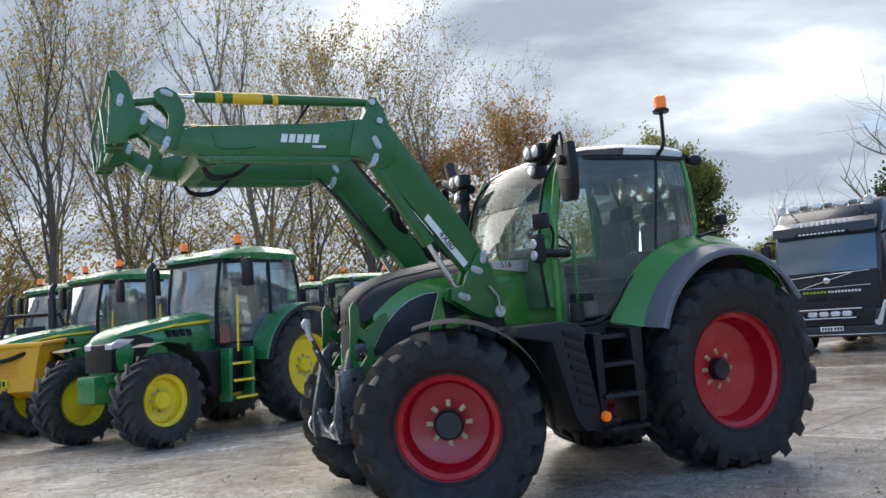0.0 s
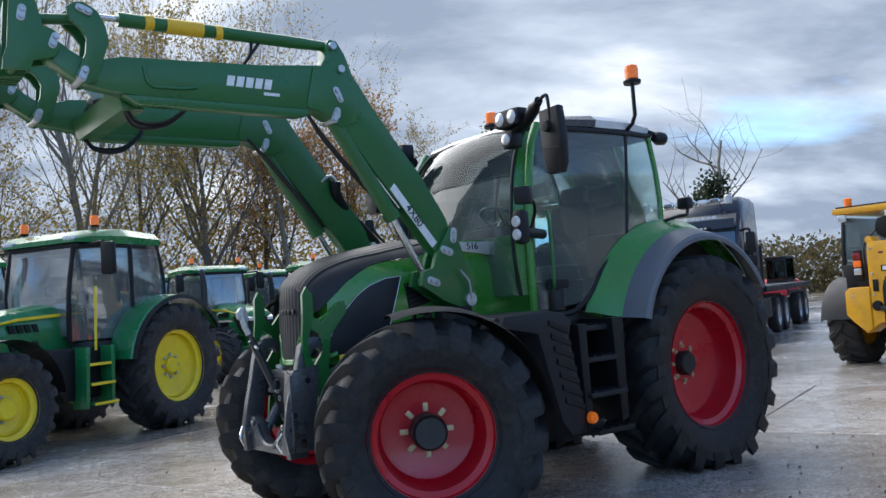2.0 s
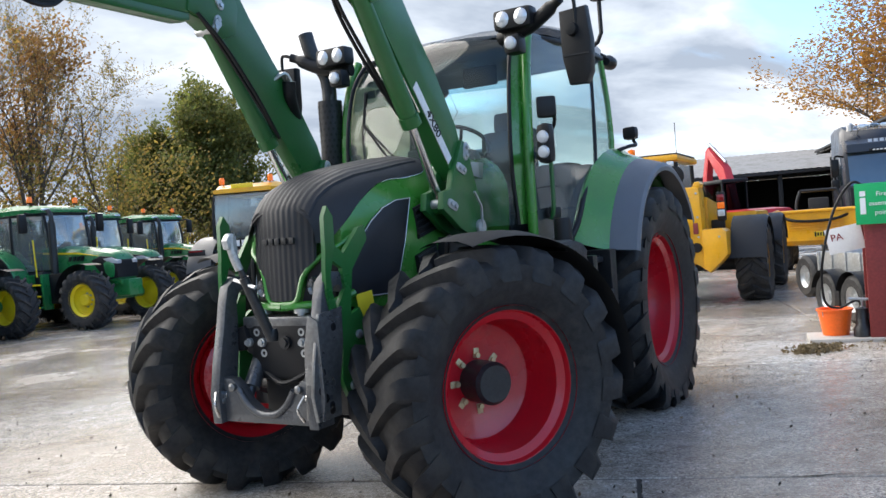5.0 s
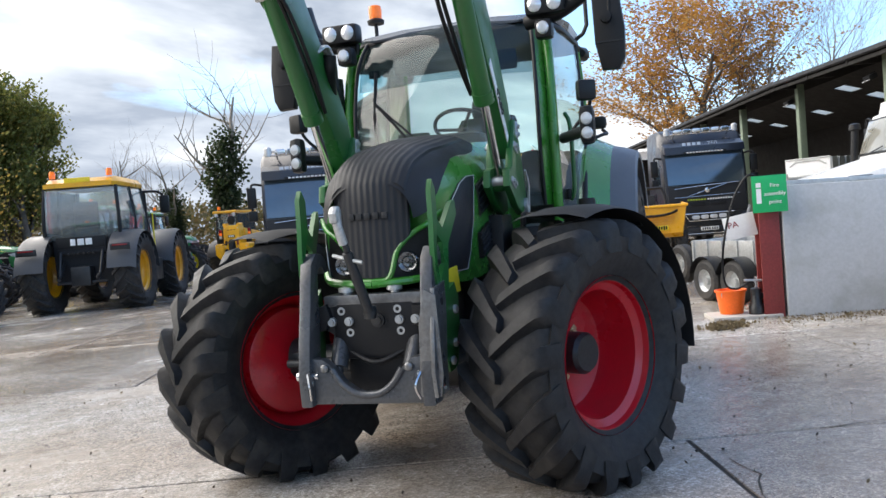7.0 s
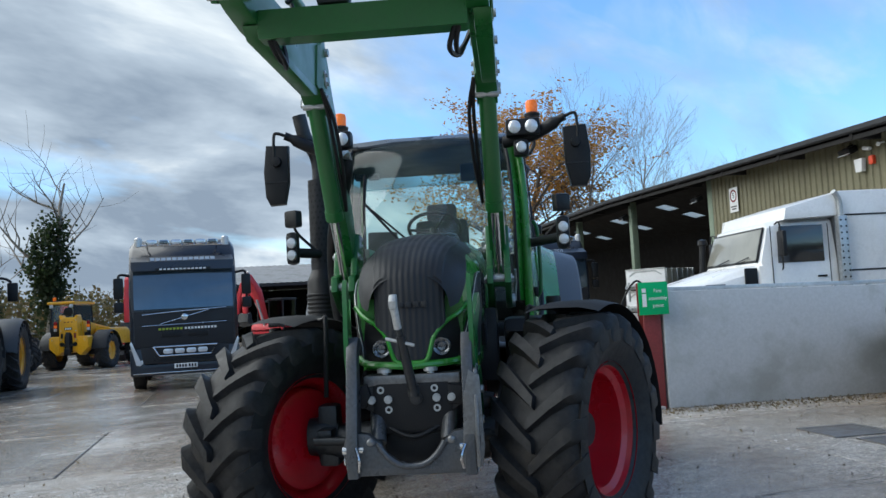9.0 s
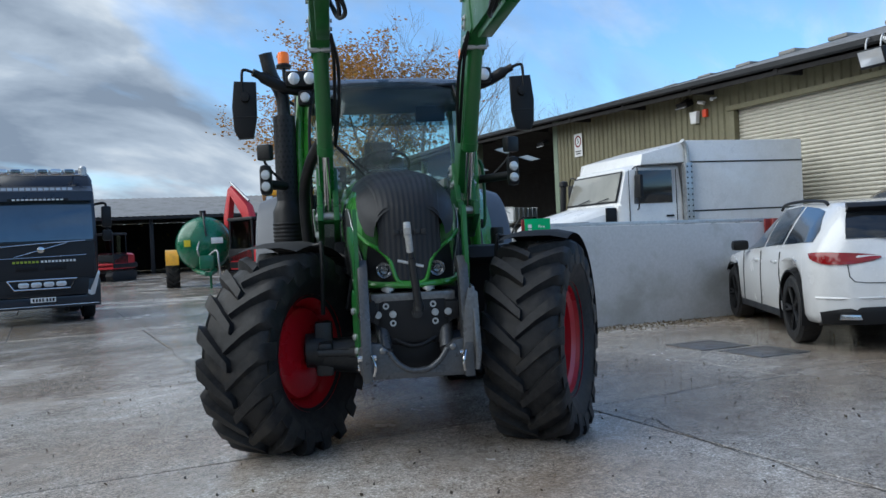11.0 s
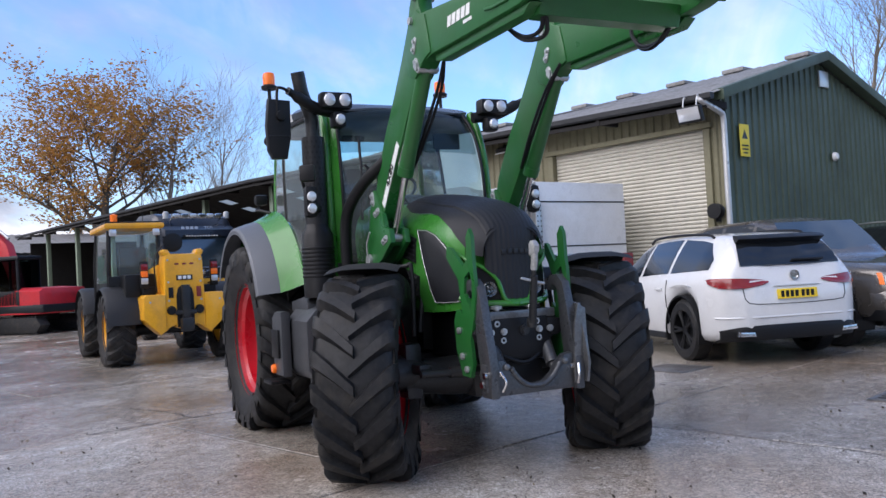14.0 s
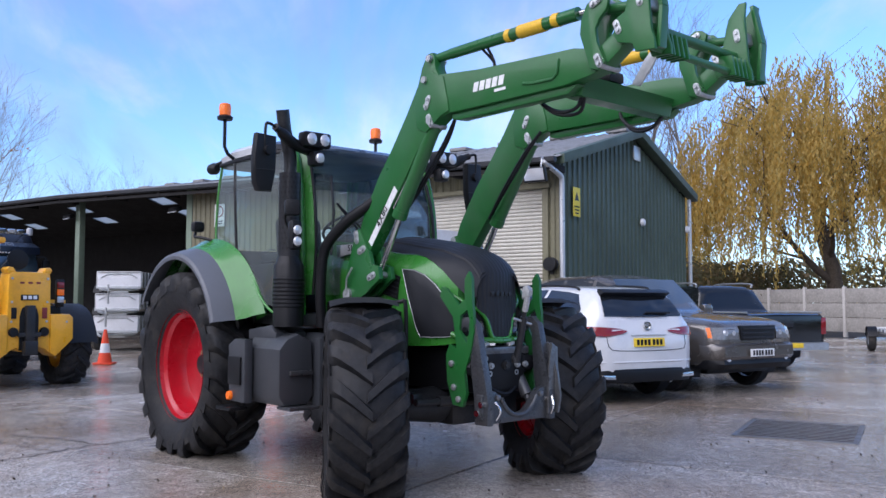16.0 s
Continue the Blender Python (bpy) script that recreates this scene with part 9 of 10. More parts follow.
    tube(b1, smooth_path([(-2.66, 1.16, 2.2), (-2.66, 1.16, 2.62), (-2.62, 1.17, 2.74), (-2.56, 1.19, 2.80)], 5), 0.042, 10)
    part("exhaust_pipe", b1, "zinc", t)
    b1 = B()
    box(b1, (-2.66, 1.17, 1.80), (0.15, 0.12, 1.28), 0.03)
    gd = part("exhaust_guard", b1, "zinc", t, "bright perforated exhaust guard")
    b1 = B()
    for k in range(13):
        for x in (-2.70, -2.62):
            lathe(b1, [(0.0, 1.233), (0.016, 1.233)], 8, (x, 0, 1.24 + k * 0.094))
    part("perforations", b1, "black", gd)
    b1 = B()
    tube(b1, [(-1.36, -1.02, 1.5), (-1.42, -1.04, 2.26)], 0.055, 10)
    lathe(b1, [(0.0, 2.2), (0.08, 2.18), (0.09, 2.10), (0.05, 2.08)], 14, (-1.42, -1.04, 0.13), "z")
    part("snorkel", b1, "black", t)
    b1 = B()
    box(b1, (-2.6, 0, 0.75), (5.0, 0.9, 0.35), 0.03)
    box(b1, (-0.22, 0, 0.85), (0.25, 1.9, 0.3), 0.04)
    part("chassis", b1, "black", t)
    b1 = B()
    for k in range(5):
        box(b1, (-0.75, 0.935, 1.30 + k * 0.05), (0.3, 0.03, 0.02), 0.005)
    box(b1, (-1.30, 0.965, 1.60), (0.20, 0.04, 0.26), 0.05)
    part("louvre", b1, "black", t)
    return t


# bright reflection on the glass, painted as an opaque pale cream colour
M["palescr"] = material("reflection_pale_windscreen", (0.26, 0.26, 0.23), 0.12, 0, 0.1, 3, coat=0.8)
box_truck(turned(7.68, 10.89, 0, 135.6))


# ---- dumper, tanker, diggers ----
def dumper(m, label):
    t = thing("site_dumper", m, label, "dumper", "yellow dumpers")
    b1 = B()
    rows = [[(x, w, z1), (x, w * 0.86, z0), (x, -w * 0.86, z0), (x, -w, z1)] for x, w, z0, z1 in ((0.0, 0.85, 0.66, 1.40), (0.25, 0.92, 0.60, 1.46), (1.35, 0.95, 0.60, 1.44), (1.55, 0.93, 0.72, 1.42))]
    ring_loft(b1, rows)
    part("skip", b1, "dyellow", t, "yellow steel skip")
    b1 = B()
    tube(b1, [(0.25, -0.92, 1.46), (1.55, -0.95, 1.42), (1.58, 0.95, 1.42), (0.25, 0.92, 1.46)], 0.04, 8)
    for k in range(4):
        box(b1, (1.57, 0, 0.98 + k * 0.06), (0.02, 1.2, 0.02), 0.005)
    part("skip_rim", b1, "dyellow", t)
    b1 = B()
    box(b1, (1.585, 0.2, 0.86), (0.01, 0.5, 0.12), 0.002)
    letters_ = part("name_panel", b1, "jyellow", t)
    b1 = B()
    for k in range(8):
        box(b1, (1.595, -0.02 + k * 0.06, 0.86), (0.006, 0.04, 0.08 if k % 3 else 0.11))
    part("name_bars", b1, "black", letters_)
    for s in (1, -1):
        for x in (0.9, -1.3):
            w = tractor_wheel("wheel", t, pose(x, s * 0.78, 0.45), 0.47, 0.34, 0.24, 14, 0.05, 0.08, s, "dyellow", 0.04, 0, 0.08, 0.05, "oldtyre", 0.025)
    b1 = B()
    box(b1, (-0.6, 0, 0.75), (2.0, 0.6, 0.4), 0.05)
    box(b1, (-1.4, 0, 1.15), (0.9, 0.9, 0.5), 0.08)
    part("engine_cover", b1, "dyellow", t)
    b1 = B()
    box(b1, (-0.75, 0, 1.25), (0.45, 0.5, 0.14), 0.05)
    box(b1, (-0.98, 0, 1.5), (0.12, 0.5, 0.5), 0.05)
    part("driver_seat", b1, "seat", t)
    b1 = B()
    for s in (1, -1):
        tube(b1, smooth_path([(-1.05, s * 0.55, 0.9), (-1.1, s * 0.55, 1.6), (-1.15, s * 0.45, 1.95)], 4), 0.04, 8)
    tube(b1, [(-1.15, -0.45, 1.95), (-1.15, 0.45, 1.95)], 0.04, 8)
    part("roll_bar", b1, "fgrey", t)
    b1 = B()
    tube(b1, smooth_path([(1.35, -0.9, 1.40), (1.65, -0.5, 1.22), (1.68, 0.0, 1.18), (1.65, 0.5, 1.22), (1.35, 0.9, 1.40)], 6), 0.035, 10)
    part("hydraulic_hose", b1, "black", t)
    return t


dumper(turned(-9.15, 14.35, 0, -72), "worn yellow site dumper with its skip forwards")
dumper(turned(13.5, 17.9, 0, -140) @ Matrix.Diagonal((0.9, 0.9, 0.9, 1)), "orange-yellow site dumper beside the shed")


def tanker(m):
    t = thing("slurry_tanker", m, "green slurry tanker on big tyres with yellow mudguards", "tanker")
    b1 = B()
    lathe(b1, [(0.0, 0.55), (0.55, 0.45), (0.85, 0.22), (0.98, 0.0), (0.98, -3.6), (0.85, -3.85), (0.0, -4.1)], 36, (0, 0, 1.62), "x")
    part("tank", b1, "tanker", t, "green steel tank")
    for x in (-0.05, -1.8, -3.5):
        b1 = B()
        lathe(b1, [(0.985, x), (1.01, x), (1.01, x - 0.06), (0.985, x - 0.06)], 36, (0, 0, 1.62), "x", True)
        part("tank_band", b1, "tanker", t)
    for s in (1, -1):
        tractor_wheel("wheel", t, pose(-1.9, s * 1.15, 0.66), 0.68, 0.50, 0.34, 16, 0.05, 0.1, s, "jyellow", 0.03, 8, 0.1, 0.06, "oldtyre")
        b1 = B()
        rows = [[(-1.9 + 0.78 * math.cos(radians(a)), s * y, 0.66 + 0.80 * math.sin(radians(a))) for y in (0.92, 1.40)] for a in np.linspace(15, 165, 12)]
        ring_loft(b1, rows, False, False)
        bmesh.ops.solidify(b1, geom=b1.faces[:], thickness=0.02)
        part("mudguard", b1, "dyellow", t)
    b1 = B()
    tube(b1, [(-1.0, 0.4, 0.7), (0.9, 0.3, 0.62), (1.9, 0.05, 0.55)], 0.08, 8)
    tube(b1, [(-1.0, -0.4, 0.7), (0.9, -0.3, 0.62), (1.9, -0.05, 0.55)], 0.08, 8)
    tube(b1, [(1.5, 0.1, 0.6), (1.5, 0.1, 0.02)], 0.04, 8)
    box(b1, (1.0, 0, 0.95), (0.5, 0.5, 0.5), 0.08)
    part("drawbar", b1, "tanker", t)
    b1 = B()
    tube(b1, smooth_path([(1.1, 0.1, 1.2), (1.3, 0.35, 1.35), (1.45, 0.4, 0.9), (1.35, 0.45, 0.25)], 5), 0.035, 8)
    tube(b1, smooth_path([(0.9, -0.2, 1.1), (1.2, -0.3, 1.4), (0.6, -0.2, 1.7)], 5), 0.03, 8)
    part("suction_hose", b1, "zinc", t)
    b1 = B()
    box(b1, (0.56, 0.42, 1.72), (0.02, 0.42, 0.22), 0.01)
    part("tank_notice", b1, "white", t)
    b1 = B()
    box(b1, (0.52, -0.62, 1.65), (0.02, 0.22, 0.24), 0.01)
    part("hazard_label", b1, "signyellow", t)
    b1 = B()
    lathe(b1, [(0.0, 2.85), (0.12, 2.85), (0.12, 2.6)], 14, (-0.3, 0, 0), "z")
    tube(b1, smooth_path([(-0.1, 0, 2.75), (0.4, 0, 2.4), (0.55, 0.05, 1.9)], 4), 0.03, 8)
    part("filler", b1, "dark", t)
    return t


tanker(turned(17.16, 27.15, 0, -134) @ Matrix.Diagonal((0.98, 0.98, 0.98, 1)))


def excavator(m, label):
    t = thing("excavator", m, label, "excavator", "red excavators")
    for s in (1, -1):
        b1 = B()
        slab(b1, [(-1.3, 0.28), (-1.1, 0.04), (1.1, 0.04), (1.3, 0.28), (1.1, 0.52), (-1.1, 0.52)], "y", min(s * 0.65, s * 1.05), max(s * 0.65, s * 1.05), 0.06)
        tr = part("track", b1, "oldtyre", t)
        b1 = B()
        for k in range(16):
            box(b1, (-1.12 + k * 0.15, s * 0.85, 0.535), (0.08, 0.42, 0.04), 0.008)
            box(b1, (-1.12 + k * 0.15, s * 0.85, 0.025), (0.08, 0.42, 0.04), 0.008)
        part("track_pads", b1, "dark", tr)
    b1 = B()
    rows = [[(x, w, 0.62), (x, w, z), (x, w * 0.85, z + 0.1), (x, -w * 0.85, z + 0.1), (x, -w, z), (x, -w, 0.62)] for x, w, z in ((-1.35, 0.7, 1.15), (-1.2, 0.95, 1.3), (-0.3, 1.0, 1.35), (0.9, 1.0, 1.05), (1.0, 0.95, 0.9))]
    ring_loft(b1, rows)
    part("upper_body", b1, "exred", t)
    b1 = B()
    box(b1, (-0.2, 0, 0.78), (2.4, 2.04, 0.26), 0.08)
    box(b1, (0, 0, 0.5), (1.0, 1.0, 0.2), 0.05)
    part("body_skirt", b1, "fgrey", t)
    b1 = B()
    for x, y in ((0.95, 0.12), (0.95, 0.95), (-0.35, 0.12), (-0.35, 0.95)):
        tube(b1, [(x, y, 0.95), (x * 0.95, y, 2.35)], 0.04, 8)
    slab(b1, [(-0.42, 0.08), (1.0, 0.08), (1.0, 1.0), (-0.42, 1.0)], "z", 2.33, 2.45, 0.04)
    slab(b1, [(-0.42, 0.08), (1.0, 0.08), (1.0, 1.0), (-0.42, 1.0)], "z", 0.9, 1.35, 0.02)
    part("cab_frame", b1, "fgrey", t)
    b1 = B()
    for q in ([[(0.98, y, 1.3), (0.93, y, 2.33)] for y in (0.14, 0.95)], [[(x, 0.97, 1.3), (x, 0.97, 2.33)] for x in (-0.35, 0.95)], [[(x, 0.10, 1.3), (x, 0.10, 2.33)] for x in (-0.35, 0.95)], [[(-0.38, y, 1.3), (-0.38, y, 2.33)] for y in (0.14, 0.95)]):
        ring_loft(b1, q, False, False)
    part("cab_glass", b1, "darkglass", t)
    b1 = B()
    slab(b1, [(0.6, 1.0), (0.85, 0.95), (1.6, 2.6), (2.4, 3.55), (2.2, 3.7), (1.25, 2.9)], "y", -0.36, -0.06, 0.02)
    part("boom", b1, "exred", t)
    b1 = B()
    slab(b1, [(2.2, 3.72), (2.42, 3.6), (2.75, 2.6), (2.72, 1.7), (2.58, 1.7), (2.45, 2.6)], "y", -0.34, -0.10, 0.02)
    part("dipper", b1, "exred", t)
    b1 = B()
    tube(b1, [(0.9, -0.21, 1.0), (1.55, -0.21, 2.4)], 0.06, 10)
    tube(b1, [(1.3, -0.21, 3.1), (2.35, -0.21, 3.85)], 0.05, 10)
    part("ram", b1, "zinc", t)
    b1 = B()
    slab(b1, [(2.55, 1.75), (2.8, 1.7), (2.9, 1.3), (2.6, 1.05), (2.25, 1.15), (2.45, 1.4)], "y", -0.5, 0.06, 0.02)
    part("bucket", b1, "dark", t)
    return t


exc = excavator(turned(18.0, 24.9, 0, 78), "red tracked excavator with a raised boom")
copy_thing(exc, turned(24.5, 41.0, 0, 200))
copy_thing(exc, turned(27.5, 44.5, 0, 120))
copy_thing(exc, turned(14.6, 37.5, 0, 230) @ Matrix.Diagonal((0.9, 0.9, 0.9, 1)))


# ---- trailers ----
def plant_trailer(m, label, L=3.0, Wd=1.5, wall=0.30, axles=2, name="plant_trailer", ends="zinc"):
    t = thing(name, m, label, "trailer", "galvanised trailers")
    b1 = B()
    box(b1, (0, 0, 0.52), (L, Wd, 0.06), 0.01)
    part("deck", b1, "timber", t)
    for s in (1, -1):
        b1 = B()
        box(b1, (0, s * Wd / 2, 0.54 + wall / 2), (L, 0.035, wall), 0.006)
        for k in range(6):
            box(b1, (-L / 2 + 0.05 + k * (L - 0.1) / 5, s * (Wd / 2 + 0.025), 0.54 + wall / 2), (0.05, 0.03, wall), 0.004)
        part("side_board", b1, "zinc", t)
        for k in range(axles):
            x = (k - (axles - 1) / 2) * 0.70
            w = new("wheel")
            w.parent, w.matrix_basis = t, pose(x, s * (Wd / 2 + 0.16), 0.31)
            b1 = B()
            lathe(b1, [(0.17, -0.09), (0.27, -0.10), (0.315, -0.06), (0.315, 0.06), (0.27, 0.10), (0.17, 0.09)], 30)
            part("tyre", b1, "oldtyre", w)
            b1 = B()
            lathe(b1, [(0.0, s * 0.06), (0.06, s * 0.07), (0.07, s * 0.03), (0.14, s * 0.03), (0.18, s * 0.08), (0.18, -s * 0.08)], 24)
            part("rim", b1, "zinc", w)
            b1 = B()
            rows = [[(x + 0.37 * math.cos(radians(a)), s * (Wd / 2 + q), 0.31 + 0.37 * math.sin(radians(a))) for q in (0.04, 0.28)] for a in np.linspace(15, 165, 10)]
            ring_loft(b1, rows, False, False)
            bmesh.ops.solidify(b1, geom=b1.faces[:], thickness=0.012)
            part("mudguard", b1, "black", t)
    for x in (-L / 2, L / 2):
        b1 = B()
        box(b1, (x, 0, 0.54 + wall / 2), (0.035, Wd, wall), 0.006)
        part("end_board", b1, ends, t)
        if name == "stacked_trailer":
            b1 = B()
            g = 0.035 if x > 0 else -0.035
            slab(b1, [(-0.50, 0.80), (-0.30, 0.93), (0.30, 0.93), (0.50, 0.80), (0.46, 0.79), (0.29, 0.885), (-0.29, 0.885), (-0.46, 0.79)], "x", min(x, x + g), max(x, x + g), 0.003)
            part("folded_brace", b1, "zinc", t)
            b1 = B()
            box(b1, (x + g, 0, 0.535), (0.06, Wd + 0.04, 0.07), 0.008)
            box(b1, (x + g * 0.7, 0, 0.965), (0.05, Wd + 0.02, 0.03), 0.006)
            part("end_rail", b1, "zinc", t)
    b1 = B()
    tube(b1, [(L / 2, 0.5, 0.48), (L / 2 + 1.1, 0.03, 0.46)], 0.035, 8)
    tube(b1, [(L / 2, -0.5, 0.48), (L / 2 + 1.1, -0.03, 0.46)], 0.035, 8)
    tube(b1, [(L / 2 + 1.0, 0.0, 0.6), (L / 2 + 1.0, 0.0, 0.10)], 0.03, 8)
    box(b1, (0, 0, 0.42), (L, 0.5, 0.08), 0.01)
    part("drawbar", b1, "zinc", t)
    return t


plant_trailer(turned(15.0, -6.3, 0, 155), "galvanised flat car trailer by the fence", 3.2, 1.6, 0.08, 1, "car_trailer")
trl = plant_trailer(turned(6.60, 10.62, 0, 68) @ Matrix.Diagonal((0.88, 0.88, 0.88, 1)), "galvanised twin-axle plant trailer with a spare wheel", 2.0, 1.0, 0.36)
spare = new("spare_wheel")
spare.parent, spare.matrix_basis = trl, pose(1.34, 0.48, 0.52)
b1 = B()
lathe(b1, [(0.17, -0.09), (0.27, -0.10), (0.315, -0.06), (0.315, 0.06), (0.27, 0.10), (0.17, 0.09)], 30)
part("tyre", b1, "oldtyre", spare)
b1 = B()
lathe(b1, [(0.0, 0.05), (0.06, 0.06), (0.07, 0.03), (0.14, 0.03), (0.18, 0.08), (0.18, -0.08)], 24)
part("rim", b1, "zinc", spare)
# stack of white-sided trailers in the open bay
for k in range(3):
    plant_trailer(turned(17.45 + 0.05 * k, 15.38, k * 0.60, 178 + k), "white-sided galvanised trailer in a stack of three", 1.8, 1.15, 0.42, 1, "stacked_trailer", "white")
t = thing("traffic_cone", pose(11.8, 14.3, 0), "orange and white traffic cone on wet concrete", "cone")
b1 = B()
box(b1, (0, 0, 0.02), (0.40, 0.40, 0.04), 0.015)
part("foot", b1, "coneorange", t)
for (r0, z0, r1, z1, mt) in ((0.15, 0.04, 0.115, 0.25, "coneorange"), (0.115, 0.25, 0.085, 0.45, "white"), (0.085, 0.45, 0.03, 0.75, "coneorange")):
    b1 = B()
    lathe(b1, [(r0, z0), (r1, z1), (r1 - 0.01, z1), (r0 - 0.01, z0)], 22, axis="z", closed=True)
    part("cone_band", b1, mt, t)


# ---- trees ----
def grow(h, seed, spread=0.5, levels=4, kids=(6, 5, 4), leaf=0.0, size=0.12, per=6, lean=0.06, r0=None, droop=0.0, start=0.25, twist=0.25):
    """Limbs and leaves of a tree as two bmeshes; grows up along z."""
    rnd = random.Random(seed)
    wood, leaves = ([], []), ([], [])

    def bar(pts, rs, seg):
        vs, fs = wood
        base = len(vs)
        up = None
        for i, p in enumerate(pts):
            d = (pts[min(i + 1, len(pts) - 1)] - pts[max(i - 1, 0)]).normalized()
            up = d.orthogonal().normalized() if up is None else (up - d * up.dot(d)).normalized()
            side = d.cross(up)
            for k in range(seg):
                a = 2 * math.pi * k / seg
                vs.append(p + (up * math.cos(a) + side * math.sin(a)) * rs[i])
        for i in range(len(pts) - 1):
            for k in range(seg):
                j = (k + 1) % seg
                fs.append((base + i * seg + k, base + i * seg + j, base + (i + 1) * seg + j, base + (i + 1) * seg + k))

    def leafed(p):
        vs, fs = leaves
        for _ in range(per):
            c = p + Vector((rnd.gauss(0, 1), rnd.gauss(0, 1), rnd.gauss(0, 0.8))) * size * 2.2
            n = Vector((rnd.gauss(0, 1), rnd.gauss(0, 1), rnd.gauss(0, 1))).normalized()
            u = n.orthogonal().normalized()
            v = n.cross(u)
            s = size * rnd.uniform(0.55, 1.25)
            b = len(vs)
            vs.extend((c - u * s, c + v * s * 0.55, c + u * s, c - v * s * 0.55))
            fs.append((b, b + 1, b + 2, b + 3))

    def limb(p, d, length, r, level):
        n = 7 if level == 0 else (5 if level == 1 else 4)
        pts, rs = [p], [r]
        q, dd = p.copy(), d.copy()
        for i in range(n):
            dd = (dd + Vector((rnd.gauss(0, twist), rnd.gauss(0, twist), rnd.gauss(0, twist) * 0.5)) * 0.35 + Vector((0, 0, (0.10 if level else 0.05) - droop * level * 0.2))).normalized()
            q = q + dd * (length / n)
            pts.append(q.copy())
            rs.append(max(0.006, r * (1 - 0.82 * (i + 1) / n)))
        bar(pts, rs, (8, 5, 4, 3)[min(level, 3)])
        if level < levels - 1:
            m = kids[min(level, len(kids) - 1)]
            for k in range(m):
                f = start + (1 - start) * (k + rnd.random()) / m if level == 0 else 0.25 + 0.75 * (k + rnd.random()) / m
                i = min(n - 1, int(f * n))
                o = pts[i].lerp(pts[i + 1], f * n - i)
                a = rnd.uniform(0, 2 * math.pi)
                axis = (pts[i + 1] - pts[i]).normalized()
                side = Matrix.Rotation(a, 3, axis) @ axis.orthogonal()
                nd = (axis * (1 - spread) + side.normalized() * spread + Vector((0, 0, 0.15))).normalized()
                limb(o, nd, length * rnd.uniform(0.42, 0.62) * (1.15 - 0.5 * f if level == 0 else 1), max(0.008, rs[i] * rnd.uniform(0.45, 0.62)), level + 1)
        if leaf and level >= levels - 2:
            for i in range(1, len(pts)):
                if rnd.random() < leaf:
                    leafed(pts[i])

    limb(Vector((0, 0, -0.1)), Vector((rnd.gauss(0, lean), rnd.gauss(0, lean), 1)).normalized(), h, r0 or h * 0.022, 0)
    return wood, leaves


def raw(name, data, mat):
    me = bpy.data.meshes.new(name)
    me.from_pydata([tuple(v) for v in data[0]], [], data[1])
    me.materials.append(M[mat])
    me.polygons.foreach_set("use_smooth", [True] * len(me.polygons))
    return me


def tree(m, label, barkmat, leafmatname, group="", **kw):
    t = thing("tree", m, label, "tree", group)
    wood, leaves = grow(**kw)
    part("trunk", raw("trunk", wood, barkmat), None, t)
    if leaves[1]:
        part("crown", raw("crown", leaves, leafmatname), None, t)
    return t


rt = random.Random(11)
protos = [tree(turned(-20.0, 31.0, 0, 0), "tall thin woodland tree with sparse olive leaves", "bark", "leaf_olive", "woodland trees", h=13, seed=1, spread=0.42, levels=4, kids=(11, 6, 5), leaf=0.42, size=0.08, per=4, start=0.22, r0=0.19),
          tree(turned(-13.5, 36.0, 0, 0), "tall woodland tree, half bare in late autumn", "palebark", "leaf_olive", "woodland trees", h=14, seed=2, spread=0.40, levels=4, kids=(12, 6, 5), leaf=0.38, size=0.075, per=4, start=0.25, r0=0.2),
          tree(turned(-8.5, 36.5, 0, 0), "multi-limbed woodland tree with yellowing leaves", "bark", "leaf_olive", "woodland trees", h=11.5, seed=3, spread=0.5, levels=4, kids=(11, 6, 5), leaf=0.55, size=0.085, per=5, start=0.12, r0=0.18),
          tree(turned(-25.0, 29.0, 0, 0), "bare grey woodland tree with fine twigs", "palebark", "leaf_olive", "woodland trees", h=13, seed=4, spread=0.46, levels=4, kids=(11, 6, 5), leaf=0.4, size=0.075, per=4, start=0.18, r0=0.2)]
for i in range(13):
    f = i / 12
    x = -29 + f * 25 + rt.uniform(-0.8, 0.8)
    y = 32 + f * 9 + rt.uniform(-1.5, 3.0)
    s = rt.uniform(0.8, 1.05) * (1.0 - 0.10 * f)
    copy_thing(protos[i % 4], turned(x, y, 0, rt.uniform(0, 360)) @ Matrix.Diagonal((s, s, s, 1)))
brown = tree(turned(-3.4, 43.5, 0, 0), "rust-brown leafed tree at the wood's edge", "bark", "leaf_brown", "edge trees", h=8.8, seed=7, spread=0.5, levels=4, kids=(13, 7, 6), leaf=0.55, size=0.095, per=5, start=0.2, r0=0.2)
copy_thing(protos[2], turned(-11.0, 35.5, 0, 200) @ Matrix.Diagonal((0.7, 0.7, 0.55, 1)))
copy_thing(protos[2], turned(-16.5, 32.0, 0, 310) @ Matrix.Diagonal((0.75, 0.75, 0.5, 1)))
copy_thing(protos[2], turned(-22.5, 30.0, 0, 20) @ Matrix.Diagonal((0.75, 0.75, 0.55, 1)))
copy_thing(brown, turned(-6.8, 41.0, 0, 70) @ Matrix.Diagonal((0.85, 0.85, 0.85, 1)))
copy_thing(protos[2], turned(0.2, 46.5, 0, 120) @ Matrix.Diagonal((0.78, 0.78, 0.72, 1)))
green = tree(turned(6.2, 51.0, 0, 0) @ Matrix.Diagonal((0.98, 0.98, 1.04, 1)), "broad dark green tree still in leaf", "bark", "leaf_green", "edge trees", h=7.0, seed=9, spread=0.58, levels=4, kids=(16, 8, 7), leaf=0.95, size=0.115, per=13, start=0.10, r0=0.3)
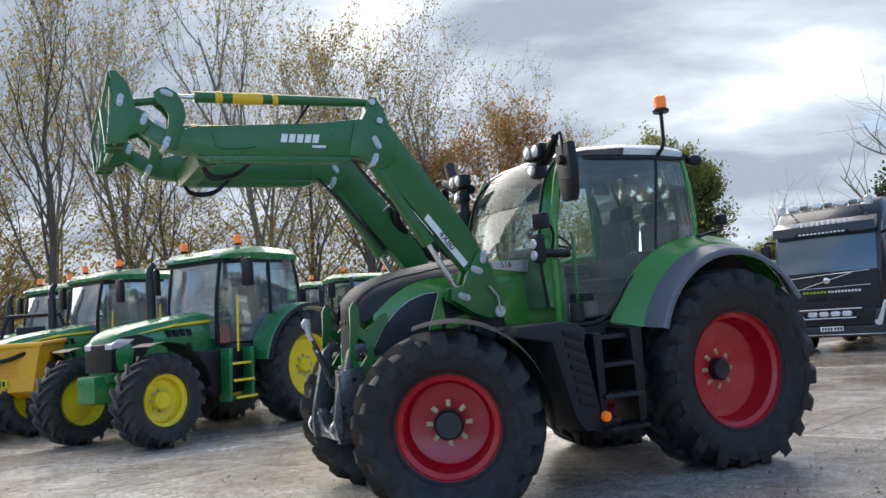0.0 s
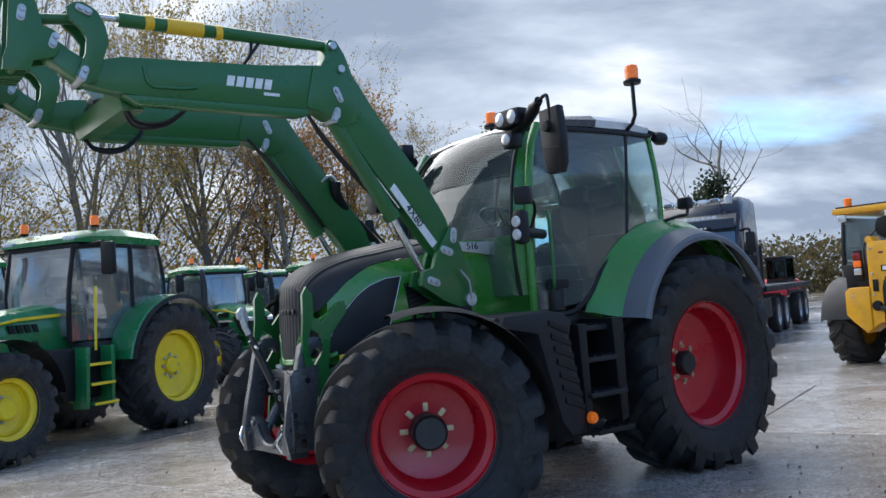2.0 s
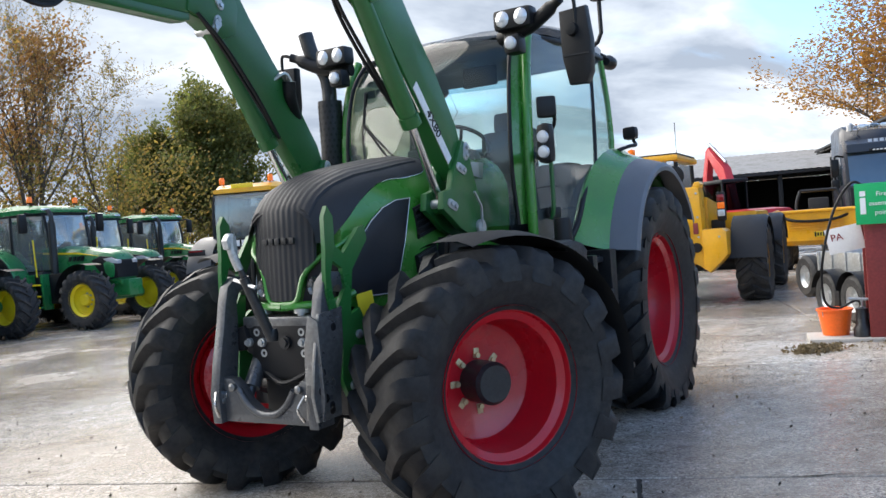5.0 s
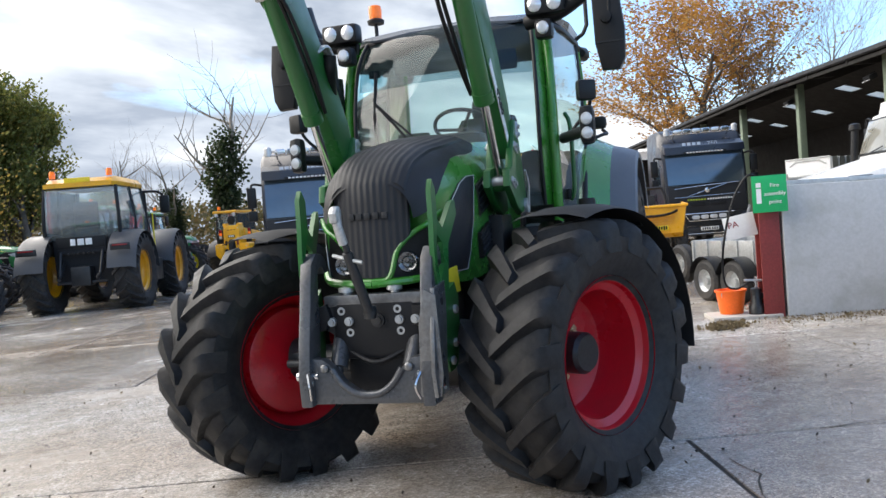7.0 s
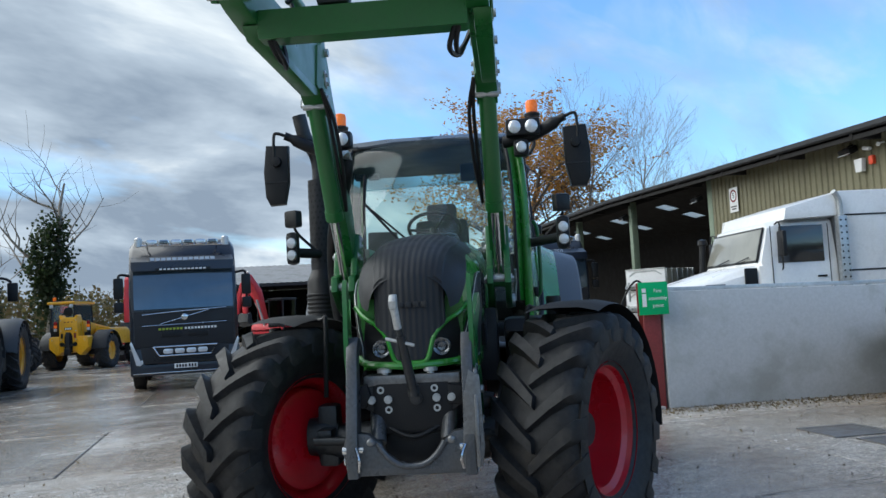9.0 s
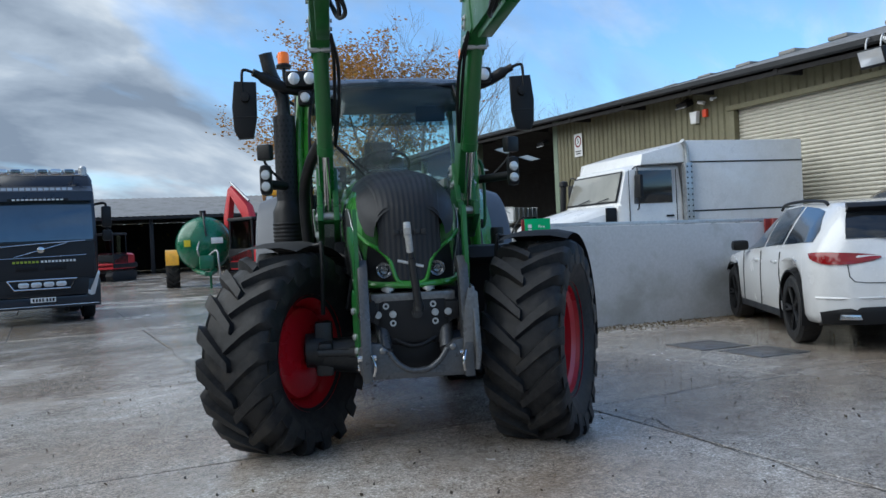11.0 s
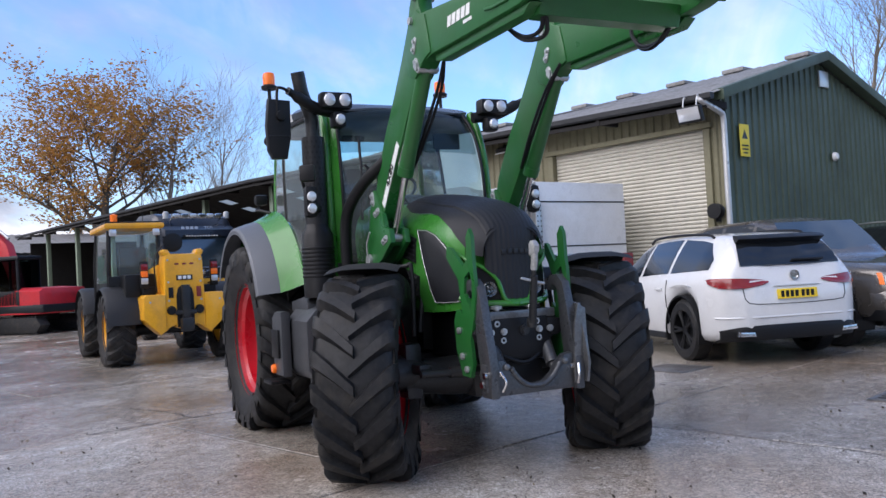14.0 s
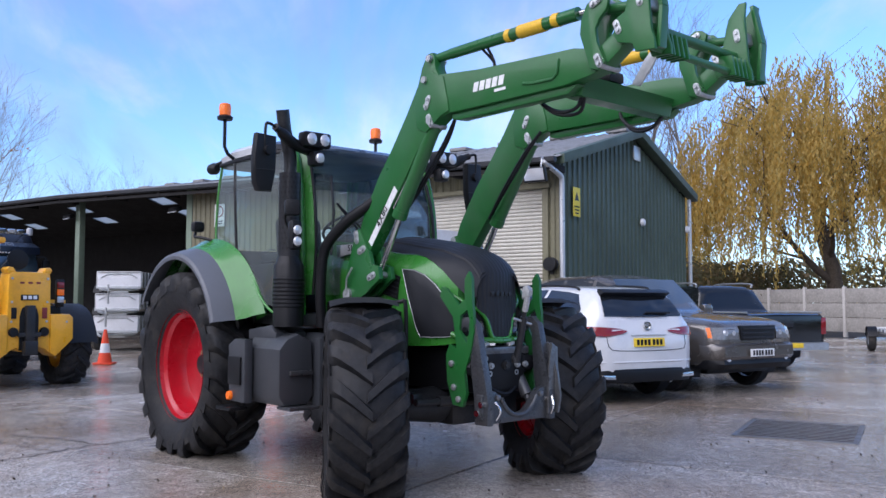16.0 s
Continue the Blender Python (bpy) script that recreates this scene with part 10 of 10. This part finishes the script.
copy_thing(green, turned(3.2, 53.5, 0, 80) @ Matrix.Diagonal((0.85, 0.85, 0.8, 1)))
copy_thing(green, turned(13.0, 62.0, 0, 200) @ Matrix.Diagonal((0.6, 0.6, 0.5, 1)))
bare = tree(turned(18.0, 53.0, 0, 30) @ Matrix.Diagonal((1.22, 1.22, 1.22, 1)), "bare dead tree with ivy round its trunk", "palebark", "leaf_ivy", "bare trees", h=8.4, seed=21, spread=0.66, levels=3, kids=(9, 6), leaf=0.0, start=0.3, r0=0.27, twist=0.45)
iv = ([], [])
rv = random.Random(5)
for k in range(4200):
    if k % 70 == 0:      # ivy grows in clumps up the trunk and out along the lower limbs
        z = rv.uniform(0.2, 1) ** 0.9 * 6.2
        hub_ = Vector((rv.gauss(0, 0.14 + 0.05 * z), rv.gauss(0, 0.14 + 0.05 * z), z))
    c = hub_ + Vector((rv.gauss(0, 0.24), rv.gauss(0, 0.24), rv.gauss(0, 0.34)))
    c.z = max(0.05, c.z)
    n = Vector((rv.gauss(0, 1), rv.gauss(0, 1), rv.gauss(0, 1))).normalized()
    u = n.orthogonal().normalized() * rv.uniform(0.06, 0.12)
    v = n.cross(u) * 0.8
    b = len(iv[0])
    iv[0].extend((c - u, c + v, c + u, c - v))
    iv[1].append((b, b + 1, b + 2, b + 3))
part("ivy", raw("ivy", iv, "leaf_ivy"), None, bare, "dark green ivy")
copy_thing(bare, turned(15.8, 56.0, 0, 140) @ Matrix.Diagonal((0.62, 0.62, 0.6, 1)))
copy_thing(bare, turned(11.6, 52.0, 0, 250) @ Matrix.Diagonal((0.45, 0.45, 0.6, 1)))
oak = tree(turned(53.5, 44.5, 0, 0) @ Matrix.Diagonal((1.62, 1.62, 1.0, 1)), "broad orange oak behind the open shed", "bark", "leaf_orange", "edge trees", h=13.0, seed=14, spread=0.58, levels=4, kids=(15, 8, 7), leaf=0.80, size=0.11, per=7, start=0.28, r0=0.36)
twig = tree(turned(56.5, 39.5, 0, 0) @ Matrix.Diagonal((1.2, 1.2, 1.2, 1)), "bare twiggy tree behind the shed roof", "palebark", "leaf_olive", "bare trees", h=12, seed=18, spread=0.5, levels=4, kids=(13, 8, 7), leaf=0.0, start=0.2, r0=0.2)
for x, y, s in ((38.5, 20.5, 0.42), (42.0, 24.0, 0.44), (45.0, 18.0, 0.46), (36.0, -6.2, 0.85), (41.0, -10.0, 0.9), (66.0, 40.0, 1.0)):
    copy_thing(twig, turned(x, y, 0, x * 37) @ Matrix.Diagonal((s, s, s, 1)))

# weeping willow past the fence
wl_t = thing("willow_tree", turned(31.6, -13.9, 0, 0), "weeping willow with hanging yellow leaves", "tree", "edge trees")
wood, _ = grow(h=11.0, seed=31, spread=0.6, levels=3, kids=(12, 7), leaf=0, start=0.2, r0=0.45, twist=0.4)
part("trunk", raw("trunk", wood, "bark"), None, wl_t)
wv, hang = ([], []), random.Random(8)
for k in range(2300):
    if k % 10 == 0:      # strands hang in bunches
        a, rr_ = hang.uniform(0, 6.283), 6.9 * math.sqrt(hang.random())
        top0 = 13.6 - 0.085 * rr_ ** 2 - hang.uniform(0, 4.6)
        L0 = hang.uniform(2.0, max(2.4, min(7.0, top0 - 0.7)))
    top = top0 + hang.gauss(0, 0.25)
    x, y = math.cos(a) * rr_ + hang.gauss(0, 0.27), math.sin(a) * rr_ + hang.gauss(0, 0.27)
    L = max(0.8, min(top - 0.6, L0 * hang.uniform(0.6, 1.05)))
    sway = Vector((hang.gauss(0, 0.05), hang.gauss(0, 0.05), 0))
    n = int(L / 0.11)
    for i in range(n):
        f = i / n
        p = Vector((x, y, top)) + Vector((math.cos(a), math.sin(a), 0)) * (0.7 * math.sin(min(1, f * 3) * 1.57)) + sway * f * 6 + Vector((0, 0, -L * f))
        c = p + Vector((hang.gauss(0, 0.05), hang.gauss(0, 0.05), 0))
        u = Vector((hang.gauss(0, 0.35), hang.gauss(0, 0.35), -1)).normalized() * hang.uniform(0.08, 0.14)
        v = u.orthogonal().normalized()
        v = (Matrix.Rotation(hang.uniform(0, 3.14), 3, u) @ v) * 0.042
        b = len(wv[0])
        wv[0].extend((c - u, c + v, c + u, c - v))
        wv[1].append((b, b + 1, b + 2, b + 3))
part("crown", raw("crown", wv, "leaf_willow"), None, wl_t, "curtain of yellow willow leaves")


def brush(name, m, label, mat, n, size, fn, seed):
    """Undergrowth: n leaf tufts placed by fn."""
    rr2 = random.Random(seed)
    d = ([], [])
    for _ in range(n):
        c = Vector(fn(rr2))
        q = Vector((rr2.gauss(0, 1), rr2.gauss(0, 1), rr2.gauss(0, 1))).normalized()
        s = size * rr2.uniform(0.5, 1.4)
        u = q.orthogonal().normalized() * s
        v = q.cross(u) * 0.6
        b = len(d[0])
        d[0].extend((c - u, c + v, c + u, c - v))
        d[1].append((b, b + 1, b + 2, b + 3))
    ob = new(name, raw(name, d, mat))
    ob.matrix_basis = m
    return tagged(ob, label, "undergrowth", kind="stuff")


def hedge(x0, y0, x1, y1, depth, top, lumps):
    def fn(r):
        f = r.random()
        h = top * (0.55 + 0.45 * (noise.noise(Vector((f * lumps, x0, y0))) * 0.5 + 0.5))
        return (x0 + (x1 - x0) * f + r.gauss(0, depth), y0 + (y1 - y0) * f + r.gauss(0, depth), h * r.random() ** 1.15)
    return fn


brush("woodland_undergrowth", Matrix(), "dense olive and brown undergrowth along the wood", "leaf_olive", 46000, 0.085, hedge(-36, 31, 3, 46.0, 1.6, 8.4, 40), 1)
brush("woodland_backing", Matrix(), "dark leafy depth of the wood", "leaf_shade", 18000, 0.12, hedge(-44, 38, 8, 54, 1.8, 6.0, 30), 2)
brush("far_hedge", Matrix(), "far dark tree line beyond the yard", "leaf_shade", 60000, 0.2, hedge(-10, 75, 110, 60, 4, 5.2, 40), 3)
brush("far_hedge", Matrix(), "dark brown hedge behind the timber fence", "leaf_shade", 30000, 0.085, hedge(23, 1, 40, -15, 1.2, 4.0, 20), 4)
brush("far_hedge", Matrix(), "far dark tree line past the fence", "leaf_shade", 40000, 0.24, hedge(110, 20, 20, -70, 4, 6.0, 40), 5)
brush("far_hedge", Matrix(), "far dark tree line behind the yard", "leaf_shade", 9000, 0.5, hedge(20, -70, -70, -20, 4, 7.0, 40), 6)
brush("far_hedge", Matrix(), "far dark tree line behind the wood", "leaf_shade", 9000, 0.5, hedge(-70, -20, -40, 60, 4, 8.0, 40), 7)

M["grate"] = material("worn_grey_steel", (0.17, 0.165, 0.16), 0.4, 0.5, 0.2, 40, 0.001, second=(0.16, 0.11, 0.08), patch=6)
# matt black that paints the unlit depth below the drain bars
M["pitshade"] = material("drain_depth_shade", (0.006, 0.006, 0.006), 0.95, 0, 0.2, 40)
M["pitshade"].node_tree.nodes["Principled BSDF"].inputs["Specular IOR Level"].default_value = 0.0
M["leaf_straw"] = leafmat("wet_straw", [(0.22, 0.17, 0.09), (0.12, 0.09, 0.05), (0.30, 0.24, 0.14)])

# ---- small things on the ground ----
gt = thing("drain_grating", turned(1.296, 4.169, 0.0, 236) @ Matrix.Diagonal((0.99, 1.06, 1, 1)), "rectangular slotted steel drain grating in the concrete", "drain")
b1 = B()
for y in (-0.66, 0.66):
    box(b1, (0, y, 0.001), (1.16, 0.05, 0.02), 0.004)
for x in (-0.56, 0.56):
    box(b1, (x, 0, 0.001), (0.05, 1.36, 0.02), 0.004)
part("frame", b1, "grate", gt)
for k in range(13):
    b1 = B()
    box(b1, (0, -0.588 + k * 0.098, 0.003), (1.08, 0.042, 0.010), 0.002)
    part("bar", b1, "grate", gt)
# flat sheet between the bars, coloured as the shade of a deep drain
b1 = B()
box(b1, (0, 0, 0.002), (1.1, 1.3, 0.004))
part("sump_shade", b1, "pitshade", gt)
for x, y, h in ((3.985, 7.06, 50), (3.58, 6.40, 50)):
    t = thing("manhole_cover", turned(x, y, 0.0, h), "flat square steel inspection cover", "manhole cover", "inspection covers")
    b1 = B()
    box(b1, (0, 0, 0.002), (0.50, 0.50, 0.012), 0.003)
    part("lid", b1, "grate", t)
    b1 = B()
    for q in (-0.29, 0.29):
        box(b1, (q, 0, 0.003), (0.06, 0.64, 0.014), 0.003)
        box(b1, (0, q, 0.003), (0.52, 0.06, 0.014), 0.003)
    part("frame", b1, "grate", t)


brush("straw_heap", Matrix(), "small heap of wet straw and leaves on the concrete", "leaf_straw", 700, 0.026, lambda r: (4.16 + r.gauss(0, 0.12), 9.54 + r.gauss(0, 0.08), abs(r.gauss(0, 0.018)) + 0.008), 20)
brush("fallen_leaves", Matrix(), "muddy fallen leaves along the foot of the low wall", "leaf_straw", 1500, 0.014, lambda r: (lambda f: (4.9 + f * 2.9 + r.gauss(0, 0.22) - 0.2, 9.6 - f * 2.7 + r.gauss(0, 0.22) - 0.25, 0.008 + r.random() * 0.012))(r.random()), 21)
brush("fallen_leaves", Matrix(), "scattered wet leaves over the yard", "leaf_straw", 420, 0.014, lambda r: (r.uniform(-9, 8), r.uniform(2, 17), 0.006 + r.random() * 0.006), 22)
M["mud"] = leafmat("dark_mud_crumbs", [(0.05, 0.04, 0.03), (0.09, 0.07, 0.05), (0.03, 0.027, 0.024)])
brush("yard_debris", Matrix(), "crumbs of mud and leaf trodden over the concrete", "mud", 2600, 0.012, lambda r: (r.gauss(-1, 6), r.gauss(8, 6), 0.004 + r.random() * 0.005), 23)

# ---- concrete slabs of the yard, each its own piece ----
yard = thing("pavement", turned(0, 0, 0, 0), "wet jointed concrete slabs of the yard", "pavement", kind="structure")
SN, SM = 3.45, 4.28


def slab_mesh():
    b2 = B()
    box(b2, (0, 0, -0.05), (SN - 0.016, SM - 0.016, 0.10), 0.008, None, 1)
    return finish("slab", b2, M["slab"])


sm_ = slab_mesh()
ang = 53.5
ra = random.Random(3)
C, S_ = math.cos(radians(ang)), math.sin(radians(ang))
for i in range(-8, 16):
    for j in range(-7, 9):
        cn = 6.09 + (i + 0.5) * SN
        cm = (6.17 if i % 2 == 0 else 4.03) + (j + 0.5) * SM
        x, y = C * cn - S_ * cm, S_ * cn + C * cm
        if -32 < x < 34 and -14 < y < 46:
            ob = new("slab", sm_)
            ob.parent = yard
            ob.matrix_basis = pose(x, y, -0.002 * ra.random(), ra.gauss(0, 0.03), ra.gauss(0, 0.03), ang)
bm = B()
bmesh.ops.create_grid(bm, x_segments=1, y_segments=1, size=34)
solid("joint_filler", bm, "dirtline", "dark silt packed in the joints between the slabs", "joint", kind="structure", m=pose(0, 14, -0.0065))


# cracks: thin dirt-filled ribbons
def crack(p, q, seed, w=0.006):
    r = random.Random(seed)
    p, q = Vector(p), Vector(q)
    n = 26
    side = Vector((-(q - p).y, (q - p).x)).normalized()
    off, pts = 0.0, []
    for i in range(n + 1):
        off = off * 0.8 + r.gauss(0, 0.022)
        pts.append(p.lerp(q, i / n) + side * off)
    b2 = B()
    prev = None
    for i, c in enumerate(pts):
        ww = w * r.uniform(0.35, 1.0)
        row = [b2.verts.new((c.x + side.x * k * ww, c.y + side.y * k * ww, 0.0025)) for k in (-1, 1)]
        if prev:
            b2.faces.new((prev[0], row[0], row[1], prev[1]))
        prev = row
    return b2


for k, (p, q) in enumerate((((1.01, 6.87), (4.38, 4.58)), ((0.22, 6.90), (-1.45, 5.0)), ((2.6, 9.2), (5.4, 7.2)), ((-1.0, 12.6), (-6.5, 15.5)), ((1.71, 6.22), (1.09, 5.0)), ((8.9, 22.2), (0.7, 11.4)), ((-2.6, 5.0), (-4.2, 9.6)),
        ((0.26, 11.8), (1.56, 10.78)), ((1.76, 12.26), (1.06, 11.22)), ((-3.79, 10.38), (-5.56, 9.28)))):
    solid("crack", crack(p, q, 40 + k, 0.006 if k < 7 else 0.013), "dirtline", "dirt-filled crack across the concrete", "crack", "concrete cracks", "structure")
